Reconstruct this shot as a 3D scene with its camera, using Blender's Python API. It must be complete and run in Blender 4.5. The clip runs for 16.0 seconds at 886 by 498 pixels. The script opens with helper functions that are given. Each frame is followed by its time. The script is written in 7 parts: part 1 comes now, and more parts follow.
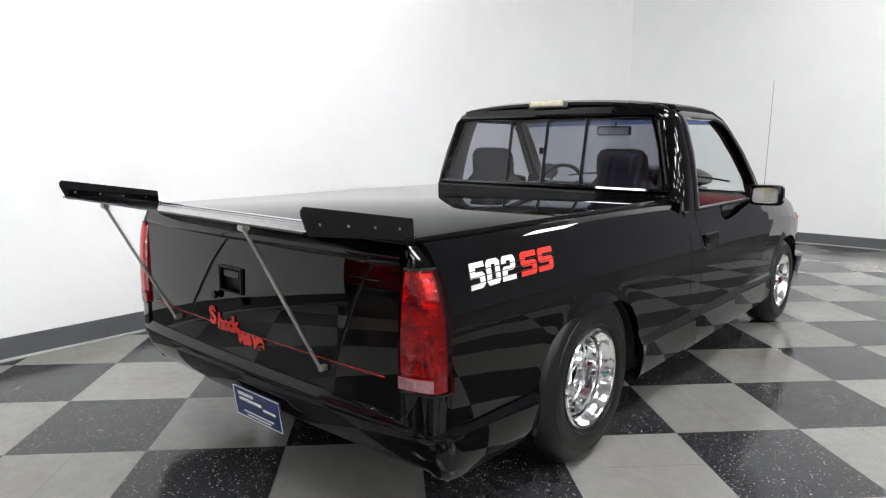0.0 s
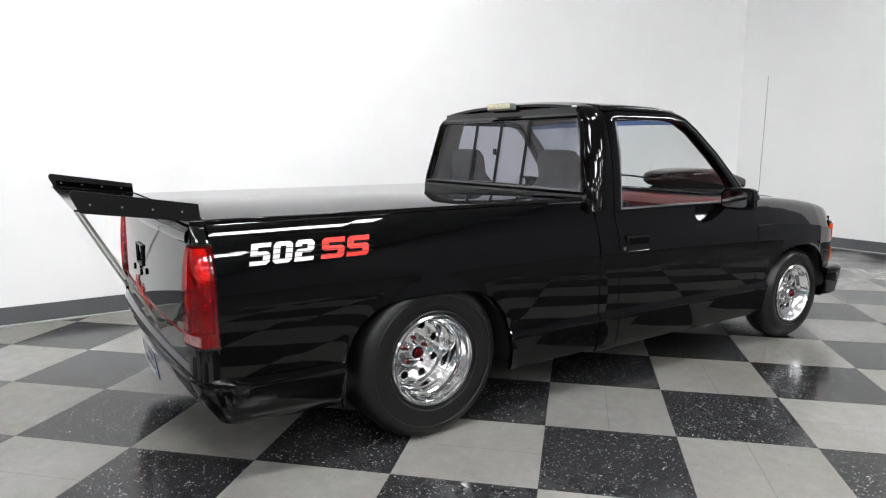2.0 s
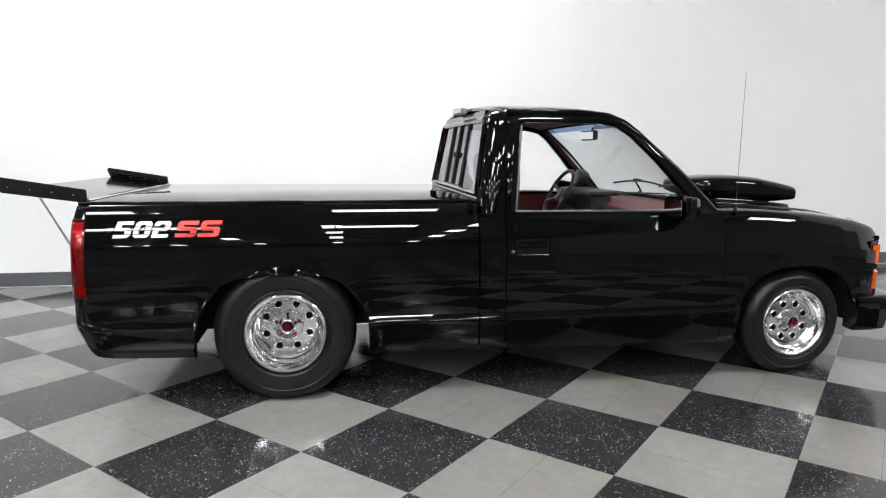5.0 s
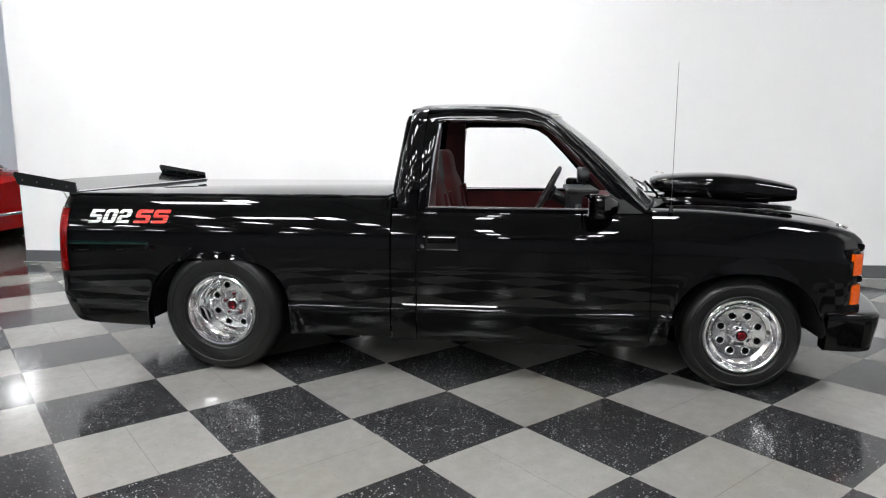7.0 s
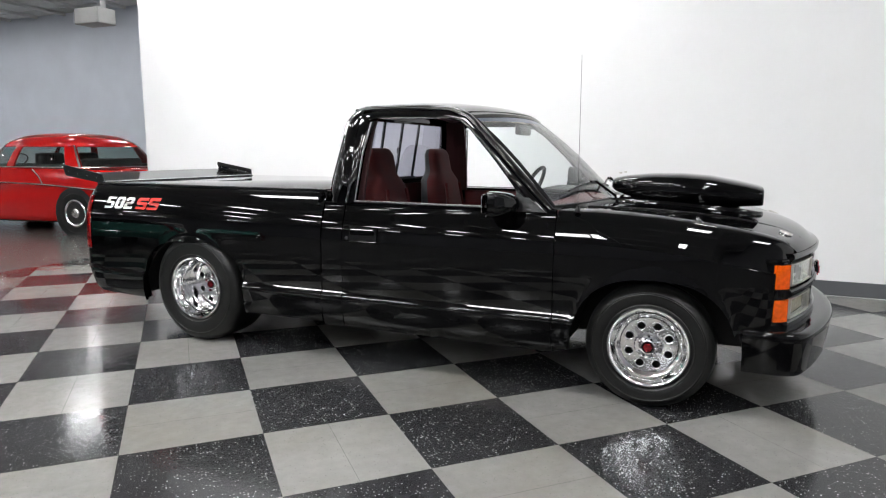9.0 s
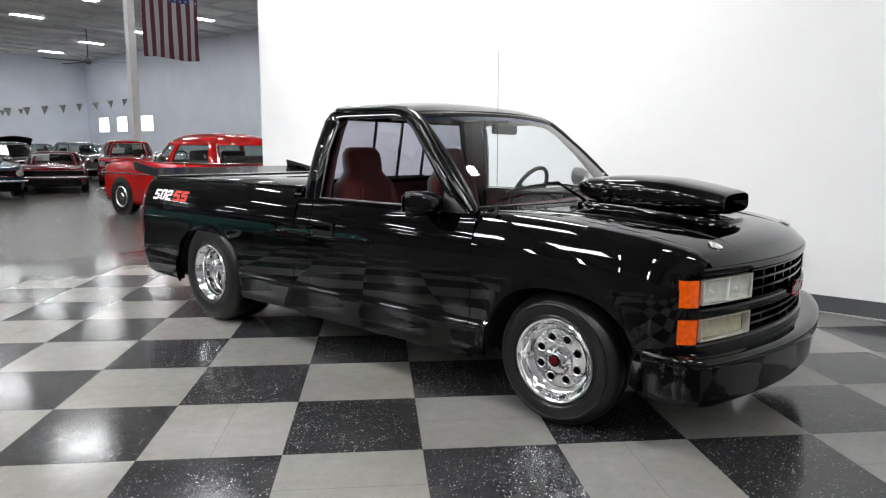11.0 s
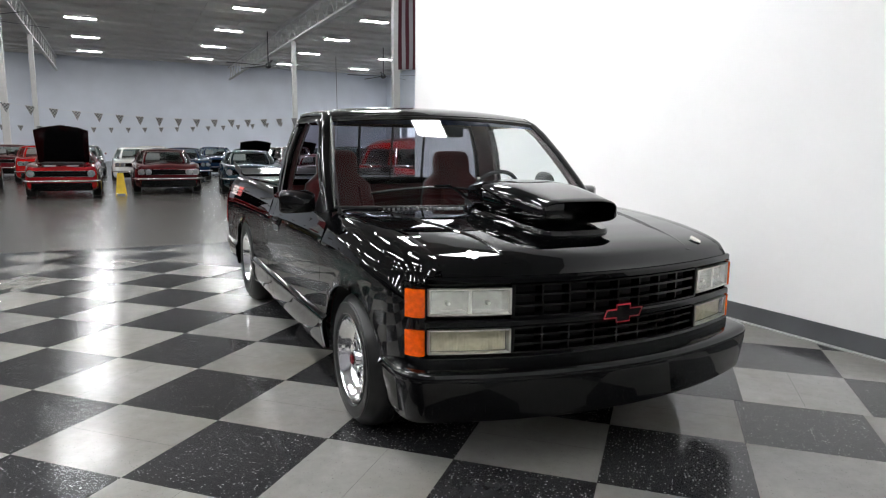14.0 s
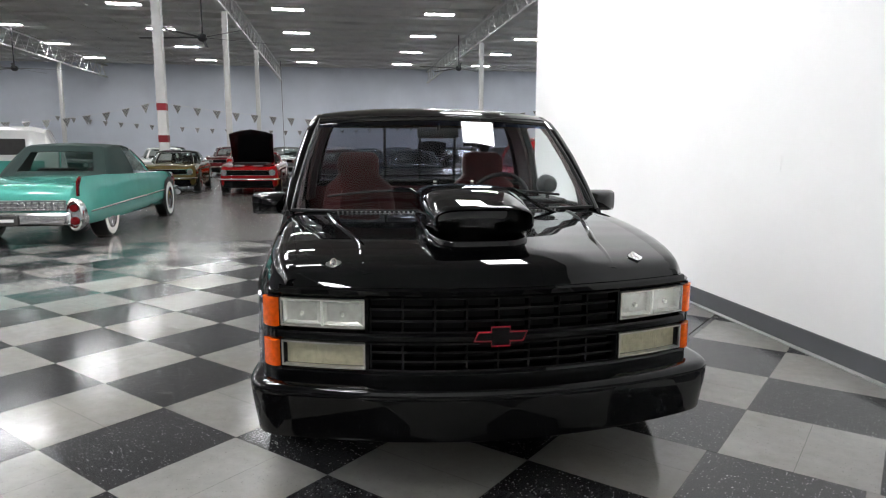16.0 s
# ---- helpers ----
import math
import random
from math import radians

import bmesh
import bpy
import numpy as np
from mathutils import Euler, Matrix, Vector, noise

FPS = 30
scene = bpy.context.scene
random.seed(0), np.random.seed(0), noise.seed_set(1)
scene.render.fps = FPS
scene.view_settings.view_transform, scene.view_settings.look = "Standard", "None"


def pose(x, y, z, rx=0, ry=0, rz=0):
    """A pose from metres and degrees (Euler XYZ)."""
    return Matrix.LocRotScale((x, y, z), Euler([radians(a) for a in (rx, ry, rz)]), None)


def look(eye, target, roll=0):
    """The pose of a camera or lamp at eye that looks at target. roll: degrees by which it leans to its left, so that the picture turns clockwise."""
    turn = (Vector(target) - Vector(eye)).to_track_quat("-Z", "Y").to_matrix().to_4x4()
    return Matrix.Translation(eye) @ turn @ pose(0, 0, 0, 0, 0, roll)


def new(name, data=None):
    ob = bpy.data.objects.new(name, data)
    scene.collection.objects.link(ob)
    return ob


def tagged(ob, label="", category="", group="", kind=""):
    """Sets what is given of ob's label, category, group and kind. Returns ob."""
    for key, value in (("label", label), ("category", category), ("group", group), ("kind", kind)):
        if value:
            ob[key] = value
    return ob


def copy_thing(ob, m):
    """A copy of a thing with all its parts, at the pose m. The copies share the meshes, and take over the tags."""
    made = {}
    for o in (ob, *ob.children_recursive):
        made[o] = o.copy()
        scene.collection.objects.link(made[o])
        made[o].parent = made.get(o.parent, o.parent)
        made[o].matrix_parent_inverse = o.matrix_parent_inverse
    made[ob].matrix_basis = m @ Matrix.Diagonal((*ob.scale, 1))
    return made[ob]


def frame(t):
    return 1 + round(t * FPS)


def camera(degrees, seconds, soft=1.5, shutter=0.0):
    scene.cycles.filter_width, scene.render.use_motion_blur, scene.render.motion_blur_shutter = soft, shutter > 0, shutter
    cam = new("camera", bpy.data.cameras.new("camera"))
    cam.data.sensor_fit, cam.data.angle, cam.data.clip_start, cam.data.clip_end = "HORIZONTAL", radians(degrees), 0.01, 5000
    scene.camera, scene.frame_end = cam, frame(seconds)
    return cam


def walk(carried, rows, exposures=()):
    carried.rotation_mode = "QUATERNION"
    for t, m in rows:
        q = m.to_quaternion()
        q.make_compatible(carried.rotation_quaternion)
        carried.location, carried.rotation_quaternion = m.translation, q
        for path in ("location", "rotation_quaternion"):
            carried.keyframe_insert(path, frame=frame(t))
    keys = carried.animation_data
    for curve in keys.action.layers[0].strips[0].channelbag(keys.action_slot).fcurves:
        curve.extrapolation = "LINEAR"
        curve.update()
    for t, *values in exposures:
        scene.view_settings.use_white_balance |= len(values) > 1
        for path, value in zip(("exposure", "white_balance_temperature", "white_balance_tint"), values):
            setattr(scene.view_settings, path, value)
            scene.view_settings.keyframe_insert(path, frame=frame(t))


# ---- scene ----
# camera and its walk
cam = camera(68.1, 16.0, soft=1.15)
PATH = [
    (0, (-2.226, 1.957, 1.365), (-0.259, 1.797, 1.041), 0.2),
    (0.5, (-2.294, 1.607, 1.358), (-0.319, 1.611, 1.04), 0.2),
    (1, (-2.376, 1.247, 1.355), (-0.407, 1.393, 1.039), 0.0),
    (1.5, (-2.433, 0.875, 1.346), (-0.477, 1.154, 1.036), 0.0),
    (2, (-2.453, 0.496, 1.346), (-0.517, 0.889, 1.036), 0.0),
    (2.5, (-2.439, 0.152, 1.351), (-0.536, 0.682, 1.037), 0.1),
    (3, (-2.379, -0.174, 1.344), (-0.518, 0.489, 1.032), -0.1),
    (3.5, (-2.298, -0.498, 1.346), (-0.488, 0.292, 1.032), -0.2),
    (4, (-2.194, -0.84, 1.343), (-0.44, 0.07, 1.033), -0.0),
    (4.5, (-2.065, -1.169, 1.335), (-0.372, -0.147, 1.034), 0.2),
    (7, (-0.952, -2.734, 1.346), (0.268, -1.18, 1.038), -0.1),
    (7.5, (-0.66, -3.006, 1.334), (0.451, -1.372, 1.029), -0.3),
    (8, (-0.345, -3.254, 1.321), (0.646, -1.544, 1.021), -0.3),
    (8.5, (-0.014, -3.457, 1.307), (0.848, -1.677, 1.011), -0.1),
    (9, (0.309, -3.614, 1.305), (1.044, -1.778, 1.01), 0.1),
    (11.5, (2.008, -3.983, 1.311), (2.071, -2.006, 1.013), 0.3),
    (12, (2.398, -4.003, 1.304), (2.327, -2.026, 1.01), 0.3),
    (12.5, (2.776, -3.988, 1.303), (2.58, -2.019, 1.013), 0.5),
    (13, (3.141, -3.949, 1.314), (2.82, -1.997, 1.018), 0.5),
    (13.5, (3.505, -3.884, 1.312), (3.034, -1.962, 1.021), 0.6),
    (14, (3.856, -3.773, 1.317), (3.222, -1.899, 1.024), 0.5),
    (14.5, (4.182, -3.628, 1.314), (3.393, -1.813, 1.023), 0.5),
    (15, (4.479, -3.432, 1.332), (3.553, -1.685, 1.03), 0.3),
    (15.5, (4.736, -3.218, 1.338), (3.689, -1.54, 1.037), 0.2),
    (16, (4.942, -3.011, 1.34), (3.78, -1.41, 1.041), 0.1),
]
walk(cam, [(t, look(e, g, r)) for t, e, g, r in PATH])

# ---------- world, exposure ----------
world = bpy.data.worlds.new("world")
scene.world = world
world.use_nodes = True
world.node_tree.nodes["Background"].inputs[0].default_value = (0.8, 0.9, 1.0, 1)
world.node_tree.nodes["Background"].inputs[1].default_value = 0.3
scene.view_settings.exposure = 0.1
BOOTH = 40.0         # radiance of the panels over the display bay
LAMP = 56.0          # radiance of the ceiling fixtures

# ---------- mesh helpers ----------
ROOT2 = math.sqrt(0.5)


def hall(a, b, z=0.0, turn=0.0):
    """A pose in the hall's axes: a runs along the hall, b across it to the right."""
    return Matrix.Translation(((b - a) * ROOT2, (a + b) * ROOT2, z)) @ Matrix.Rotation(radians(135 + turn), 4, "Z")


def mesh_of(bm, name, mats, smooth=None):
    me = bpy.data.meshes.new(name)
    bmesh.ops.recalc_face_normals(bm, faces=bm.faces[:])
    bm.to_mesh(me)
    bm.free()
    for m in (mats if isinstance(mats, (list, tuple)) else [mats]):
        me.materials.append(m)
    if smooth is not None:
        me.shade_smooth()
        me.set_sharp_from_angle(angle=radians(smooth))
    return me


def part(name, bm, mats, parent, label="", smooth=None, at=None, kind=""):
    ob = new(name, mesh_of(bm, name, mats, smooth))
    ob.parent = parent
    if at is not None:
        ob.matrix_basis = at
    return tagged(ob, label, kind=kind)


def thing(name, at, label, category, group="", kind=""):
    ob = new(name)
    ob.empty_display_size = 0.2
    ob.matrix_basis = at
    return tagged(ob, label, category, group, kind)


def solid(name, bm, mats, label="", category="", kind="", group="", at=None, smooth=None):
    ob = new(name, mesh_of(bm, name, mats, smooth))
    if at is not None:
        ob.matrix_basis = at
    return tagged(ob, label, category, group, kind)


def box(bm, x0, x1, y0, y1, z0, z1, bevel=0.0, seg=2, m=None, mat=0):
    r = bmesh.ops.create_cube(bm, size=1.0)
    vs = r["verts"]
    for v in vs:
        v.co = Vector((x0 + (v.co.x + .5) * (x1 - x0), y0 + (v.co.y + .5) * (y1 - y0), z0 + (v.co.z + .5) * (z1 - z0)))
        if m is not None:
            v.co = m @ v.co
    faces = {f for v in vs for f in v.link_faces}
    for f in faces:
        f.material_index = mat
    if bevel:
        es = list({e for v in vs for e in v.link_edges})
        bmesh.ops.bevel(bm, geom=es, offset=bevel, segments=seg, profile=0.5, affect="EDGES", clamp_overlap=True)
    return bm


def cbox(*a, **k):
    return box(bmesh.new(), *a, **k)


def tube(bm, p, q, r0, r1=None, n=12, caps=True, mat=0):
    p, q = Vector(p), Vector(q)
    r1 = r0 if r1 is None else r1
    d = (q - p).normalized()
    u = d.orthogonal().normalized()
    w = d.cross(u)
    rings = []
    for c, r in ((p, r0), (q, r1)):
        rings.append([bm.verts.new(c + (u * math.cos(2 * math.pi * i / n) + w * math.sin(2 * math.pi * i / n)) * r) for i in range(n)])
    for i in range(n):
        f = bm.faces.new((rings[0][i], rings[0][(i + 1) % n], rings[1][(i + 1) % n], rings[1][i]))
        f.material_index = mat
    if caps:
        for ring in rings:
            bm.faces.new(ring).material_index = mat
    return bm


def pipe(bm, pts, r, n=8, mat=0, closed=False):
    """A round bar along a line of points."""
    pts = [Vector(p) for p in pts]
    rings = []
    k = len(pts)
    up = None
    for i, p in enumerate(pts):
        a = pts[(i - 1) % k] if (closed or i) else p
        b = pts[(i + 1) % k] if (closed or i < k - 1) else p
        d = (b - a).normalized()
        if up is None:
            up = d.orthogonal().normalized()
        up = (up - d * up.dot(d)).normalized()
        w = d.cross(up)
        rings.append([bm.verts.new(p + (up * math.cos(2 * math.pi * j / n) + w * math.sin(2 * math.pi * j / n)) * r) for j in range(n)])
    for i in range(k if closed else k - 1):
        s, e = rings[i], rings[(i + 1) % k]
        for j in range(n):
            bm.faces.new((s[j], s[(j + 1) % n], e[(j + 1) % n], e[j])).material_index = mat
    if not closed:
        bm.faces.new(rings[0]).material_index = mat
        bm.faces.new(rings[-1]).material_index = mat
    return bm


def lathe(bm, prof, n=40, axis="y", mat=0, center=(0, 0, 0), closed=False):
    """Turns a profile of (radius, along) about an axis."""
    c = Vector(center)
    rings = []
    for r, h in prof:
        ring = []
        for i in range(n):
            t = 2 * math.pi * i / n
            u, w = r * math.cos(t), r * math.sin(t)
            ring.append(bm.verts.new(c + (Vector((u, h, w)) if axis == "y" else Vector((u, w, h)) if axis == "z" else Vector((h, u, w)))))
        rings.append(ring)
    k = len(rings)
    for i in range(k if closed else k - 1):
        s, e = rings[i], rings[(i + 1) % k]
        for j in range(n):
            bm.faces.new((s[j], s[(j + 1) % n], e[(j + 1) % n], e[j])).material_index = mat
    return bm


def prism(bm, outline, y0, y1, mat=0, axis="y"):
    """A plate: an outline of (x, z) pushed from y0 to y1."""
    def v(p, h):
        return {"y": (p[0], h, p[1]), "z": (p[0], p[1], h), "x": (h, p[0], p[1])}[axis]
    a = [bm.verts.new(v(p, y0)) for p in outline]
    b = [bm.verts.new(v(p, y1)) for p in outline]
    n = len(outline)
    for i in range(n):
        bm.faces.new((a[i], a[(i + 1) % n], b[(i + 1) % n], b[i])).material_index = mat
    bm.faces.new(a).material_index = mat
    bm.faces.new(b[::-1]).material_index = mat
    return bm


def skin(bm, rows, mat=0, close_rows=False, caps=False):
    """A surface through rows of points, each row of the same length."""
    vs = [[bm.verts.new(p) for p in r] for r in rows]
    n = len(rows[0])
    for i in range(len(rows) - 1):
        for j in range(n if close_rows else n - 1):
            q = (vs[i][j], vs[i][(j + 1) % n], vs[i + 1][(j + 1) % n], vs[i + 1][j])
            if len({v.co.to_tuple(5) for v in q}) > 2:
                bm.faces.new(q).material_index = mat
    if caps:
        bm.faces.new(vs[0]).material_index = mat
        bm.faces.new(vs[-1][::-1]).material_index = mat
    return vs


def interp(x, table):
    """A smooth value at x from rows of (x, value)."""
    if x <= table[0][0]:
        return table[0][1]
    for (xa, va), (xb, vb) in zip(table, table[1:]):
        if x <= xb:
            t = (x - xa) / (xb - xa)
            return va + (vb - va) * t
    return table[-1][1]


# ---------- materials ----------
def material(name, color, rough=0.5, metal=0.0, noise_scale=0.0, vary=0.0, bump=0.0, bump_scale=200.0, coat=0.0, **more):
    m = bpy.data.materials.new(name)
    m.use_nodes = True
    nt = m.node_tree
    bs = nt.nodes["Principled BSDF"]
    bs.inputs["Base Color"].default_value = (*color, 1)
    bs.inputs["Roughness"].default_value = rough
    bs.inputs["Metallic"].default_value = metal
    bs.inputs["Coat Weight"].default_value = coat
    bs.inputs["Coat Roughness"].default_value = 0.03
    tc = nt.nodes.new("ShaderNodeTexCoord")
    if vary:
        n = nt.nodes.new("ShaderNodeTexNoise")
        n.inputs["Scale"].default_value = noise_scale
        n.inputs["Detail"].default_value = 6
        nt.links.new(tc.outputs["Object"], n.inputs["Vector"])
        r = nt.nodes.new("ShaderNodeMapRange")
        r.inputs["From Min"].default_value, r.inputs["From Max"].default_value = 0.3, 0.7
        r.inputs["To Min"].default_value, r.inputs["To Max"].default_value = 1 - vary, 1 + vary
        nt.links.new(n.outputs["Fac"], r.inputs["Value"])
        mul = nt.nodes.new("ShaderNodeVectorMath")
        mul.operation = "SCALE"
        mul.inputs[0].default_value = color
        nt.links.new(r.outputs["Result"], mul.inputs["Scale"])
        nt.links.new(mul.outputs["Vector"], bs.inputs["Base Color"])
        r2 = nt.nodes.new("ShaderNodeMapRange")
        r2.inputs["To Min"].default_value, r2.inputs["To Max"].default_value = rough * 0.85, min(1.0, rough * 1.15)
        nt.links.new(n.outputs["Fac"], r2.inputs["Value"])
        nt.links.new(r2.outputs["Result"], bs.inputs["Roughness"])
    if bump:
        n2 = nt.nodes.new("ShaderNodeTexNoise")
        n2.inputs["Scale"].default_value = bump_scale
        n2.inputs["Detail"].default_value = 4
        nt.links.new(tc.outputs["Object"], n2.inputs["Vector"])
        b = nt.nodes.new("ShaderNodeBump")
        b.inputs["Strength"].default_value = bump
        b.inputs["Distance"].default_value = 0.002
        nt.links.new(n2.outputs["Fac"], b.inputs["Height"])
        nt.links.new(b.outputs["Normal"], bs.inputs["Normal"])
    for k, v in more.items():
        bs.inputs[k.replace("_", " ").title().replace("Ior", "IOR")].default_value = v
    return m


def lamp_material(name, color, strength):
    m = bpy.data.materials.new(name)
    m.use_nodes = True
    bs = m.node_tree.nodes["Principled BSDF"]
    bs.inputs["Base Color"].default_value = (0.9, 0.9, 0.9, 1)
    bs.inputs["Emission Color"].default_value = (*color, 1)
    bs.inputs["Emission Strength"].default_value = strength
    return m


def glass_material(name, tint, rough=0.0, clear=0.9):
    """Thin glass: clear pane with a mirror film on it."""
    m = bpy.data.materials.new(name)
    m.use_nodes = True
    nt = m.node_tree
    nt.nodes.remove(nt.nodes["Principled BSDF"])
    tr = nt.nodes.new("ShaderNodeBsdfTransparent")
    tr.inputs["Color"].default_value = (*tint, 1)
    gl = nt.nodes.new("ShaderNodeBsdfGlossy")
    gl.inputs["Roughness"].default_value = rough
    lw = nt.nodes.new("ShaderNodeLayerWeight")
    lw.inputs["Blend"].default_value = 0.5
    p5 = nt.nodes.new("ShaderNodeMath")
    p5.operation = "POWER"
    p5.inputs[1].default_value = 4.5
    nt.links.new(lw.outputs["Facing"], p5.inputs[0])
    fr = nt.nodes.new("ShaderNodeMath")
    fr.operation = "MULTIPLY_ADD"
    fr.inputs[1].default_value, fr.inputs[2].default_value = 0.9, 0.06
    nt.links.new(p5.outputs[0], fr.inputs[0])
    mix = nt.nodes.new("ShaderNodeMixShader")
    nt.links.new(fr.outputs[0], mix.inputs["Fac"])
    nt.links.new(tr.outputs["BSDF"], mix.inputs[1])
    nt.links.new(gl.outputs["BSDF"], mix.inputs[2])
    nt.links.new(mix.outputs["Shader"], nt.nodes["Material Output"].inputs["Surface"])
    return m


def tile_material(name, base, fleck, fleck_amount, cloud):
    """Waxed vinyl tile: clouded ground, small stone flecks, a faint joint through the middle, scuffs."""
    m = material(name, base, 0.2, ior=1.37)
    nt = m.node_tree
    bs = nt.nodes["Principled BSDF"]
    geo = nt.nodes.new("ShaderNodeNewGeometry")
    info = nt.nodes.new("ShaderNodeObjectInfo")
    def noise_at(scale, detail=4.0, rough=0.6):
        n = nt.nodes.new("ShaderNodeTexNoise")
        n.inputs["Scale"].default_value, n.inputs["Detail"].default_value, n.inputs["Roughness"].default_value = scale, detail, rough
        nt.links.new(geo.outputs["Position"], n.inputs["Vector"])
        return n.outputs["Fac"]
    def ranged(v, a, b, c, d):
        r = nt.nodes.new("ShaderNodeMapRange")
        r.inputs["From Min"].default_value, r.inputs["From Max"].default_value = a, b
        r.inputs["To Min"].default_value, r.inputs["To Max"].default_value = c, d
        nt.links.new(v, r.inputs["Value"])
        return r.outputs["Result"]
    def mult(a, b):
        x = nt.nodes.new("ShaderNodeMath")
        x.operation = "MULTIPLY"
        nt.links.new(a, x.inputs[0])
        nt.links.new(b, x.inputs[1])
        return x.outputs[0]
    shade = mult(mult(ranged(noise_at(1.3, 6), 0.3, 0.7, 1 - cloud, 1 + cloud), ranged(noise_at(14, 8, 0.7), 0.3, 0.7, 1 - cloud, 1 + cloud)),
                 ranged(info.outputs["Random"], 0, 1, 0.9, 1.1))
    sc = nt.nodes.new("ShaderNodeVectorMath")
    sc.operation = "SCALE"
    sc.inputs[0].default_value = base
    nt.links.new(shade, sc.inputs["Scale"])
    # traffic dirt in soft brownish patches
    dirt = nt.nodes.new("ShaderNodeMix")
    dirt.data_type = "RGBA"
    nt.links.new(mult(ranged(noise_at(0.8, 5, 0.6), 0.46, 0.7, 0.0, 0.55), ranged(noise_at(5, 7, 0.7), 0.3, 0.65, 0.3, 1.0)), dirt.inputs["Factor"])
    nt.links.new(sc.outputs["Vector"], dirt.inputs[6])
    dirt.inputs[7].default_value = (base[0] * 0.72, base[1] * 0.66, base[2] * 0.52, 1)
    vor = nt.nodes.new("ShaderNodeTexVoronoi")
    vor.inputs["Scale"].default_value = 75
    nt.links.new(geo.outputs["Position"], vor.inputs["Vector"])
    thr = ranged(noise_at(9, 3), 0.35, 0.75, fleck_amount * 0.55, fleck_amount)
    cmpn = nt.nodes.new("ShaderNodeMath")
    cmpn.operation = "LESS_THAN"
    nt.links.new(vor.outputs["Distance"], cmpn.inputs[0])
    nt.links.new(thr, cmpn.inputs[1])
    wn = nt.nodes.new("ShaderNodeSeparateColor")
    nt.links.new(vor.outputs["Color"], wn.inputs[0])
    pick = mult(cmpn.outputs[0], ranged(wn.outputs[0], 0.3, 0.9, 0.0, 1.0))
    mix = nt.nodes.new("ShaderNodeMix")
    mix.data_type = "RGBA"
    nt.links.new(pick, mix.inputs["Factor"])
    nt.links.new(dirt.outputs[2], mix.inputs[6])
    mix.inputs[7].default_value = (*fleck, 1)
    # a joint of the two half tiles, on some of them
    tc = nt.nodes.new("ShaderNodeTexCoord")
    sep = nt.nodes.new("ShaderNodeSeparateXYZ")
    nt.links.new(tc.outputs["Object"], sep.inputs[0])
    def math2(op, a, b):
        x = nt.nodes.new("ShaderNodeMath")
        x.operation = op
        for k, v in ((0, a), (1, b)):
            if isinstance(v, float):
                x.inputs[k].default_value = v
            else:
                nt.links.new(v, x.inputs[k])
        return x.outputs[0]
    def near(v):
        return math2("LESS_THAN", math2("ABSOLUTE", math2("SUBTRACT", v, 0.3048), 0.0), 0.0011)
    joint = math2("MAXIMUM", math2("MULTIPLY", near(sep.outputs["X"]), math2("GREATER_THAN", info.outputs["Random"], 0.55)), math2("MULTIPLY", near(sep.outputs["Y"]), math2("LESS_THAN", info.outputs["Random"], 0.3)))
    dark = nt.nodes.new("ShaderNodeMix")
    dark.data_type = "RGBA"
    nt.links.new(math2("MULTIPLY", joint, 0.55), dark.inputs["Factor"])
    nt.links.new(mix.outputs[2], dark.inputs[6])
    dark.inputs[7].default_value = (0.03, 0.03, 0.03, 1)
    nt.links.new(dark.outputs[2], bs.inputs["Base Color"])
    nt.links.new(ranged(noise_at(3.5, 7, 0.65), 0.3, 0.7, 0.09, 0.19), bs.inputs["Roughness"])
    b = nt.nodes.new("ShaderNodeBump")
    b.inputs["Strength"].default_value, b.inputs["Distance"].default_value = 0.09, 0.004
    nt.links.new(noise_at(22, 3), b.inputs["Height"])
    nt.links.new(b.outputs["Normal"], bs.inputs["Normal"])
    return m


BLACK_TILE = tile_material("black_vinyl", (0.025, 0.025, 0.027), (0.42, 0.42, 0.41), 0.3, 0.25)
GREY_TILE = tile_material("grey_vinyl", (0.212, 0.209, 0.197), (0.11, 0.107, 0.1), 0.22, 0.1)
CONCRETE = material("polished_concrete", (0.085, 0.08, 0.074), 0.25, 0, 0.9, 0.25, 0.06, 25, ior=1.4)
WALL_WHITE = material("white_wall_paint", (0.83, 0.83, 0.83), 0.6, 0, 1.1, 0.022, 0.15, 350)
HALL_PAINT = material("hall_wall_paint", (0.76, 0.8, 0.88), 0.6, 0, 0.4, 0.05, 0.1, 60)
DIMMED_WALL = material("dimmed_unseen_wall", (0.26, 0.26, 0.28), 0.7, 0, 0.4, 0.1, 0.1, 60)
CEIL_PAINT = material("ceiling_sheet", (0.72, 0.72, 0.7), 0.6, 0, 0.5, 0.06)
STEEL_WHITE = material("painted_steel", (0.68, 0.68, 0.67), 0.5, 0, 3, 0.05)
VINYL_BASE = material("grey_cove_base", (0.09, 0.093, 0.1), 0.45, 0, 3, 0.1)
EDGE_STRIP = material("white_floor_edging", (0.3, 0.3, 0.29), 0.4, 0, 5, 0.1)
PLASTIC_WHITE = material("white_plastic", (0.8, 0.8, 0.78), 0.4)
BOOTH_FACE = lamp_material("booth_panel", (0.985, 0.99, 1.0), BOOTH)
LAMP_FACE = lamp_material("lamp_diffuser", (0.97, 0.985, 1.0), LAMP)

# ---------- the place ----------
TILE = 0.6096
WALL_B = 4.47       # face of the long white partition
TILE_A = 4.385       # where the chequered floor ends
WALL_A = -7.1       # face of the short white partition
CEIL = 10.9
WALL_END = 4.6       # free end of the long partition


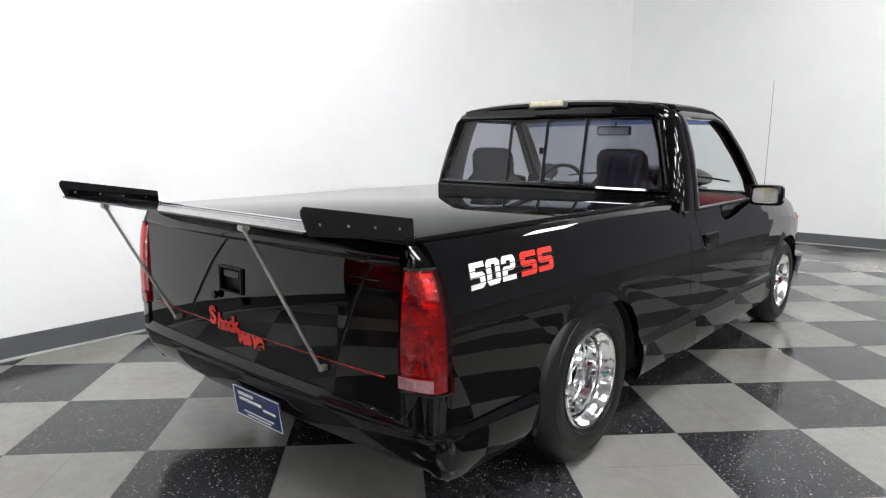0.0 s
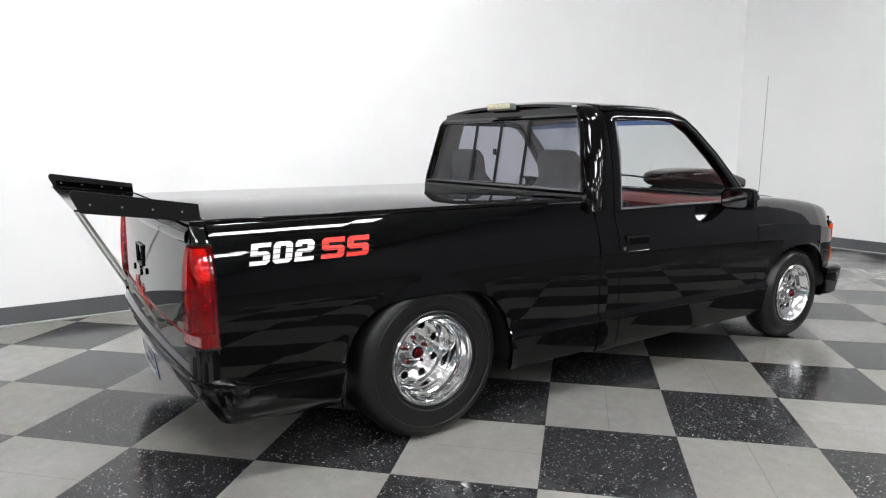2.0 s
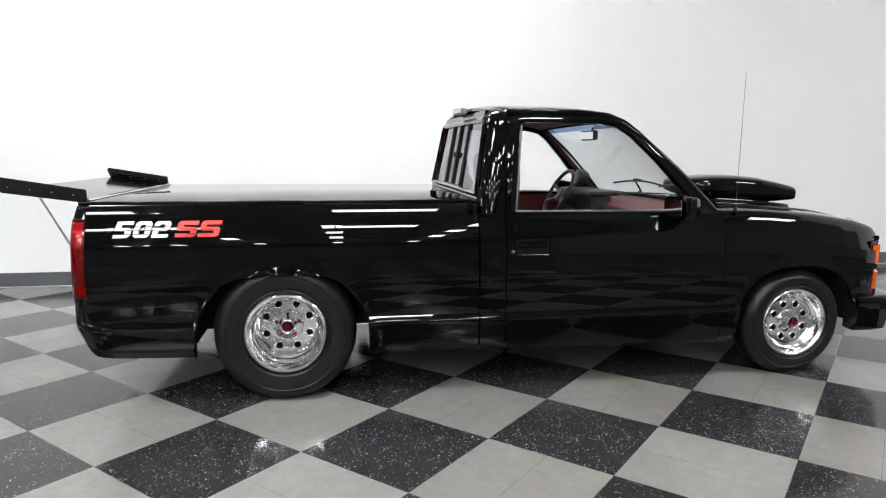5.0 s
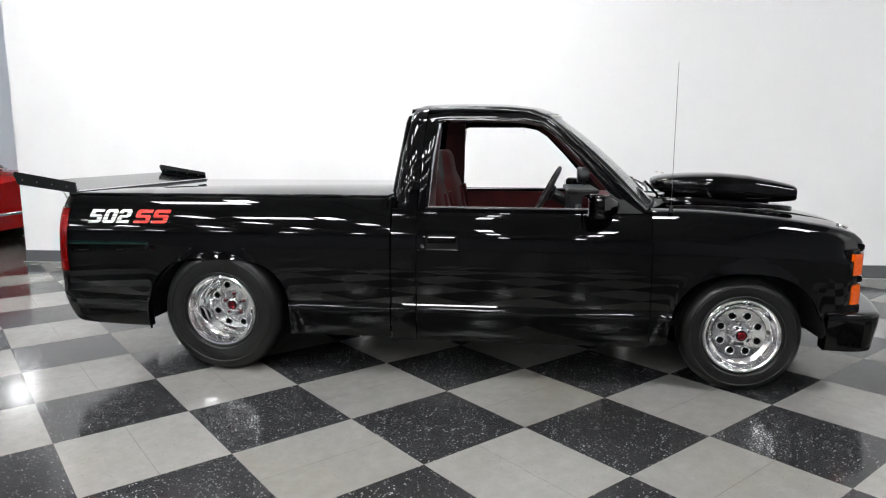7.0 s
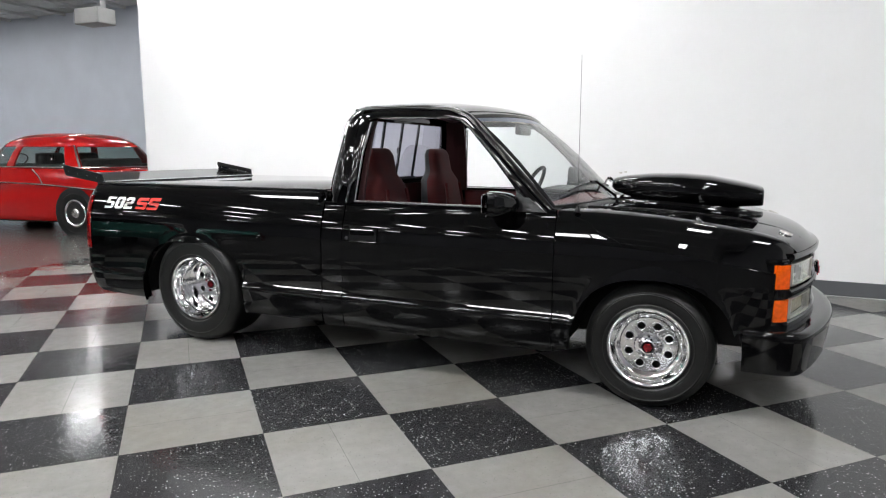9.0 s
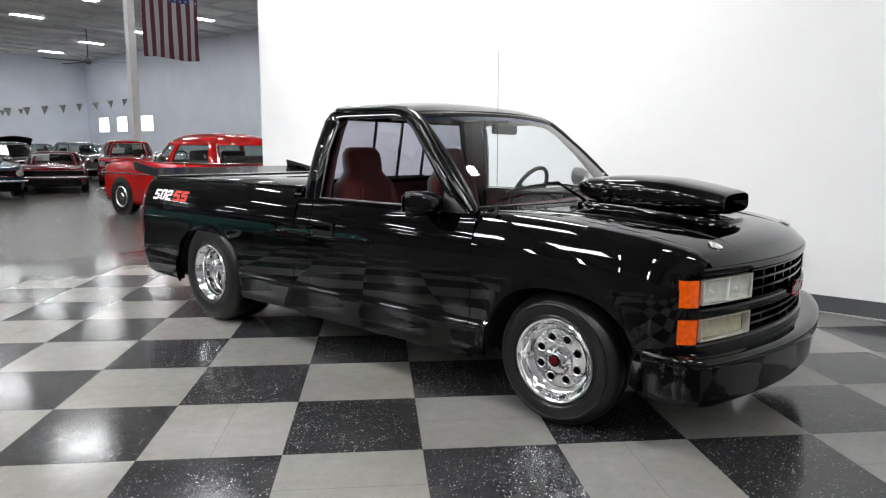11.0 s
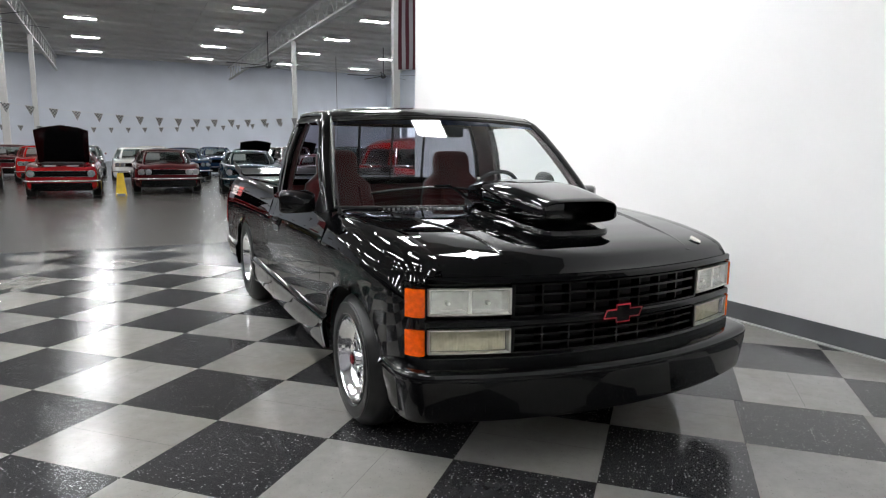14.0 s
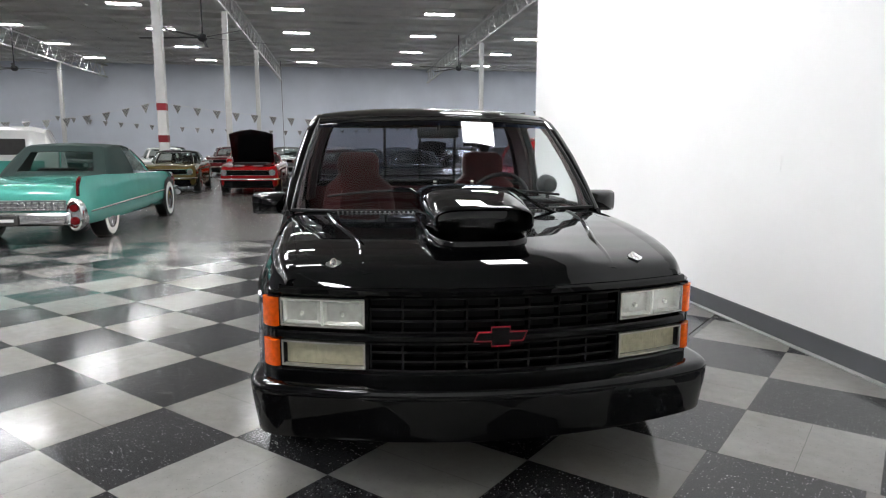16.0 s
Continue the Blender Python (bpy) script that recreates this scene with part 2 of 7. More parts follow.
def wall(name, a0, a1, b0, b1, z0, z1, mat, label, category="wall"):
    bm = bmesh.new()
    r = bmesh.ops.create_cube(bm, size=1.0)["verts"]
    for v in r:
        a, b, z = a0 + (v.co.x + .5) * (a1 - a0), b0 + (v.co.y + .5) * (b1 - b0), z0 + (v.co.z + .5) * (z1 - z0)
        v.co = ((b - a) * ROOT2, (a + b) * ROOT2, z)
    return solid(name, bm, mat, label, category, "structure")


wall("floor", -9.3, 75.3, -40.3, 31.8, -0.25, -0.006, CONCRETE, "polished grey concrete slab of the car hall", "floor")
wall("wall_long", WALL_A, WALL_END, WALL_B, WALL_B + 0.16, 0, 5.6, WALL_WHITE, "smooth white painted partition behind the truck")
wall("wall_short", WALL_A - 0.16, WALL_A, -0.4, WALL_B + 0.16, 0, 5.6, WALL_WHITE, "smooth white painted partition across the end")
wall("wall_far", 75.0, 75.3, -40, 31.8, -0.2, CEIL, HALL_PAINT, "pale blue-grey far wall of the hall")
wall("wall_right", -9, 75.0, 31.5, 31.8, -0.2, CEIL, HALL_PAINT, "pale blue-grey side wall of the hall")
# two unseen walls, coloured dark so the truck's paint mirrors less light
wall("wall_left", -9, 75.0, -40.3, -40, -0.2, CEIL, DIMMED_WALL, "unseen side wall of the hall, darkened to dim reflections")
wall("wall_behind", -9.3, -9, -40.3, 31.8, -0.2, CEIL, DIMMED_WALL, "unseen end wall of the hall, darkened to dim reflections")
wall("baseboard", WALL_A, WALL_END, WALL_B - 0.012, WALL_B, 0.001, 0.14, VINYL_BASE, "grey vinyl cove base along the white wall", "baseboard")
wall("baseboard", WALL_A, WALL_A + 0.012, -0.4, WALL_B - 0.012, 0.001, 0.14, VINYL_BASE, "grey vinyl cove base along the white wall", "baseboard")

wall("trim", WALL_A + 0.05, WALL_END, WALL_B - 0.055, WALL_B - 0.012, 0.0005, 0.008, EDGE_STRIP, "thin white edging strip along the skirting", "trim")
wall("trim", WALL_A + 0.012, WALL_A + 0.05, -0.4, WALL_B - 0.055, 0.0005, 0.008, EDGE_STRIP, "thin white edging strip along the skirting", "trim")


def ceiling_light(a, b):
    """A long high-bay fixture, its length across the hall."""
    t = thing("ceiling_light", hall(a, b, CEIL - 0.32), "white high-bay fluorescent fixture hanging below the ceiling", "ceiling light", "ceiling lights")
    part("housing", cbox(-0.32, 0.32, -1.04, 1.04, 0.0, 0.1, 0.02, 1), STEEL_WHITE, t)
    part("diffuser", cbox(-0.29, 0.29, -1.0, 1.0, -0.014, -0.002), LAMP_FACE, t, "glowing white diffuser")
    for s in (-0.5, 0.5):
        part("hanger", tube(bmesh.new(), (0, s, 0.1), (0, s, 0.32), 0.008, n=6), STEEL_WHITE, t)
    return t


first_lamp = None
for b in (25.5, 17.3, 8.5, -1.7, -12.0, -17.5, -23.0, -33.5):
    for a in (-4.0, 0.5, 5.0, 9.5, 14.0, 18.5, 23.0, 32.0, 41.0, 50.0, 59.0, 68.0):
        # half-step lamps and the b = -17.5 row are unseen, added for truck highlights
        if (b > -5 and a in (0.5, 9.5, 18.5)) or (b == -17.5 and a > 19):
            continue
        if first_lamp is None:
            first_lamp = ceiling_light(a, b)
        else:
            copy_thing(first_lamp, hall(a, b, CEIL - 0.32))

# lower panels over the display bay
first_panel = None
for b in (-4.1, -0.6, 3.2):
    for a in (-5.6, -0.3, 2.8):
        # the single front panel at a = -5.6 is an added fill light
        if a < -5 and b != -0.6:
            continue
        if first_panel is None:
            first_panel = thing("panel_light", hall(a, b, 4.7), "flat white lighting panel hung over the display bay", "ceiling light", "bay lights")
            part("frame", cbox(-0.63, 0.63, -0.33, 0.33, 0.0, 0.05, 0.01, 1), STEEL_WHITE, first_panel)
            part("diffuser", cbox(-0.6, 0.6, -0.3, 0.3, -0.012, -0.002), BOOTH_FACE, first_panel, "glowing white diffuser")
            for y in (-0.5, 0.5):
                part("cable", tube(bmesh.new(), (y, 0, 0.05), (y, 0, CEIL - 4.72), 0.004, n=5), STEEL_WHITE, first_panel)
        else:
            copy_thing(first_panel, hall(a, b, 4.7))

# ---------- the pickup truck ----------
PAINT = material("black_paint", (0.0012, 0.0012, 0.0014), 0.015, 0, 1.5, 0.1, ior=1.41)
TRIM_BLACK = material("satin_black_trim", (0.005, 0.005, 0.0055), 0.32, 0, 30, 0.1, ior=1.36)
GRILLE_BLACK = material("grille_black", (0.002, 0.002, 0.0022), 0.14, 0, 20, 0.1, ior=1.33)
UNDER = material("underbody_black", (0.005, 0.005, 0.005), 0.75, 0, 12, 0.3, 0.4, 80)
RUBBER = material("tyre_rubber", (0.007, 0.007, 0.0068), 0.36, 0, 18, 0.2, 0.2, 120, ior=1.42)
WHEEL_METAL = material("wheel_aluminium", (0.95, 0.95, 0.955), 0.1, 1.0, 25, 0.04, 0.12, 30)
CHROME = material("polished_aluminium", (0.86, 0.86, 0.87), 0.07, 1.0, 25, 0.04, 0.06, 40)
STEEL = material("zinc_steel", (0.6, 0.58, 0.54), 0.35, 0.9, 30, 0.15)
RED_CLOTH = material("red_velour", (0.07, 0.004, 0.004), 0.85, 0, 9, 0.25, sheen_weight=0.1)
RED_PLASTIC = material("red_dash_plastic", (0.1, 0.011, 0.012), 0.5, 0, 14, 0.12, 0.2, 600)
DARK_RED_TRIM = material("dark_red_trim", (0.035, 0.006, 0.007), 0.5, 0, 14, 0.12, 0.2, 600)
DARK_PLASTIC = material("dark_grey_plastic", (0.02, 0.02, 0.021), 0.45, 0, 20, 0.15, 0.2, 500)
GREY_TRIM = material("grey_window_channel", (0.22, 0.22, 0.22), 0.4, 0.6, 30, 0.1)
RED_PAINT_SCRIPT = material("red_vinyl_lettering", (0.75, 0.03, 0.02), 0.35, 0, 40, 0.05)
PINSTRIPE_RED = material("dark_red_pinstripe", (0.3, 0.012, 0.012), 0.35, 0, 40, 0.05)
WHITE_SCRIPT = material("white_vinyl_lettering", (0.82, 0.82, 0.8), 0.35, 0, 40, 0.04)
LENS_RED = material("red_lens", (0.33, 0.002, 0.004), 0.06, 0, 60, 0.25, 0.15, 140)
LENS_CLOUDY = material("cloudy_lens", (0.32, 0.16, 0.16), 0.15, 0, 60, 0.3, 0.5, 160)
LENS_AMBER = material("amber_lens", (0.8, 0.1, 0.0015), 0.12, 0, 60, 0.15, 0.3, 160)
LENS_WHITE = material("clear_lens", (0.75, 0.75, 0.72), 0.1, 0.0, 40, 0.1, 0.3, 150)
LENS_YELLOWED = material("yellowed_lens", (0.62, 0.58, 0.43), 0.14, 0.0, 40, 0.15, 0.3, 60)
REFLECTOR = material("lamp_reflector", (0.97, 0.97, 0.93), 0.15, 0.6, 40, 0.12, 1.0, 26)
BEZEL = material("aged_silver_bezel", (0.5, 0.49, 0.44), 0.3, 0.6, 30, 0.12)
DECK_BLACK = material("satin_black_deck", (0.006, 0.006, 0.006), 0.09, 0, 30, 0.15, 0.03, 90, ior=1.5)
GLASS = glass_material("clear_glass", (0.78, 0.83, 0.83))
GLASS_LENS = glass_material("lens_glass", (0.93, 0.94, 0.92), 0.03)
GLASS_TINT = glass_material("tinted_glass", (0.34, 0.34, 0.4))
GLASS_RED = glass_material("red_lens_glass", (0.66, 0.002, 0.003))
TAIL_REFLECTOR = material("faceted_reflector", (0.95, 0.95, 0.95), 0.16, 0.92, 30, 0.5, 1.0, 110)
GLASS_BAND = glass_material("blue_shade_band", (0.12, 0.2, 0.42))
PLATE_BLUE = material("blue_show_plate", (0.012, 0.03, 0.12), 0.3, 0, 30, 0.1)
RED_BADGE = material("red_badge_enamel", (0.42, 0.012, 0.025), 0.3, 0, 40, 0.1)
RED_ANODISED = material("red_anodised", (0.2, 0.01, 0.016), 0.25, 0.8)

TRUCK = pose(2.091, 0.711, 0, 0, 0, -45.6)
truck = thing("pickup_truck", TRUCK, "lowered glossy black single-cab pickup with hood scoop and drag wheels", "pickup truck")


def clean(bm, dist=2e-5):
    bmesh.ops.remove_doubles(bm, verts=bm.verts[:], dist=dist)
    bmesh.ops.dissolve_degenerate(bm, edges=bm.edges[:], dist=1e-5)
    return bm


def shell(cols, push, bm=None):
    """A panel with thickness: a grid of outer points and its copy moved by push(p)."""
    bm = bm or bmesh.new()
    o = [[bm.verts.new(p) for p in c] for c in cols]
    i = [[bm.verts.new(Vector(p) + Vector(push(p))) for p in c] for c in cols]
    n, m = len(cols), len(cols[0])
    for a in range(n - 1):
        for b in range(m - 1):
            bm.faces.new((o[a][b], o[a + 1][b], o[a + 1][b + 1], o[a][b + 1]))
            bm.faces.new((i[a][b + 1], i[a + 1][b + 1], i[a + 1][b], i[a][b]))
    for a in range(n - 1):
        bm.faces.new((o[a + 1][0], o[a][0], i[a][0], i[a + 1][0]))
        bm.faces.new((o[a][m - 1], o[a + 1][m - 1], i[a + 1][m - 1], i[a][m - 1]))
    for b in range(m - 1):
        bm.faces.new((o[0][b], o[0][b + 1], i[0][b + 1], i[0][b]))
        bm.faces.new((o[n - 1][b + 1], o[n - 1][b], i[n - 1][b], i[n - 1][b + 1]))
    return clean(bm)


def stations(x0, x1, arches=(), step=0.04):
    xs = set(np.linspace(x0, x1, max(2, int((x1 - x0) / step))).round(4))
    for xc, half in arches:
        xs = {x for x in xs if abs(x - xc) > half + 0.004}
        xs |= {round(xc - half * math.cos(math.pi * k / 44), 5) for k in range(45)}
    return sorted(x for x in xs if x0 - 1e-6 <= x <= x1 + 1e-6)


def arch_z(x, xc, half, z0, z1, power=2.5):
    u = abs(x - xc) / half
    return None if u > 1 else z0 + (z1 - z0) * max(0.0, 1 - u ** power) ** (1 / power)


LOWER = [(0.2, 0.925), (0.24, 0.945), (0.28, 0.957), (0.34, 0.967), (0.40, 0.9745), (0.416, 0.979), (0.428, 0.977), (0.440, 0.9685), (0.453, 0.957), (0.5, 0.9615), (0.56, 0.963), (0.60, 0.9635), (0.64, 0.9635), (0.68, 0.963), (0.72, 0.962), (0.76, 0.9603), (0.80, 0.9575), (0.84, 0.952), (0.87, 0.9468), (0.90, 0.9405), (0.93, 0.9325), (0.96, 0.9225)]
REAR_ARCH = (-1.497, 0.447, 0.24, 0.693, 3.2)
FRONT_ARCH = (1.505, 0.405, 0.26, 0.672)


def flare(x, z, arch):
    """The raised lip round a wheel opening."""
    xc, half, z0, z1 = arch[:4]
    d = math.hypot((x - xc) / half, max(0.0, z - z0) / (z1 - z0)) - 1
    return (0.008 if xc > 0 else 0.013) * math.exp(-(max(0.0, d) / 0.07) ** 2) if d > -0.3 else 0.0


def side_column(x, zbot, ztop, upper, taper, arch):
    zs = [0.2, 0.24, 0.28, 0.32, 0.36, 0.40, 0.416, 0.428, 0.440, 0.453, 0.48, 0.52, 0.56, 0.60, 0.64, 0.67, 0.70, 0.73, 0.76, 0.79, 0.82, 0.85]
    col = []
    for z in zs:
        z = max(min(z, ztop - (0.19 if ztop > 1.04 else 0.165)), zbot)
        col.append((x, interp(z, LOWER) - taper + (flare(x, z, arch) if arch else 0.0), z))
    for y, dz in upper:
        col.append((x, y - taper * (min(1.0, max(0.0, (y - 0.775) / 0.16)) if x > 1 else 1.0), max(ztop + dz, zbot)))
    return col


def mirrored(cols, s):
    return [[(p[0], p[1] * s, p[2]) for p in c] for c in cols]


def side_panel(name, parent, s, x0, x1, zbot_at, ztop_at, upper, taper_at=lambda x: 0.0, arch=None, label="", mat=None):
    xs = stations(x0, x1, [arch[:2]] if arch else ())
    cols = []
    for x in xs:
        zb = zbot_at(x)
        if arch:
            az = arch_z(x, *arch)
            zb = max(zb, az) if az is not None else zb
        cols.append(side_column(x, zb, ztop_at(x), upper, taper_at(x), arch))
    return part(name, shell(mirrored(cols, s), lambda p: (0, -0.022 * s, 0)), mat or PAINT, parent, label, smooth=32)


BED_TOP = [(0.9455, -0.186), (0.938, -0.156), (0.928, -0.126), (0.9155, -0.096), (0.9, -0.066), (0.886, -0.043), (0.872, -0.024), (0.858, -0.01), (0.846, -0.002), (0.83, 0.0)]
DOOR_TOP = [(0.9445, -0.13), (0.934, -0.1), (0.9225, -0.07), (0.914, -0.045), (0.909, -0.022), (0.907, -0.006), (0.9, 0.0)]
FENDER_TOP = [(0.951, -0.164), (0.9435, -0.142), (0.9345, -0.119), (0.9235, -0.094), (0.9105, -0.069), (0.8955, -0.045), (0.878, -0.025), (0.856, -0.009), (0.822, 0.0), (0.775, 0.003)]


def hood_side_z(x):
    return interp(x, [(0.9, 1.0), (1.0, 1.0), (1.2, 0.999), (1.35, 0.992), (1.5, 0.981), (1.65, 0.966), (1.8, 0.946), (1.92, 0.925), (2.0, 0.907), (2.05, 0.893), (2.085, 0.88), (2.11, 0.866), (2.125, 0.852), (2.135, 0.837)])


def front_taper(x):
    return interp(x, [(1.4, 0.0), (1.6, 0.003), (1.8, 0.012), (1.95, 0.032), (2.04, 0.06), (2.085, 0.084), (2.135, 0.12)])


def ledge_z(x):
    """Height of the step where the bed's rear skirt begins."""
    return interp(x, [(-2.5, 0.48), (-2.33, 0.458), (-2.1, 0.448), (-1.95, 0.447)])


def rear_bow(z):
    """How far the rear end leans in, by height."""
    return interp(z, [(0.5, -0.002), (0.6, -0.003), (0.68, -0.005), (0.75, -0.005), (0.82, -0.003), (0.88, 0.001), (0.93, 0.006), (0.97, 0.013), (1.0, 0.02), (1.045, 0.036)])


def bed_bottom(x):
    return ledge_z(x) if x < -1.945 else 0.25


bed = thing("bed", Matrix(), "", "")
bed.parent = truck
for s in (-1, 1):
    side_panel("bedside", bed, s, -2.445, -0.452, bed_bottom, lambda x: 1.056, BED_TOP, lambda x: interp(x, [(-2.445, -0.012), (-2.15, 0.0)]), REAR_ARCH)
    side_panel("front_fender", truck, s, 1.006, 2.128, lambda x: interp(x, [(1.0, 0.25), (1.1, 0.27), (1.88, 0.3), (1.9, 0.44), (2.07, 0.46), (2.08, 0.79), (2.2, 0.79)]), hood_side_z, FENDER_TOP, front_taper, FRONT_ARCH)
    side_panel("cab_corner", truck, s, -0.443, -0.3, lambda x: 0.235, lambda x: 1.0, DOOR_TOP)

# doors with their mirrors, handles and inner linings
def tumble(z):
    """Half width of the cab above the belt."""
    return interp(z, [(0.98, 0.909), (1.0, 0.906), (1.15, 0.884), (1.3, 0.85), (1.42, 0.81), (1.5, 0.778), (1.535, 0.755), (1.56, 0.722), (1.576, 0.685)])


def loop_points(corners, n):
    """n points along each side of a closed outline."""
    out = []
    for a, b in zip(corners, corners[1:] + corners[:1]):
        for k in range(n):
            out.append((a[0] + (b[0] - a[0]) * k / n, a[1] + (b[1] - a[1]) * k / n))
    return out


def frame_plate(outer, inner, s, depth=0.045, n=6, lift=0.0):
    """A window surround between two outlines in (x, z), bent to the cab's side."""
    bm = bmesh.new()
    o, i = loop_points(outer, n), loop_points(inner, n)
    rows = []
    for k in (0, 0.35, 0.7, 0.92, 1.0):
        rows.append([(a[0] + (b[0] - a[0]) * k, a[1] + (b[1] - a[1]) * k) for a, b in zip(o, i)])
    dips = (0.0, 0.004, 0.004, 0.0, -0.012)
    top = [[bm.verts.new((x, s * (tumble(z) + lift + d), z)) for x, z in r] for r, d in zip(rows, dips)]
    low = [[bm.verts.new((x, s * (tumble(z) - depth), z)) for x, z in r] for r in rows]
    m = len(o)
    for g in (top, low):
        for a in range(4):
            for b in range(m):
                bm.faces.new((g[a][b], g[a][(b + 1) % m], g[a + 1][(b + 1) % m], g[a + 1][b]))
    for a in (0, 4):
        for b in range(m):
            bm.faces.new((top[a][b], top[a][(b + 1) % m], low[a][(b + 1) % m], low[a][b]))
    return bm


WIN_IN = [(-0.24, 1.002), (0.25, 1.0), (0.85, 0.998), (0.742, 1.13), (0.606, 1.285), (0.466, 1.425), (0.395, 1.472), (0.29, 1.494), (-0.15, 1.497), (-0.184, 1.483), (-0.212, 1.3)]
WIN_OUT = [(-0.296, 0.992), (0.25, 0.99), (0.955, 0.988), (0.80, 1.138), (0.652, 1.29), (0.508, 1.432), (0.43, 1.495), (0.31, 1.534), (-0.15, 1.542), (-0.252, 1.53), (-0.275, 1.3)]
for s in (-1, 1):
    door = thing("door", Matrix(), "", "")
    door.parent = truck
    side_panel("outer_skin", door, s, -0.294, 1.001, lambda x: 0.238, lambda x: 1.0, DOOR_TOP)
    part("window_frame", frame_plate(WIN_OUT, WIN_IN, s, lift=0.002), PAINT, door, smooth=35)
    bm = bmesh.new()
    pipe(bm, [(x, s * (tumble(z) - 0.002), z) for x, z in ((0.84, 1.003), (0.25, 1.006), (-0.234, 1.008), (-0.206, 1.3), (-0.18, 1.478))], 0.0055, 6)
    part("window_channel", bm, GREY_TRIM, door, "dull grey window channel")
    # handle: a pocket with a flap
    hy = s * 0.955
    bm = cbox(-0.245, -0.055, min(hy, hy + s * 0.006), max(hy, hy + s * 0.006), 0.768, 0.862, 0.006, 1)
    h = part("door_handle", bm, TRIM_BLACK, door, "black pull-up door handle")
    bm = bmesh.new()
    pipe(bm, [(x, hy + s * 0.006, z) for x, z in ((-0.243, 0.77), (-0.057, 0.77), (-0.057, 0.86), (-0.243, 0.86))], 0.0028, 5, closed=True)
    part("bezel", bm, GRILLE_BLACK, h)
    part("flap", cbox(-0.232, -0.07, min(hy + s * 0.004, hy + s * 0.017), max(hy + s * 0.004, hy + s * 0.017), 0.81, 0.848, 0.006, 2), PAINT, h)
    part("lock", tube(bmesh.new(), (-0.262, hy, 0.79), (-0.262, hy + s * 0.006, 0.79), 0.011, n=12), CHROME, door)
    # lining
    part("lining", cbox(-0.24, 0.95, min(s * 0.905, s * 0.86), max(s * 0.905, s * 0.86), 0.36, 0.985, 0.02, 2), RED_CLOTH, door, "red cloth door lining")
    part("armrest", cbox(-0.1, 0.5, min(s * 0.86, s * 0.79), max(s * 0.86, s * 0.79), 0.72, 0.78, 0.02, 2), RED_PLASTIC, door, "red plastic armrest")
    # mirror
    mir = thing("door_mirror", Matrix(), "", "")
    mir.parent = door
    bm = bmesh.new()
    out = [(0.775, 0.985), (0.95, 0.985), (0.775, 1.112)]
    prism(bm, out, s * 0.925, s * 0.86)
    for v in bm.verts:
        v.co.y -= s * max(0.0, (v.co.z - 1.0)) * 0.33
    part("sail", bm, TRIM_BLACK, mir, smooth=30)
    bm = bmesh.new()
    rows = []
    for k, (x, g) in enumerate(((0.655, 0.93), (0.662, 1.0), (0.70, 1.0), (0.76, 0.84), (0.80, 0.52), (0.815, 0.15))):
        cy, cz, hy2, hz = 1.012 - 0.035 * max(0, x - 0.7) / 0.11, 1.028, 0.094 * g, 0.066 * g
        rows.append([(x + 0.05 * (math.cos(t) * 0.5 if k < 3 else 0), s * (cy + hy2 * math.copysign(abs(math.cos(t)) ** 0.32, math.cos(t))), cz + hz * math.copysign(abs(math.sin(t)) ** 0.32, math.sin(t))) for t in (2 * math.pi * q / 20 for q in range(20))])
    skin(bm, rows, close_rows=True, caps=True)
    part("mirror_housing", bm, PAINT, mir, smooth=40)
    bm = bmesh.new()
    tube(bm, (0.74, s * 0.9, 1.0), (0.73, s * 0.98, 1.01), 0.03, 0.028, 10)
    part("mirror_arm", bm, TRIM_BLACK, mir)
    bm = bmesh.new()
    prism(bm, [(s * 1.012 + 0.074 * math.copysign(abs(math.cos(t)) ** 0.4, math.cos(t)), 1.028 + 0.05 * math.copysign(abs(math.sin(t)) ** 0.4, math.sin(t))) for t in (2 * math.pi * q / 20 for q in range(20))], 0.632, 0.635, axis="x")
    for v in bm.verts:
        v.co.x += (abs(v.co.y) - 1.012) * 0.16
    part("mirror_glass", bm, CHROME, mir, "silver mirror glass")

# upper cab: pillars, roof, rear window
def roof_point(u, v):
    """u across (-1..1), v from the rear (0) to the front (1)."""
    xe = -0.345 + 0.805 * v
    ze = interp(xe, [(-0.345, 1.57), (-0.25, 1.576), (-0.05, 1.578), (0.2, 1.574), (0.37, 1.556), (0.46, 1.512)])
    bow = 1 - u * u
    x = xe + bow * (0.085 * v - 0.02 * (1 - v))
    corner = max(0.0, (abs(u) - 0.84) / 0.16)
    x += 0.1 * (1 - math.sqrt(max(0.0, 1 - corner * corner))) * max(0.0, 1 - v * 6)
    z = ze + (0.043 - 0.02 * max(0.0, (v - 0.55) / 0.45)) * (1 - abs(u) ** 2.6) - 0.012 * max(0.0, 1 - v * 12) ** 2
    return (x, 0.724 * u, z)


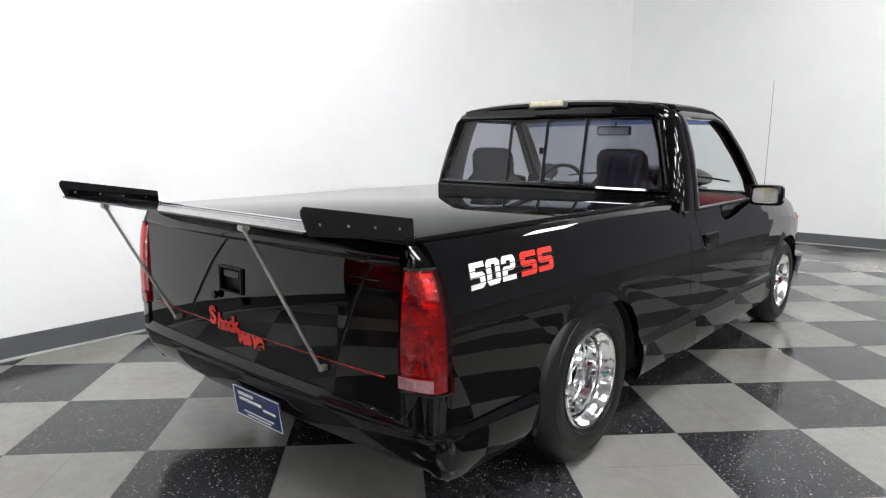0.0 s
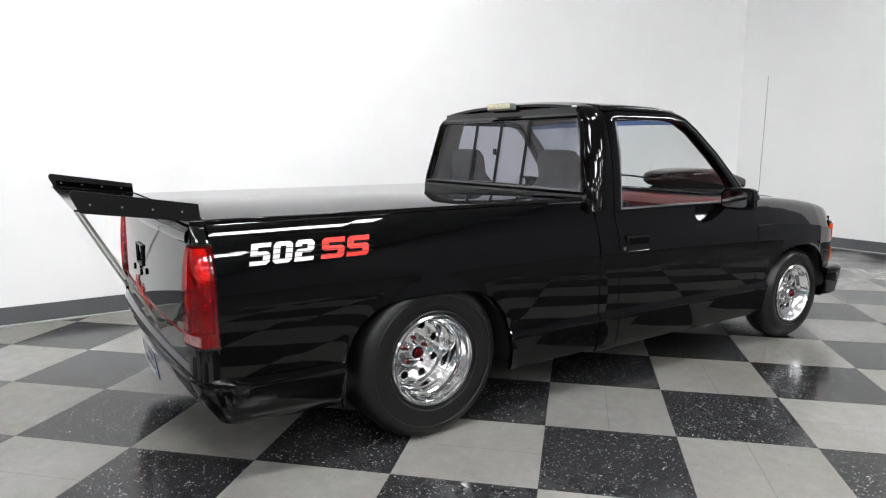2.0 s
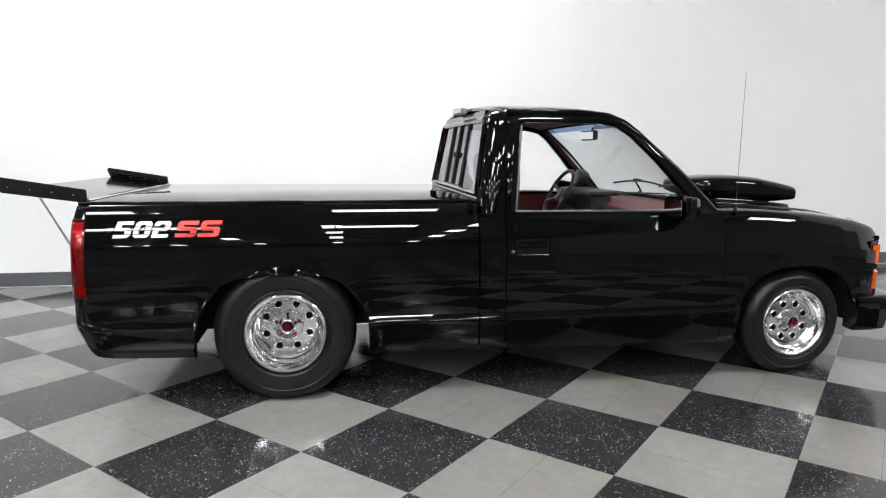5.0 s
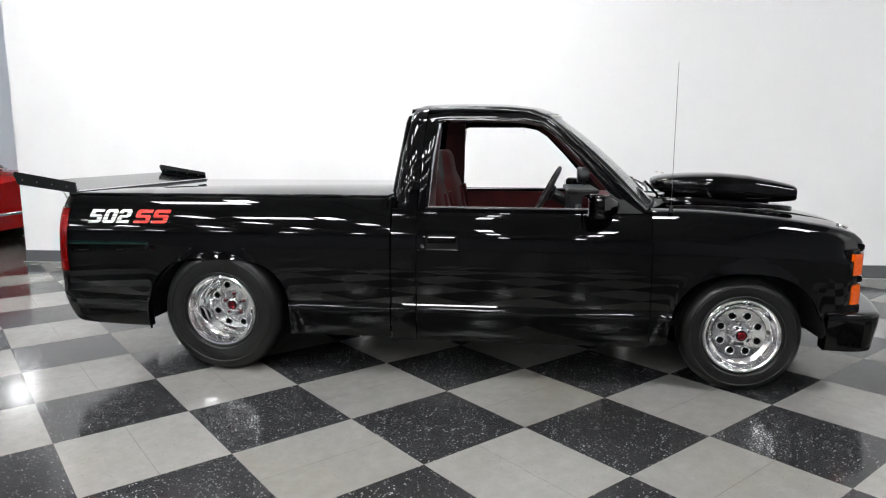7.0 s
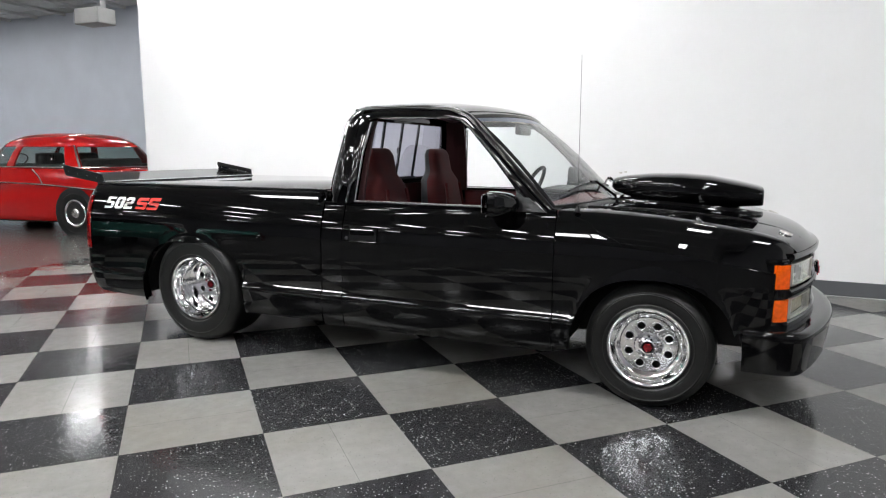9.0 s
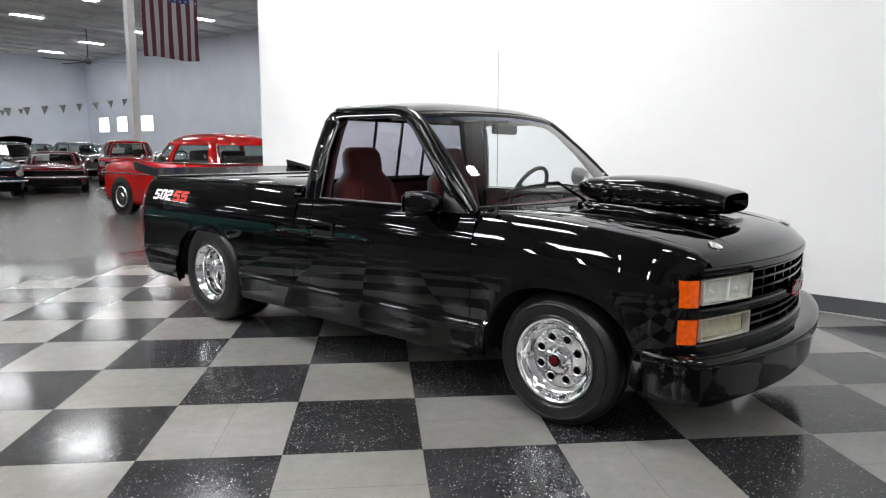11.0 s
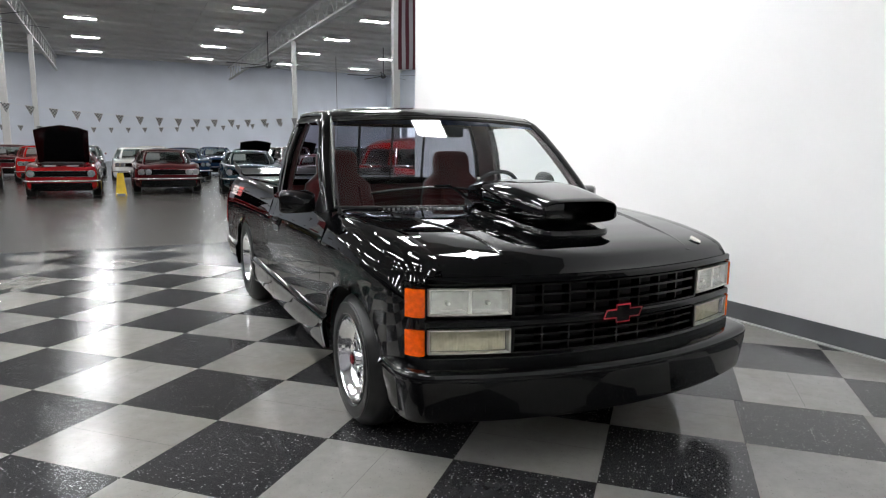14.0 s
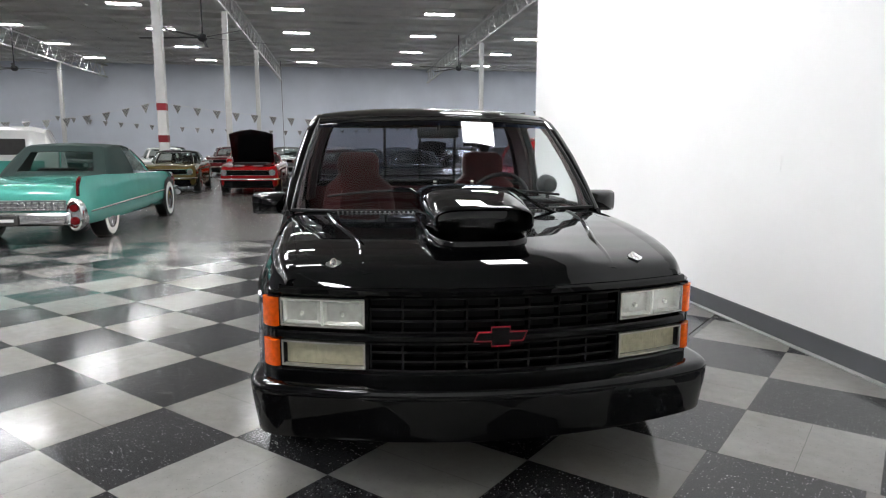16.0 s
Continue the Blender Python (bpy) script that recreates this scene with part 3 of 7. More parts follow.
bm = shell([[roof_point(u, v / 14) for u in np.linspace(-1, 1, 25)] for v in range(15)], lambda p: (0, 0, -0.016))
part("roof", bm, PAINT, truck, smooth=40)
for s in (-1, 1):
    # roof side rail, rear pillar, screen pillar
    rail_out = [(-0.25, 1.541), (-0.05, 1.544), (0.15, 1.542), (0.31, 1.536), (0.43, 1.498), (0.51, 1.434), (0.655, 1.291), (0.803, 1.139), (0.957, 0.99)]
    rail_in = [(-0.25, 1.575), (-0.05, 1.578), (0.2, 1.574), (0.37, 1.556), (0.452, 1.516), (0.53, 1.452), (0.677, 1.31), (0.83, 1.16), (0.99, 1.0)]
    cols = []
    for (xa, za), (xb, zb) in zip(rail_out, rail_in):
        ya = tumble(za)
        yb = 0.72 if zb > 1.55 else tumble(zb) - 0.028
        col = []
        for k in range(7):
            t = k / 6
            bulge = 0.012 * math.sin(math.pi * t)
            col.append((xa + (xb - xa) * t, s * (ya + (yb - ya) * t + bulge), za + (zb - za) * t + bulge * 0.6))
        cols.append(col)
    part("roof_rail", shell(cols, lambda p: (0, -0.03 * s, -0.012)), PAINT, truck, smooth=40)
    cols = []
    for z in np.linspace(0.985, 1.574, 16):
        t = (z - 0.985) / 0.589
        xr = -0.462 + 0.10 * t + 0.02 * max(0, t - 0.9) * 10 * 0.4
        col = []
        for k in range(11):
            f = k / 10
            # from the door gap round the corner to the back
            ang = f * math.pi / 2
            r = 0.1
            xf = -0.302 + 0.048 * t
            if f < 0.35:
                x, y = xf + (xr + r - xf) * f / 0.35, tumble(z)
            else:
                g = (f - 0.35) / 0.65 * math.pi / 2
                x, y = xr + r - r * math.sin(g), tumble(z) - r * (1 - math.cos(g))
            col.append((x, s * y, z))
        cols.append(col)
    part("rear_pillar", shell(cols, lambda p: (0.02, -0.03 * s, 0)), PAINT, truck, smooth=40)


def back_x(z):
    return -0.462 + 0.10 * (z - 0.985) / 0.589


part("cab_back", cbox(-0.462, -0.425, -0.86, 0.86, 0.3, 1.065, 0.008, 2), PAINT, truck)
bm = bmesh.new()
for a, b, c, d in ((-0.84, 0.84, 1.0, 1.085), (-0.66, 0.66, 1.515, 1.566)):
    rows = [[(back_x(z) + 0.001, y, z) for y in np.linspace(a, b, 9)] for z in (c, (c + d) / 2, d)]
    shell(rows, lambda p: (0.04, 0, 0), bm)
part("window_surround", bm, PAINT, truck)
rear_window = thing("rear_window", Matrix(), "", "")
rear_window.parent = truck
WB = lambda z: interp(z, [(1.08, 0.815), (1.52, 0.70)])
bm = bmesh.new()
pipe(bm, [(back_x(z) + 0.002, y, z) for y, z in ((-0.815, 1.095), (0.815, 1.095), (0.81, 1.12), (0.715, 1.485), (0.685, 1.515), (-0.685, 1.515), (-0.715, 1.485), (-0.81, 1.12))], 0.016, 6, closed=True)
part("window_seal", bm, PAINT, rear_window)
for y0, y1 in ((-0.82, -0.268), (-0.268, 0.268), (0.268, 0.82)):
    bm = bmesh.new()
    f = lambda y, z: max(-WB(z), min(WB(z), y))
    rows = [[(back_x(z) + 0.012, f(y0 + (y1 - y0) * k / 4, z), z) for k in range(5)] for z in np.linspace(1.092, 1.512, 6)]
    skin(bm, rows)
    g = part("pane", clean(bm), GLASS_TINT, rear_window, "smoke-tinted sliding glass")
    g.visible_shadow = False
for y in (-0.268, 0.0, 0.268):
    bm = bmesh.new()
    tube(bm, (back_x(1.095) + 0.006, y, 1.095), (back_x(1.512) + 0.006, y, 1.512), 0.0105, n=6)
    part("slider_bar", bm, TRIM_BLACK, rear_window)
part("slider_track", cbox(back_x(1.11) - 0.004, back_x(1.11) + 0.02, -0.3, 0.3, 1.098, 1.116), TRIM_BLACK, rear_window)
part("latch", cbox(-0.425, -0.41, 0.0, 0.03, 1.29, 1.33, 0.004, 1), TRIM_BLACK, rear_window)
part("side_panel_back", cbox(-0.45, -0.43, -0.9, -0.84, 0.3, 1.0), PAINT, truck)

# third brake light on the roof's rear edge
lamp3 = thing("brake_light", Matrix.Translation((-0.39, 0.0, 1.594)), "", "")
lamp3.parent = truck
part("lens", cbox(-0.022, 0.02, -0.115, 0.115, -0.018, 0.02, 0.01, 2), LENS_YELLOWED, lamp3, "clear cream brake light lens")
part("bezel", cbox(-0.012, 0.03, -0.128, 0.128, -0.024, 0.016, 0.008, 2), GREY_TRIM, lamp3)

# windscreen
def screen_point(u, v):
    """u across, v from the cowl (0) to the roof (1)."""
    xe, ze = 0.975 - 0.552 * v, 1.012 + 0.512 * v
    w = 0.862 - 0.145 * v
    bow = (1 - u * u)
    return (xe + (0.15 - 0.055 * v) * bow, w * u, ze + bow * (-0.004 + 0.022 * v) + 0.03 * math.sin(math.pi * v))


windscreen = thing("windscreen", Matrix(), "", "")
windscreen.parent = truck
for v0, v1, mat, nm in ((0.0, 0.88, GLASS, "pane"), (0.88, 1.0, GLASS_BAND, "shade_band")):
    bm = bmesh.new()
    skin(bm, [[screen_point(u, v) for u in np.linspace(-1, 1, 25)] for v in np.linspace(v0, v1, 9)])
    g = part(nm, bm, mat, windscreen, "" if nm == "pane" else "blue-tinted shade band", smooth=60)
    g.visible_shadow = False
bm = bmesh.new()
edge = [screen_point(u, 0) for u in np.linspace(-1, 1, 15)] + [screen_point(1, v) for v in np.linspace(0.1, 1, 8)] + [screen_point(u, 1) for u in np.linspace(0.9, -1, 14)] + [screen_point(-1, v) for v in np.linspace(0.9, 0.1, 7)]
pipe(bm, edge, 0.011, 6, closed=True)
part("seal", bm, TRIM_BLACK, windscreen)
for s in (-1, 1):
    wp = thing("wiper", Matrix(), "", "")
    wp.parent = truck
    a = Vector((1.175, 0.26 if s > 0 else -0.5, 1.0))
    bm = bmesh.new()
    y0, y1 = (-0.1, 0.64) if s > 0 else (-0.66, 0.05)
    pts = []
    for k in range(9):
        y = y0 + (y1 - y0) * k / 8
        p = Vector(screen_point(y / 0.84, 0.09 + 0.05 * math.sin(math.pi * k / 8)))
        pts.append(p + Vector((0.03, 0, 0.022)))
    pipe(bm, pts, 0.007, 6)
    part("blade", bm, TRIM_BLACK, wp)
    bm = bmesh.new()
    pipe(bm, [Vector((1.175, y1 - 0.02, 0.985)), Vector((1.175, y1 - 0.15, 1.03)), pts[5] + Vector((0.006, 0, 0.012)), pts[4] + Vector((0.006, 0, 0.008))], 0.008, 6)
    part("arm", bm, PAINT, wp)

# hood and cowl
def front_x(y):
    return 2.30 - 0.25 * y * y


def hood_z(x, y):
    xe = x - 0.85 * (front_x(y) - front_x(0.77)) * min(1.0, max(0.0, (x - 1.5) / 0.6))
    base = hood_side_z(xe) + 0.002
    c = 1 - (abs(y) / 0.77) ** 3.4
    lift = interp(xe, [(1.1, 0.0), (1.25, 0.004), (1.5, 0.014), (1.85, 0.016), (2.0, 0.013), (2.13, 0.002)])
    return base + lift * c


cols = []
for u in np.linspace(-1, 1, 61):
    y = 0.772 * u
    x0, x1 = 1.215 - 0.22 * (y / 0.77) ** 2, front_x(y) - 0.012
    col = []
    for k in range(37):
        t = k / 36
        x = x0 + (x1 - x0) * t
        z = hood_z(x, y)
        col.append((x, y, z))
    zt = col[-1][2]
    col[-1] = (x1 + 0.006, y, zt - 0.012)
    col.append((x1 + 0.004, y, min(zt - 0.02, 0.828)))
    cols.append(col)
hood = part("hood", shell(cols, lambda p: (-0.004, 0, -0.014)), PAINT, truck, smooth=38)
for s in (-1, 1):
    # pressed ribs that draw together towards the nose
    bm = bmesh.new()
    rows = []
    for x in np.linspace(1.12, 2.18, 34):
        y = interp(x, [(1.1, 0.665), (1.54, 0.605), (1.9, 0.515), (2.17, 0.495)])
        h = 0.009 * interp(x, [(1.12, 1), (1.8, 1), (2.18, 0.05)])
        rows.append([(x, s * (y + d), hood_z(x, y + d) + g * h - 0.001) for d, g in ((-0.022, 0), (-0.012, 0.35), (-0.004, 0.9), (0.001, 1.0), (0.006, 0.8), (0.011, 0.2), (0.014, 0))])
    skin(bm, rows)
    part("rib", bm, PAINT, hood, smooth=60)
bm = bmesh.new()
cols = [[(1.19 - 0.22 * (y / 0.77) ** 2 + d, y, zz) for d, zz in ((-0.16, 0.985), (-0.05, 1.0), (0.0, 0.999), (0.04, 0.99))] for y in np.linspace(-0.8, 0.8, 21)]
shell(cols, lambda p: (0, 0, -0.02), bm)
cowl = part("cowl", bm, TRIM_BLACK, truck)
bm = bmesh.new()
for k in range(62):
    y = -0.76 + 1.52 * k / 61
    x = 1.185 - 0.22 * (y / 0.77) ** 2
    box(bm, x - 0.03, x + 0.016, y - 0.005, y + 0.005, 0.998, 1.011)
part("louvres", bm, GREY_TRIM, cowl)

# hood pins with chromed plates
for y in (-0.62, 0.62):
    sx, sy = (hood_z(2.13, y) - hood_z(2.07, y)) / 0.06, (hood_z(2.1, y + 0.03) - hood_z(2.1, y - 0.03)) / 0.06
    tilt = Vector((0, 0, 1)).rotation_difference(Vector((-sx, -sy, 1)).normalized()).to_matrix().to_4x4()
    hp = thing("hood_pin", Matrix.Translation((2.1, y, hood_z(2.1, y) + 0.0005)) @ tilt, "", "")
    hp.parent = truck
    bm = bmesh.new()
    prism(bm, [(0.029 * math.cos(t) * (1 + 0.09 * math.cos(4 * t)), 0.029 * math.sin(t) * (1 + 0.09 * math.cos(4 * t))) for t in (2 * math.pi * k / 30 for k in range(30))], 0, 0.005, axis="z")
    part("plate", bm, CHROME, hp, "chromed scuff plate")
    part("pin", tube(bmesh.new(), (0, 0, 0.003), (0, 0, 0.011), 0.006, 0.004, 10), CHROME, hp)
    bm = bmesh.new()
    pipe(bm, [(0.03 * math.cos(t), 0.012 * math.sin(t), 0.009) for t in (2 * math.pi * k / 16 for k in range(15))], 0.0025, 5)
    part("clip", bm, STEEL, hp)

# hood scoop
scoop = thing("hood_scoop", Matrix(), "", "")
scoop.parent = truck


def ring(x, cy, cz, hw, hh, power, n=36, flat=0.0):
    pts = []
    for q in range(n):
        t = 2 * math.pi * q / n
        c, s_ = math.cos(t), math.sin(t)
        z = hh * math.copysign(abs(s_) ** power, s_)
        if z < 0:
            z *= 1 - flat
        pts.append((x, cy + hw * math.copysign(abs(c) ** power, c), cz + z))
    return pts


SCOOP = [(1.145, 0.03, 1.10, 0.02), (1.15, 0.09, 1.10, 0.034), (1.175, 0.15, 1.096, 0.05), (1.25, 0.195, 1.088, 0.073), (1.4, 0.228, 1.078, 0.096), (1.55, 0.238, 1.068, 0.108), (1.72, 0.236, 1.06, 0.103), (1.87, 0.225, 1.05, 0.085), (1.97, 0.214, 1.044, 0.068), (2.0, 0.212, 1.042, 0.062)]
bm = bmesh.new()
rows = [ring(x, 0, cz, hw, hh, 0.55, flat=0.25) for x, hw, cz, hh in SCOOP]
x, hw, cz, hh = SCOOP[-1]
rows += [ring(2.006, 0, cz, hw - 0.008, hh - 0.007, 0.5, flat=0.25), ring(1.99, 0, cz, hw - 0.018, hh - 0.015, 0.5, flat=0.25), ring(1.80, 0, cz + 0.004, hw - 0.022, hh - 0.02, 0.5, flat=0.25)]
vs = skin(bm, rows, close_rows=True)
bm.faces.new(vs[0])
bm.faces.new(vs[-1])
part("shell", bm, PAINT, scoop, smooth=40)
bm = bmesh.new()
rows = []
for z, grow in ((0.86, 0.03), (0.93, 0.02), (0.955, 0.0), (1.0, -0.012), (1.03, -0.01)):
    pts = []
    for q in range(36):
        t = 2 * math.pi * q / 36
        c, s_ = math.cos(t), math.sin(t)
        pts.append((1.54 + (0.36 + grow) * math.copysign(abs(c) ** 0.6, c), (0.19 + grow) * math.copysign(abs(s_) ** 0.6, s_), z))
    rows.append(pts)
skin(bm, rows, close_rows=True, caps=True)
part("neck", bm, PAINT, scoop, smooth=40)
bm = bmesh.new()
rows = []
for dz, grow in ((-0.05, 0.012), (0.012, 0.012), (0.02, 0.006), (0.02, -0.02)):
    pts = []
    for q in range(48):
        t = 2 * math.pi * q / 48
        c, s_ = math.cos(t), math.sin(t)
        x, y = 1.575 + (0.43 + grow) * math.copysign(abs(c) ** 0.45, c), (0.215 + grow) * math.copysign(abs(s_) ** 0.45, s_)
        pts.append((x, y, hood_z(x, y) + dz))
    rows.append(pts)
skin(bm, rows, close_rows=True, caps=True)
part("base_plate", bm, PAINT, scoop, smooth=40)
for y in (-0.1, 0.1):
    part("bolt", tube(bmesh.new(), (1.2, y, 1.17), (1.2, y, 1.179), 0.009, n=8), STEEL, scoop)

# nose: panel, grille, lamps
def curved_box(y0, y1, z0, z1, proud, depth, bm=None, n=10, bevel=0.0, lean=0.0):
    """A bar that follows the bowed nose."""
    bm = bm or bmesh.new()
    rows = []
    for y in np.linspace(y0, y1, n + 1):
        x = front_x(y) + proud
        xl = lean * (z1 - z0)
        b = bevel
        rows.append([(x - depth, y, z0), (x - b, y, z0), (x, y, z0 + b), (x - xl, y, z1 - b), (x - xl - b, y, z1), (x - depth, y, z1)])
    skin(bm, rows, close_rows=True, caps=True)
    return bm


nose = thing("nose_panel", Matrix(), "", "")
nose.parent = truck
part("header", curved_box(-0.83, 0.83, 0.792, 0.826, 0.004, 0.05, n=20, bevel=0.008), PAINT, nose, smooth=40)
part("middle_bar", curved_box(-0.838, 0.838, 0.618, 0.652, 0.006, 0.05, n=24, bevel=0.008), GRILLE_BLACK, nose, smooth=40)
part("bottom_bar", curved_box(-0.85, 0.85, 0.462, 0.503, 0.004, 0.06, n=20, bevel=0.008), PAINT, nose, smooth=40)
part("backing", curved_box(-0.84, 0.84, 0.4, 0.82, -0.09, 0.03, n=16), UNDER, nose)
grille = thing("grille", Matrix(), "", "")
grille.parent = truck
for z0, z1 in ((0.656, 0.79), (0.506, 0.614)):
    for k in range(9):
        y = -0.485 + 0.97 * k / 8
        bm = curved_box(y - 0.0045, y + 0.0045, z0, z1, -0.02, 0.05, n=1)
        part("upright", bm, GRILLE_BLACK, grille)
    for k in (1, 2):
        z = z0 + (z1 - z0) * k / 3
        part("crossbar", curved_box(-0.49, 0.49, z - 0.005, z + 0.005, -0.012, 0.045, n=18), GRILLE_BLACK, grille)
    part("frame_bar", curved_box(-0.497, 0.497, z0 - 0.003, z0 + 0.006, -0.006, 0.05, n=18), GRILLE_BLACK, grille)
    part("frame_bar", curved_box(-0.497, 0.497, z1 - 0.006, z1 + 0.003, -0.006, 0.05, n=18), GRILLE_BLACK, grille)
    for s in (-1, 1):
        part("side_bar", curved_box(s * 0.5 - 0.006, s * 0.5 + 0.006, z0, z1, -0.004, 0.05, n=1), GRILLE_BLACK, grille)
BADGE = [(-0.102, -0.016), (-0.086, 0.018), (-0.036, 0.018), (-0.036, 0.037), (0.036, 0.037), (0.036, 0.018), (0.102, 0.018), (0.086, -0.018), (0.036, -0.018), (0.036, -0.037), (-0.036, -0.037), (-0.036, -0.018)]
badge = thing("grille_badge", Matrix.Translation((2.306, 0, 0.645)), "", "")
badge.parent = truck
bm = bmesh.new()
prism(bm, BADGE, 0.0, 0.012, axis="x")
part("cross", bm, GRILLE_BLACK, badge)
bm = bmesh.new()
pipe(bm, [(0.012, y, z) for y, z in BADGE], 0.003, 6, closed=True)
part("outline", bm, RED_BADGE, badge, "red painted outline")
for s in (-1, 1):
    for nm, z0, z1, lens, lab in (("headlight", 0.67, 0.779, LENS_WHITE, "clear rectangular double headlight"), ("parking_light", 0.511, 0.611, LENS_YELLOWED, "yellowed ribbed parking light")):
        lampo = thing(nm, Matrix(), lab, "")
        lampo.parent = truck
        a, b = sorted((s * 0.507, s * 0.826))
        bm = bmesh.new()
        for q in ((a, b, z0, z0 + 0.0055), (a, b, z1 - 0.0055, z1), (a, a + 0.006, z0, z1), (b - 0.006, b, z0, z1)):
            curved_box(*q, 0.002, 0.03, bm, n=6)
        part("bezel", bm, BEZEL, lampo, "pale silver bezel")
        part("bowl", curved_box(a + 0.006, b - 0.006, z0 + 0.006, z1 - 0.006, -0.032, 0.02, n=6), REFLECTOR if nm == "headlight" else lens, lampo)
        bm = bmesh.new()
        n = 1 if nm == "headlight" else 26
        if nm == "headlight":
            for c0, c1 in ((a + 0.008, (a + b) / 2 - 0.004), ((a + b) / 2 + 0.004, b - 0.008)):
                rows = []
                for g, d in ((0.0, -0.01), (0.1, -0.03), (0.24, -0.042), (0.36, -0.046)):
                    w, h_ = (c1 - c0) * g, (z1 - z0 - 0.016) * g
                    ring_ = [(c0 + w, z0 + 0.008 + h_), ((c0 + c1) / 2, z0 + 0.008 + h_ * 0.8), (c1 - w, z0 + 0.008 + h_), (c1 - w * 0.8, (z0 + z1) / 2), (c1 - w, z1 - 0.008 - h_), ((c0 + c1) / 2, z1 - 0.008 - h_ * 0.8), (c0 + w, z1 - 0.008 - h_), (c0 + w * 0.8, (z0 + z1) / 2)]
                    rows.append([(front_x(y) + d, y, z) for y, z in ring_])
                vs = skin(bm, rows, close_rows=True)
                bm.faces.new(vs[-1])
                cc, zc = (c0 + c1) / 2, (z0 + z1) / 2 - 0.008
                bulb = bmesh.new()
                tube(bulb, (front_x(cc) - 0.044, cc, zc), (front_x(cc) - 0.014, cc, zc), 0.011, 0.007, 10)
                part("bulb", bulb, LENS_WHITE, lampo, "small white bulb shade")
            part("reflector", bm, REFLECTOR, lampo)
            c = (a + b) / 2
            part("divider", curved_box(c - 0.005, c + 0.005, z0 + 0.006, z1 - 0.006, -0.004, 0.03, n=1), LENS_WHITE, lampo)
        else:
            for k in range(n):
                y = a + 0.012 + (b - a - 0.024) * k / (n - 1)
                curved_box(y - 0.003, y + 0.003, z0 + 0.008, z1 - 0.008, -0.0293, 0.004, bm, n=1)
            part("rib", bm, lens, lampo)
        bm = bmesh.new()
        rows = [[(front_x(y) - 0.003, y, z) for y in np.linspace(a + 0.006, b - 0.006, 9)] for z in (z0 + 0.006, z1 - 0.006)]
        skin(bm, rows)
        g = part("lens", bm, GLASS_LENS, lampo)
        g.visible_shadow = False
        # amber side marker round the corner
        bm = bmesh.new()
        path = [(front_x(0.843) - 0.003, 0.843), (2.118, 0.855), (2.106, 0.87), (2.086, 0.886), (2.058, 0.899)]
        rows = [[(x, s * y, z) for z in (z0 - 0.007, z1 - 0.003)] + [(x - 0.012, s * (y - 0.014), z) for z in (z1 - 0.003, z0 - 0.007)] for x, y in path]
        skin(bm, rows, close_rows=True, caps=True)
        part("side_marker", bm, LENS_AMBER, truck, "amber side marker lens", smooth=50)
        # black surround behind the marker
    bm = bmesh.new()
    path = [(front_x(0.82) - 0.012, 0.82), (2.104, 0.846), (2.09, 0.862), (2.07, 0.878), (2.02, 0.893)]
    rows = [[(x, s * y, z) for z in (0.46, 0.80)] + [(x - 0.02, s * (y - 0.02), z) for z in (0.80, 0.46)] for x, y in path]
    skin(bm, rows, close_rows=True, caps=True)
    part("corner_panel", bm, PAINT, truck, smooth=50)

# swept bars: bumper and roll pan
def sweep(path, prof, bm=None, flat=1.0):
    """A strip along a plan line (x, y), with a profile of (outward, z)."""
    bm = bm or bmesh.new()
    rows = []
    for k, p in enumerate(path):
        a, b = path[max(0, k - 1)], path[min(len(path) - 1, k + 1)]
        d = Vector((b[0] - a[0], b[1] - a[1])).normalized()
        nx, ny = d.y, -d.x
        rows.append([(p[0] + nx * q, p[1] + ny * q, z) for q, z in ((o if o > 0 else o * (flat + (1 - flat) * abs(nx)), z) for o, z in prof)])
    skin(bm, rows, close_rows=True, caps=True)
    return bm


half = [(1.93, 0.94), (2.0, 0.945), (2.08, 0.945), (2.135, 0.935), (2.175, 0.915), (2.2, 0.885), (2.217, 0.85)] + [(2.385 - 0.232 * y * y, y) for y in (0.8, 0.7, 0.6, 0.5, 0.4, 0.3, 0.2, 0.1)]
path = [(x, -y) for x, y in half] + [(2.385, 0.0)] + [(x, y) for x, y in reversed(half)]
prof = [(-0.12, 0.466), (-0.03, 0.468), (-0.004, 0.464), (0.006, 0.457), (0.01, 0.447), (0.0085, 0.42), (0.003, 0.375), (-0.005, 0.325), (-0.013, 0.285), (-0.0145, 0.266), (-0.02, 0.254), (-0.035, 0.246), (-0.12, 0.25)]
bumper = thing("front_bumper", Matrix(), "", "")
bumper.parent = truck
part("bar", sweep(path, prof), PAINT, bumper, smooth=35)
part("valance", sweep([(x - 0.1, y * 0.94) for x, y in path[4:-4]], [(0, 0.3), (-0.02, 0.252), (-0.04, 0.248), (-0.06, 0.3)]), UNDER, bumper, smooth=40)


def skirt_point(x, y, nx, ny, k):
    """Profile of the bed's lower skirt: upright along the sides, tucked under at the rear."""
    w = abs(nx)
    z0 = ledge_z(x)
    side_o, side_d = ((-0.03, 0.012), (-0.001, 0.008), (0.0072, -0.002), (0.0155, -0.012), (0.0165, -0.034), (0.007, -0.09), (0.0, -0.13), (-0.012, -0.165), (-0.03, -0.183), (-0.06, -0.18))[k]
    rear_o, rear_d = ((-0.03, 0.038), (-0.006, 0.036), (0.002, 0.02), (0.011, -0.008), (0.004, -0.045), (-0.012, -0.085), (-0.034, -0.125), (-0.06, -0.155), (-0.085, -0.172), (-0.11, -0.17))[k]
    o, d = side_o + (rear_o - side_o) * w, side_d + (rear_d - side_d) * w
    return (x + nx * o, y + ny * o, z0 + d)


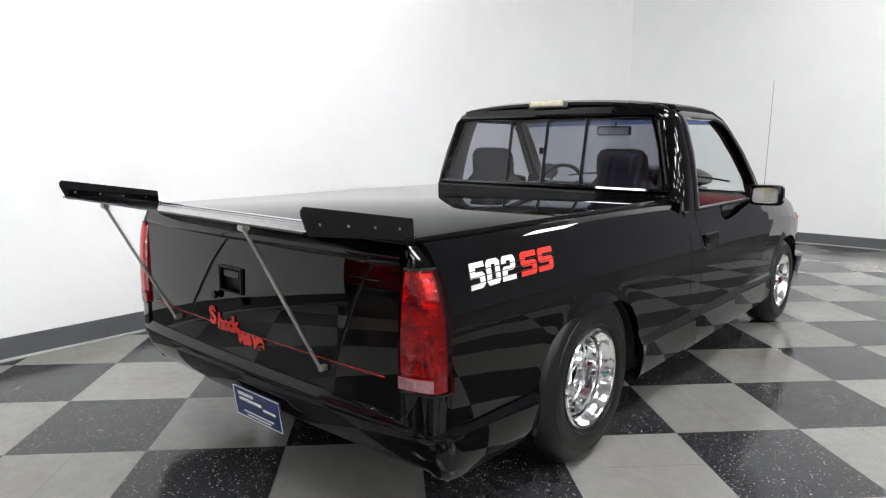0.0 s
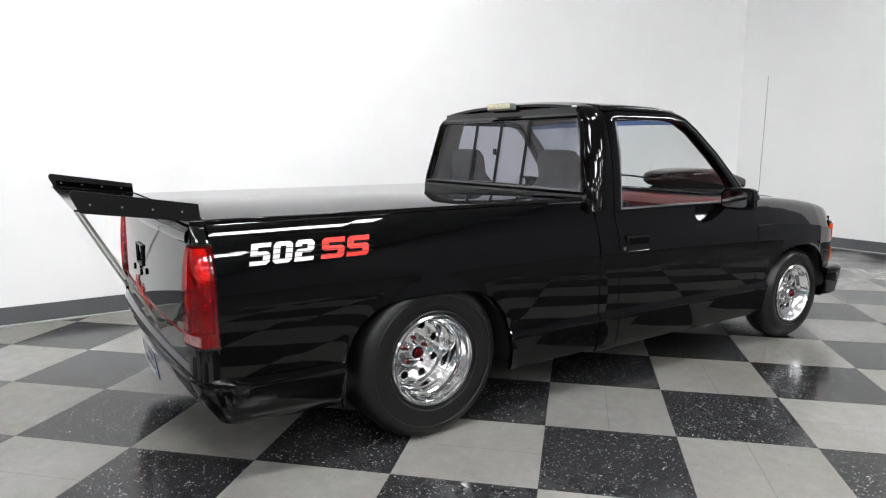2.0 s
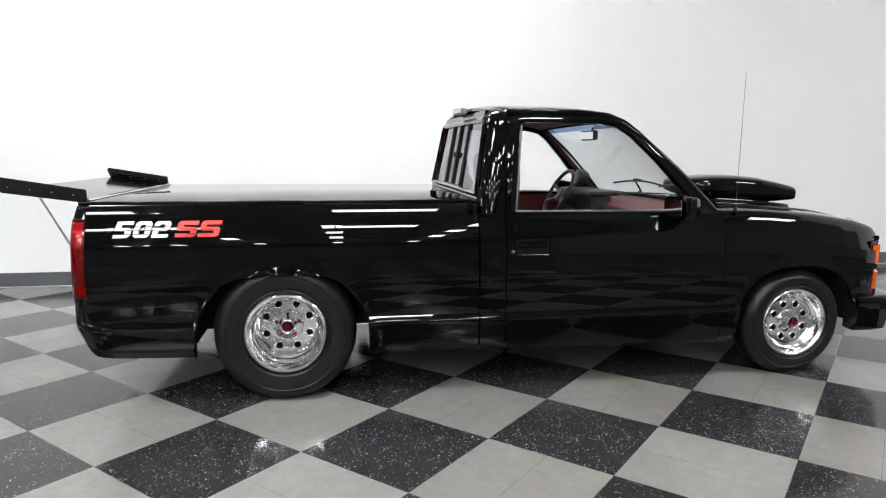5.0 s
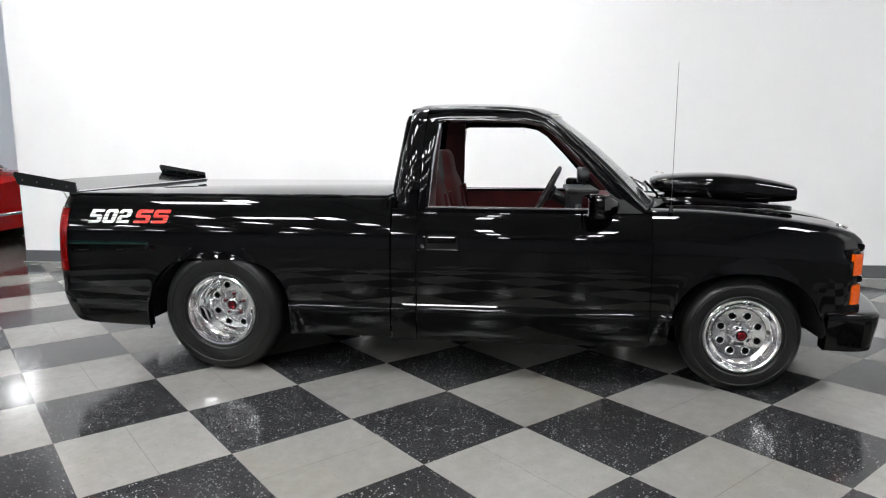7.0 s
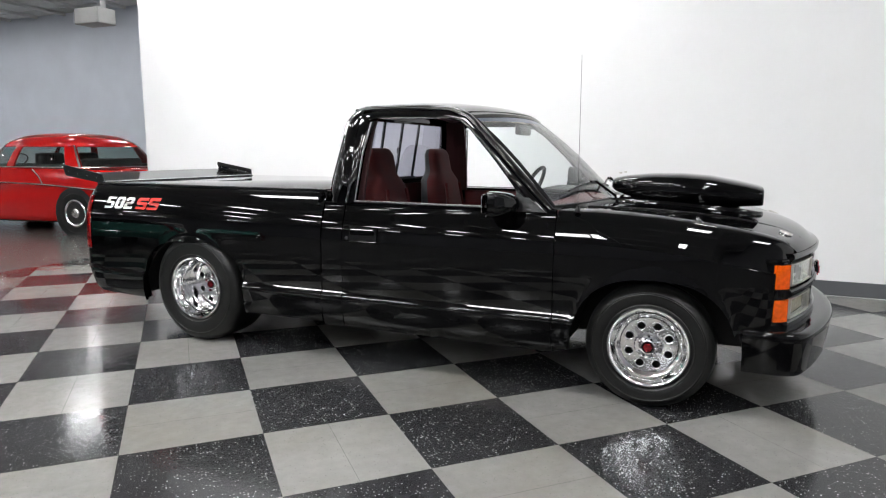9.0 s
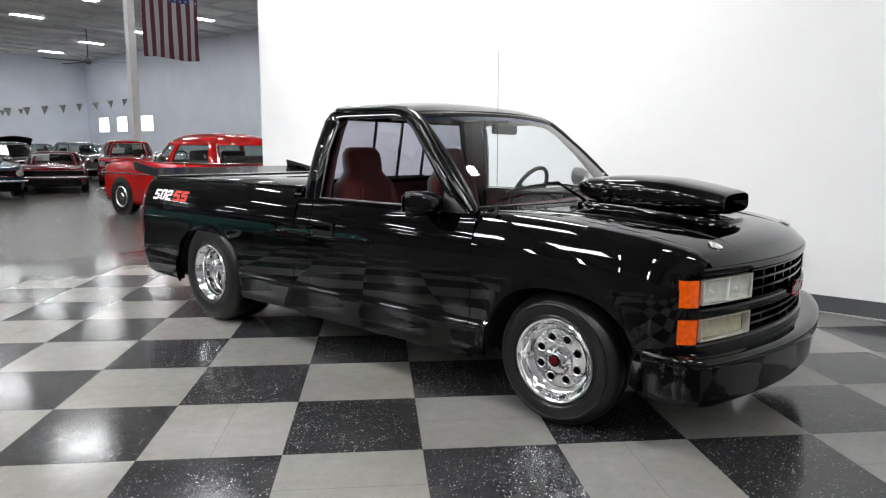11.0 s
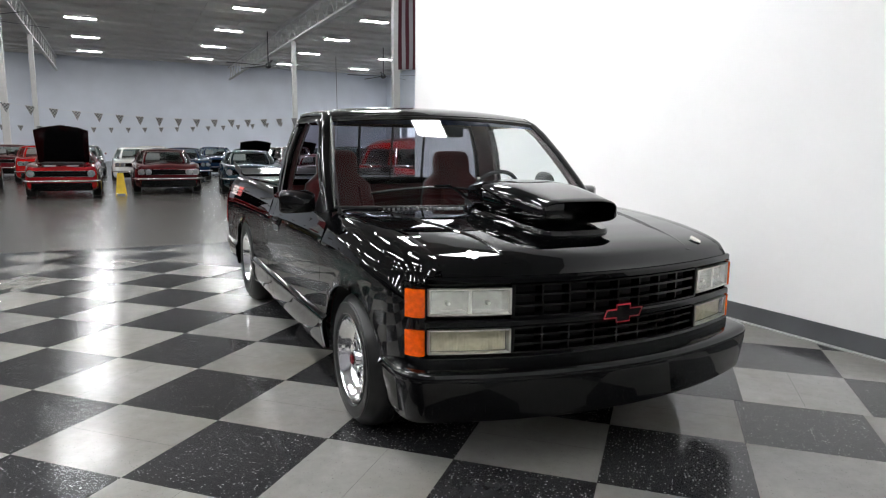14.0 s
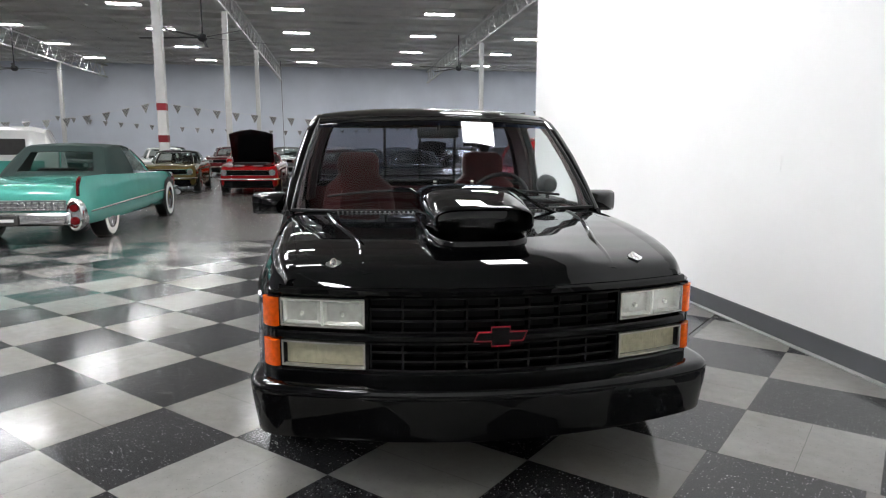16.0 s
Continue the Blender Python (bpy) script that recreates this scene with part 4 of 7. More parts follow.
half = [(-1.946, 0.965), (-2.03, 0.9655), (-2.12, 0.966), (-2.22, 0.969), (-2.32, 0.973), (-2.39, 0.9755), (-2.43, 0.974), (-2.463, 0.966), (-2.49, 0.95), (-2.51, 0.924), (-2.522, 0.889), (-2.529, 0.85), (-2.535, 0.79), (-2.545, 0.62), (-2.553, 0.42), (-2.558, 0.2)]
path = half + [(-2.559, 0.0)] + [(x, -y) for x, y in reversed(half)]
rows = []
for k, p in enumerate(path):
    a, b = path[max(0, k - 1)], path[min(len(path) - 1, k + 1)]
    d = Vector((b[0] - a[0], b[1] - a[1])).normalized()
    rows.append([skirt_point(p[0], p[1], d.y, -d.x, q) for q in range(10)])
bm = bmesh.new()
skin(bm, rows, close_rows=True, caps=True)
part("roll_pan", bm, PAINT, truck, smooth=35)

# tailgate
tailgate = thing("tailgate", Matrix(), "", "")
tailgate.parent = truck


def tail_x(y):
    return -2.545 + 0.022 * (y / 0.83) ** 2


def tail_bar(y0, y1, z0, z1, proud, depth, bm=None, n=12, bevel=0.0):
    bm = bm or bmesh.new()
    rows = []
    for y in np.linspace(y0, y1, n + 1):
        x = tail_x(y) - proud
        b = bevel
        rows.append([(x + depth, y, z0), (x + b, y, z0), (x, y, z0 + b), (x, y, z1 - b), (x + b, y, z1), (x + depth, y, z1)])
    skin(bm, rows, close_rows=True, caps=True)
    return bm


bm = bmesh.new()
ys = list(np.linspace(-0.83, 0, 9)) + list(np.linspace(0.15, 0.83, 8))
zs = [0.512, 0.6, 0.7, 0.78, 0.87, 0.93, 0.985]
grid = [[[bm.verts.new((tail_x(y) + d + 0.6 * rear_bow(z), y, z)) for z in zs] for y in ys] for d in (0.0, 0.045)]
for layer in grid:
    for a in range(len(ys) - 1):
        for b in range(len(zs) - 1):
            if not (a == 8 and b == 3):
                bm.faces.new((layer[a][b], layer[a + 1][b], layer[a + 1][b + 1], layer[a][b + 1]))
for q in ([(a, 0) for a in range(len(ys))], [(8, 3), (9, 3), (9, 4), (8, 4), (8, 3)], [(0, b) for b in range(7)], [(len(ys) - 1, b) for b in range(7)]):
    for (a, b), (c, d) in zip(q, q[1:]):
        bm.faces.new((grid[0][a][b], grid[0][c][d], grid[1][c][d], grid[1][a][b]))
part("skin", clean(bm), PAINT, tailgate, smooth=35)
bm = bmesh.new()
rows = [[(tail_x(y) + dx + 0.6 * rear_bow(0.985), y, z) for dx, z in ((0.0, 0.985), (-0.006, 0.995), (-0.004, 1.02), (0.012, 1.043), (0.05, 1.052), (0.08, 1.052), (0.08, 0.985))] for y in np.linspace(-0.83, 0.83, 15)]
skin(bm, rows, close_rows=True, caps=True)
part("top_roll", bm, PAINT, tailgate, smooth=40)
hd = part("latch_handle", cbox(-2.525, -2.51, 0.0, 0.15, 0.78, 0.87), TRIM_BLACK, tailgate, "recessed black latch handle")
part("flap", cbox(-2.547, -2.53, 0.018, 0.132, 0.83, 0.862, 0.005, 2), PAINT, hd)
bm = bmesh.new()
for q in ((-0.006, 0.0, 0.774, 0.876), (0.15, 0.156, 0.774, 0.876), (0.0, 0.15, 0.774, 0.78), (0.0, 0.15, 0.87, 0.876)):
    tail_bar(*q, 0.011, 0.025, bm, 2)
part("bezel", bm, TRIM_BLACK, hd)
for y in (0.005, 0.2):
    lk = part("lock", lathe(bmesh.new(), [(0.0, -0.012), (0.013, -0.012), (0.016, -0.006), (0.016, 0.0)], 16, "x", center=(-2.555, y - 0.02, 0.75)), GRILLE_BLACK, tailgate, "black round lock")
bm = tail_bar(-0.77, 0.77, 0.6245, 0.628, 0.0075, 0.006, n=24)
part("pinstripe", bm, PINSTRIPE_RED, tailgate, "thin red pinstripe")


def lettering(name, text, size, at, mat, parent, label, bold=0.0, shear=0.0, depth=0.0012, spacing=1.0):
    cu = bpy.data.curves.new(name, "FONT")
    cu.body, cu.size, cu.offset, cu.shear, cu.extrude, cu.space_character = text, size, bold, shear, depth, spacing
    cu.resolution_u = 4
    tmp = new(name + "_text", cu)
    me = bpy.data.meshes.new_from_object(tmp.evaluated_get(bpy.context.evaluated_depsgraph_get()))
    bpy.data.objects.remove(tmp)
    me.materials.clear()
    me.materials.append(mat)
    ob = new(name, me)
    ob.parent = parent
    ob.matrix_basis = at
    return tagged(ob, label)


# local x of the text runs along the surface, local y up, local z outwards
REAR_FACE = Matrix(((0, 0, -1, 0), (-1, 0, 0, 0), (0, 1, 0, 0), (0, 0, 0, 1)))
for k, (ch, dx, dz, tilt) in enumerate((("S", 0.0, 0.008, 8), ("h", 0.054, 0.0, -4), ("o", 0.095, -0.004, 6), ("c", 0.132, 0.004, -6), ("k", 0.166, 0.002, 4), ("w", 0.196, -0.026, -8), ("a", 0.258, -0.03, 5), ("v", 0.3, -0.028, -4), ("e", 0.338, -0.034, 8))):
    m = Matrix.Translation((tail_x(0) - 0.0075, 0.238 - dx, 0.613 + dz)) @ REAR_FACE @ Matrix.Rotation(radians(tilt), 4, "Z")
    lettering("script_letter", ch, 0.085 if ch not in "Sw" else 0.1, m, RED_PAINT_SCRIPT, tailgate, "red brush-style script letter", 0.0045)
plate = thing("show_plate", Matrix.Translation((-2.553, -0.085, 0.335)) @ Matrix.Rotation(radians(-8), 4, "Y"), "", "")
plate.parent = truck
part("panel", cbox(-0.004, 0.004, -0.155, 0.155, -0.062, 0.07, 0.003, 1), PLATE_BLUE, plate, "dark blue plate with white bars")
bm = bmesh.new()
box(bm, -0.0055, -0.004, -0.03, 0.12, 0.012, 0.024)
box(bm, -0.0055, -0.004, 0.02, 0.125, 0.034, 0.048)
box(bm, -0.0055, -0.004, -0.12, -0.04, 0.0, 0.01)
box(bm, -0.0055, -0.004, -0.1, 0.1, -0.036, -0.03)
box(bm, -0.0055, -0.004, -0.08, 0.08, -0.05, -0.044)
part("bars", bm, WHITE_SCRIPT, plate)
bm = bmesh.new()
pipe(bm, [(-0.005, y, z) for y, z in ((-0.152, -0.059), (0.152, -0.059), (0.152, 0.067), (-0.152, 0.067))], 0.0018, 5, closed=True)
part("rim", bm, WHITE_SCRIPT, plate)

BLOCK_S = [(0, 0), (0.88, 0), (1, 0.12), (1, 0.5), (0.88, 0.62), (0.3, 0.62), (0.3, 0.76), (1, 0.76), (1, 1), (0.12, 1), (0, 0.88), (0, 0.5), (0.12, 0.38), (0.7, 0.38), (0.7, 0.24), (0, 0.24)]

BLOCK_5 = [(0, 0), (0.82, 0), (1, 0.14), (1, 0.48), (0.82, 0.62), (0.36, 0.62), (0.36, 0.8), (1, 0.8), (1, 1), (0, 1), (0, 0.42), (0.64, 0.42), (0.64, 0.2), (0, 0.2)]
BLOCK_2 = [(0, 0), (1, 0), (1, 0.2), (0.36, 0.2), (0.36, 0.4), (0.84, 0.4), (1, 0.54), (1, 0.86), (0.84, 1), (0.14, 1), (0, 0.86), (0, 0.68), (0.34, 0.68), (0.34, 0.8), (0.64, 0.8), (0.64, 0.58), (0.14, 0.58), (0, 0.44)]
BLOCK_0 = [(0.16, 0), (0.84, 0), (1, 0.14), (1, 0.86), (0.84, 1), (0.16, 1), (0, 0.86), (0, 0.505), (0.35, 0.505), (0.35, 0.8), (0.65, 0.8), (0.65, 0.2), (0.35, 0.2), (0.35, 0.495), (0, 0.495), (0, 0.14)]

# tail lights and bed corners
for s in (-1, 1):
    tail_pull = [(0.5, 0.005), (0.6, 0.0025), (0.68, 0.003), (0.76, 0.006), (0.84, 0.0145), (0.87, 0.0205), (0.9, 0.028), (0.93, 0.038), (0.96, 0.0505), (1.0, 0.072), (1.05, 0.118)]
    tl_path = [(-2.44, 0.978), (-2.462, 0.977), (-2.486, 0.97), (-2.506, 0.954), (-2.52, 0.922), (-2.528, 0.88), (-2.53, 0.845)]
    def corner(z0, z1, mat, name, parent, grow=0.0, label="", rowsz=5, smooth=45):
        bm = bmesh.new()
        cols = []
        for x, y in tl_path:
            col = []
            for z in np.linspace(z0, z1, rowsz):
                pull = interp(z, tail_pull)
                f = (y - 0.845) / 0.12
                col.append((x - grow * (1 - f) + rear_bow(z) * (1.15 - f), s * (y - pull * f + grow * f), z))
            cols.append(col)
        return part(name, shell(cols, lambda p: (0.012, -0.012 * s, 0), bm), mat, parent, label, smooth=smooth)
    corner(0.462, 0.6, PAINT, "corner_skin", bed)
    corner(0.985, 1.05, PAINT, "corner_cap", bed)
    part("corner_block", cbox(-2.5, -2.43, min(s * 0.8, s * 0.86), max(s * 0.8, s * 0.86), 0.6, 1.046, 0.012, 2), PAINT, bed, smooth=40)
    tail = thing("tail_light", Matrix(), "", "")
    tail.parent = truck
    tail["label"] = "tall red wraparound tail light"
    def tail_skin(z0, z1, grow, first=0):
        rows = []
        for x, y in tl_path[first:]:
            f = (y - 0.845) / 0.12
            rows.append([(x - grow * (1 - f) + rear_bow(z) * (1.15 - f), s * (y - interp(z, tail_pull) * f + grow * f), z) for z in np.linspace(z0, z1, 9)])
        return rows
    bm = bmesh.new()
    skin(bm, tail_skin(0.603, 0.982, 0.008))
    lens = part("lens", bm, GLASS_RED, tail, smooth=60)
    lens.visible_shadow = False
    bm = bmesh.new()
    shell(tail_skin(0.603, 0.982, -0.012), lambda p: (0.01, -0.01 * s, 0), bm)
    part("housing", bm, LENS_RED, tail, smooth=60)
    rng = random.Random(7)
    for z0, z1, nm in ((0.8, 0.972, "brake_reflector"), (0.66, 0.8, "turn_reflector")):
        rows = tail_skin(z0, z1, -0.002, 1)
        rows = [[(x + rng.uniform(0, 0.0025), y, z) for x, y, z in r] for r in rows]
        bm = bmesh.new()
        shell(rows, lambda p: (0.006, -0.004 * s, 0), bm)
        part(nm, bm, TAIL_REFLECTOR, tail)
    bm = bmesh.new()
    shell(tail_skin(0.612, 0.65, 0.0095, 3), lambda p: (0.006, -0.004 * s, 0), bm)
    part("reverse_lens", bm, LENS_CLOUDY, tail, "cloudy clear reverse lens", smooth=60)
    for z in (0.601, 0.984):
        part("gasket", pipe(bmesh.new(), [r[0] for r in tail_skin(z, z + 0.01, 0.003)], 0.004, 5), TRIM_BLACK, tail)
    # lettering on the bedsides, one letter a part
    x = -2.315 if s < 0 else -1.79
    def on_side(z, lift, at_x):
        return s * (interp(at_x, [(-2.445, 0.012), (-2.15, 0.0)]) + interp(z, [(0.87, 0.9455), (0.9, 0.938), (0.93, 0.928), (0.96, 0.9155), (0.99, 0.9)]) + lift)

    def decal(outline, dx, width, mat, label):
        """A thin letter that follows the curve of the bedside."""
        bm = bmesh.new()
        prism(bm, [(u * width + v * 0.022, v) for u, v in outline], 0.003, 0.0045)
        for v in bm.verts:
            px, z = x - s * (dx + v.co.x), 0.896 + 0.08 * v.co.z
            v.co = Vector((px, on_side(z, v.co.y, px), z))
        part("decal_letter", bm, mat, bed, label)

    for ch, dx in ((BLOCK_5, 0.0), (BLOCK_0, 0.09), (BLOCK_2, 0.18)):
        decal(ch, dx, 0.079, WHITE_SCRIPT, "white block digit decal")
    for dx in (0.292, 0.404):
        decal(BLOCK_S, dx, 0.1, RED_PAINT_SCRIPT, "red block letter decal")
    bm = bmesh.new()
    for k in range(3):
        z = 0.912 + 0.019 * k
        pts = [x - s * q * 0.0265 for q in range(21)]
        skin(bm, [[(px, on_side(z + dz, lift, px), z + dz) for dz, lift in ((0.0, 0.003), (0.0, 0.0054), (0.0022, 0.0054), (0.0022, 0.003))] for px in pts], close_rows=True, caps=True)
    part("decal_stripe", bm, UNDER, bed)

# bed cover and drag wing
part("bed_cover", cbox(-2.5, -0.475, -0.846, 0.846, 1.05, 1.072, 0.006, 2), PAINT, truck, "glossy black hard bed cover", smooth=35)
part("bed_front", cbox(-0.5, -0.475, -0.9, 0.9, 0.3, 1.05), PAINT, bed)
wing = thing("rear_wing", Matrix(), "", "")
wing.parent = truck
bm = bmesh.new()
rows = [[(x, y, z) for y in np.linspace(-0.825, 0.825, 9)] for x, z in ((-2.44, 1.0745), (-2.5, 1.077), (-2.87, 1.13))]
shell(rows, lambda p: (0, 0, -0.006), bm)
part("deck", bm, DECK_BLACK, wing, "satin black wing plate")
part("hinge_strip", tube(bmesh.new(), (-2.452, -0.82, 1.0765), (-2.452, 0.82, 1.0765), 0.0045, n=8), CHROME, wing, "bright metal hinge along the wing")
for s in (-1, 1):
    bm = bmesh.new()
    prism(bm, [(-2.455, 1.062), (-2.848, 1.116), (-2.856, 1.121), (-2.878, 1.172), (-2.879, 1.186), (-2.869, 1.197), (-2.46, 1.131)], s * 0.826, s * 0.832)
    part("end_plate", bm, TRIM_BLACK, wing, "black vertical end fence")
    bm = bmesh.new()
    prism(bm, [(s * 0.826, 0.0), (s * 0.798, 0.0), (s * 0.798, 0.005), (s * 0.821, 0.006), (s * 0.821, 0.028), (s * 0.826, 0.028)], -2.46, -2.845, axis="x")
    for v in bm.verts:
        v.co.z += 1.079 + (-2.46 - v.co.x) * 0.134
    part("bracket", bm, PAINT, wing)
    for k in range(4):
        x = -2.52 - 0.1 * k
        z = 1.079 + (-2.46 - x) * 0.134
        part("bolt", tube(bmesh.new(), (x, s * 0.82, z + 0.018), (x, s * 0.835, z + 0.018), 0.004, n=8), GREY_TRIM, wing)
    strut = thing("strut", Matrix(), "", "")
    strut.parent = wing
    p, q = (-2.835, s * 0.49, 1.105), (-2.572, s * 0.5, 0.602)
    part("rod", tube(bmesh.new(), p, q, 0.006, n=10), STEEL, strut, "thin steel support rod")
    part("clevis", tube(bmesh.new(), (p[0], p[1] - 0.014, p[2] + 0.004), (p[0], p[1] + 0.014, p[2] + 0.004), 0.013, n=10), STEEL, strut)
    bm = bmesh.new()
    box(bm, -2.578, -2.542, s * 0.5 - 0.011, s * 0.5 + 0.011, 0.59, 0.612, 0.005, 1)
    part("mount", bm, STEEL, strut)

# antenna
ant = thing("antenna", Matrix(), "", "")
ant.parent = truck
part("mast", tube(bmesh.new(), (1.105, -0.875, 1.0), (1.105, -0.885, 1.79), 0.0015, 0.0011, 6), DARK_PLASTIC, ant)
part("foot", lathe(bmesh.new(), [(0.0, 0.03), (0.008, 0.03), (0.013, 0.012), (0.016, 0.0)], 12, "z", center=(1.105, -0.875, 0.992)), TRIM_BLACK, ant)


# wheels
def wheel_parts(parent, r, rim, width, dish, tread, front):
    """Axis along y, the outer side at -y, the hub's plane at y = 0 is the tyre's outer face."""
    w = width
    tyre = bmesh.new()
    prof = [(rim - 0.004, 0.018), (rim + 0.004, 0.006), (rim + 0.014, -0.002), (rim + 0.022, 0.0), (rim + 0.03, -0.004), (rim + (r - rim) * 0.4, -0.012), (rim + (r - rim) * 0.68, -0.008), (r - 0.03, 0.006), (r - 0.013, 0.022), (r - 0.004, 0.045), (r, 0.075)]
    k = 5 if tread else 2
    for g in range(1, k):
        y = 0.075 + (w - 0.15) * g / k
        if tread:
            prof += [(r, y - 0.006), (r - 0.007, y - 0.005), (r - 0.007, y + 0.005), (r, y + 0.006)]
    prof += [(r, w - 0.075), (r - 0.004, w - 0.045), (r - 0.013, w - 0.022), (r - 0.03, w - 0.006), (rim + 0.02, w), (rim - 0.004, w - 0.018), (rim - 0.02, w * 0.5)]
    lathe(tyre, prof, 72, "y", closed=True)
    t = part("tyre", tyre, RUBBER, parent, "black street tyre" if front else "wide black drag slick", smooth=35)
    for rr, h in ((rim + 0.028, 0.003), (rim + (r - rim) * 0.62, 0.0025)):
        bm = lathe(bmesh.new(), [(rr - 0.003, -0.011), (rr, -0.011 - h), (rr + 0.003, -0.011)], 64, "y")
        part("sidewall_rib", bm, RUBBER, t)
    bm = bmesh.new()
    ro, ri, rh, hr = (0.142, 0.07, 0.106, 0.0185) if front else (0.167, 0.082, 0.127, 0.0185)
    if front:
        prof = [(rim + 0.008, 0.004), (rim + 0.012, -0.004), (rim + 0.007, -0.01), (rim, -0.009), (rim - 0.006, -0.003), (rim - 0.011, 0.007), (rim - 0.017, 0.02), (rim - 0.024, 0.033), (rim - 0.032, 0.043), (rim - 0.041, 0.05), (rim - 0.051, dish + 0.001), (0.141, dish + 0.003)]
    else:
        prof = [(rim + 0.006, 0.004), (rim + 0.01, -0.004), (rim + 0.004, -0.01), (rim - 0.006, -0.008), (rim - 0.012, 0.004), (rim - 0.016, 0.02), (rim - 0.024, 0.03), (rim - 0.03, 0.05), (rim - 0.031, dish * 0.3), (rim - 0.036, dish * 0.33), (rim - 0.034, dish * 0.6), (rim - 0.041, dish * 0.63), (rim - 0.04, dish * 0.92), (rim - 0.055, dish + 0.004), (0.166, dish + 0.006)]
    lathe(bm, prof, 72, "y")
    part("rim", bm, WHEEL_METAL, parent, "polished aluminium rim", smooth=30)
    # the centre with eight round holes
    bm = bmesh.new()
    for sec in range(8):
        c = 2 * math.pi * (sec + 0.5) / 8
        n = 24
        def face(dy):
            hole = [bm.verts.new((rh * math.cos(c) + hr * math.cos(t), dy, rh * math.sin(c) + hr * math.sin(t))) for t in (c + 2 * math.pi * q / n for q in range(n))]
            edge = []
            for q in range(n):
                t = 2 * math.pi * q / n
                f = (math.cos(t), math.sin(t))
                m = max(abs(f[0]), abs(f[1]))
                rr = (ro + ri) / 2 + (ro - ri) / 2 * f[0] / m
                aa = c + math.pi / 8 * f[1] / m
                edge.append(bm.verts.new((rr * math.cos(aa), dy, rr * math.sin(aa))))
            for q in range(n):
                bm.faces.new((edge[q], edge[(q + 1) % n], hole[(q + 1) % n], hole[q]))
            return hole
        h0, h1 = face(dish - 0.002), face(dish + 0.016)
        for q in range(n):
            bm.faces.new((h0[q], h0[(q + 1) % n], h1[(q + 1) % n], h1[q]))
    clean(bm)
    part("wheel_centre", bm, WHEEL_METAL, parent, "polished centre with eight round holes", smooth=30)
    for sec in range(8):
        c = 2 * math.pi * (sec + 0.5) / 8
        bm = bmesh.new()
        ring_pts = [((rh + 0) * math.cos(c) + (hr + 0.003) * math.cos(t), dish - 0.003, rh * math.sin(c) + (hr + 0.003) * math.sin(t)) for t in (2 * math.pi * q / 20 for q in range(20))]
        pipe(bm, ring_pts, 0.003, 5, closed=True)
        part("hole_lip", bm, CHROME, parent)
    # plain black disc stands in for the shade behind the holes
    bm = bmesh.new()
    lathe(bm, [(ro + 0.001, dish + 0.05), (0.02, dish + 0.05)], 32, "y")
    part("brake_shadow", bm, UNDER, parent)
    hub = part("hub", lathe(bmesh.new(), [(ri + 0.004, dish - 0.002), (ri - 0.002, dish - 0.008), (0.05, dish - 0.01), (0.044, dish - 0.03), (0.038, dish - 0.045), (0.03, dish - 0.048)], 32, "y"), CHROME, parent, smooth=35)
    part("hub_cap", lathe(bmesh.new(), [(0.024, dish - 0.047), (0.024, dish - 0.056), (0.018, dish - 0.06), (0.0, dish - 0.06)], 6, "y"), RED_ANODISED, hub, "red anodised centre cap")
    for k in range(5):
        a = 2 * math.pi * k / 5 + math.pi / 2
        cx, cz = (0.058 if front else 0.064) * math.cos(a), (0.058 if front else 0.064) * math.sin(a)
        part("lug_nut", lathe(bmesh.new(), [(0.0095, dish - 0.004), (0.0095, dish - 0.02), (0.007, dish - 0.026), (0.0, dish - 0.026)], 8, "y", center=(cx, 0, cz)), CHROME if front else RED_ANODISED, hub)


for x, r, rim, w, dish, front, y in ((1.497, 0.325, 0.194, 0.2, 0.055, True, 0.945), (-1.49, 0.376, 0.205, 0.36, 0.19, False, 0.945)):
    for s in (-1, 1):
        wh = thing("wheel", Matrix.Translation((x, s * y, r - 0.002)) @ (Matrix() if s < 0 else Matrix.Rotation(math.pi, 4, "Z")), "", "")
        wh.parent = truck
        wheel_parts(wh, r, rim, w, dish, front, front)

# wheel wells, floor pan, axles
under = thing("underbody", Matrix(), "", "")
under.parent = truck
for xc, half, top, yin in ((-1.497, 0.47, 0.74, 0.5), (1.505, 0.43, 0.71, 0.55)):
    for s in (-1, 1):
        cols = []
        for k in range(17):
            t = math.pi * k / 16
            cols.append([(xc - half * math.cos(t), s * yy, 0.3 + (top - 0.3) * math.sin(t)) for yy in (yin, 0.75, 0.93)])
        part("wheel_well", shell(cols, lambda p: (0, 0, 0.012)), UNDER, under, smooth=50)
        bm = bmesh.new()
        prism(bm, [(xc - half * math.cos(math.pi * k / 16), 0.3 + (top - 0.3) * math.sin(math.pi * k / 16)) for k in range(17)], s * yin, s * (yin + 0.012))
        part("well_wall", bm, UNDER, under)
part("floor_pan", cbox(-1.0, 1.05, -0.88, 0.88, 0.26, 0.3), UNDER, under)
part("bed_floor", cbox(-2.4, -0.5, -0.5, 0.5, 0.46, 0.5), UNDER, under)
for s in (-1, 1):
    part("frame_rail", cbox(-2.4, 2.15, s * 0.4 - 0.04, s * 0.4 + 0.04, 0.3, 0.4, 0.01, 1), UNDER, under)
part("rear_axle", tube(bmesh.new(), (-1.49, -0.75, 0.376), (-1.49, 0.75, 0.376), 0.04, n=12), UNDER, under)
part("differential", lathe(bmesh.new(), [(0.0, -0.15), (0.1, -0.12), (0.14, 0.0), (0.1, 0.12), (0.0, 0.15)], 16, "y", center=(-1.49, 0, 0.37)), UNDER, under, smooth=50)
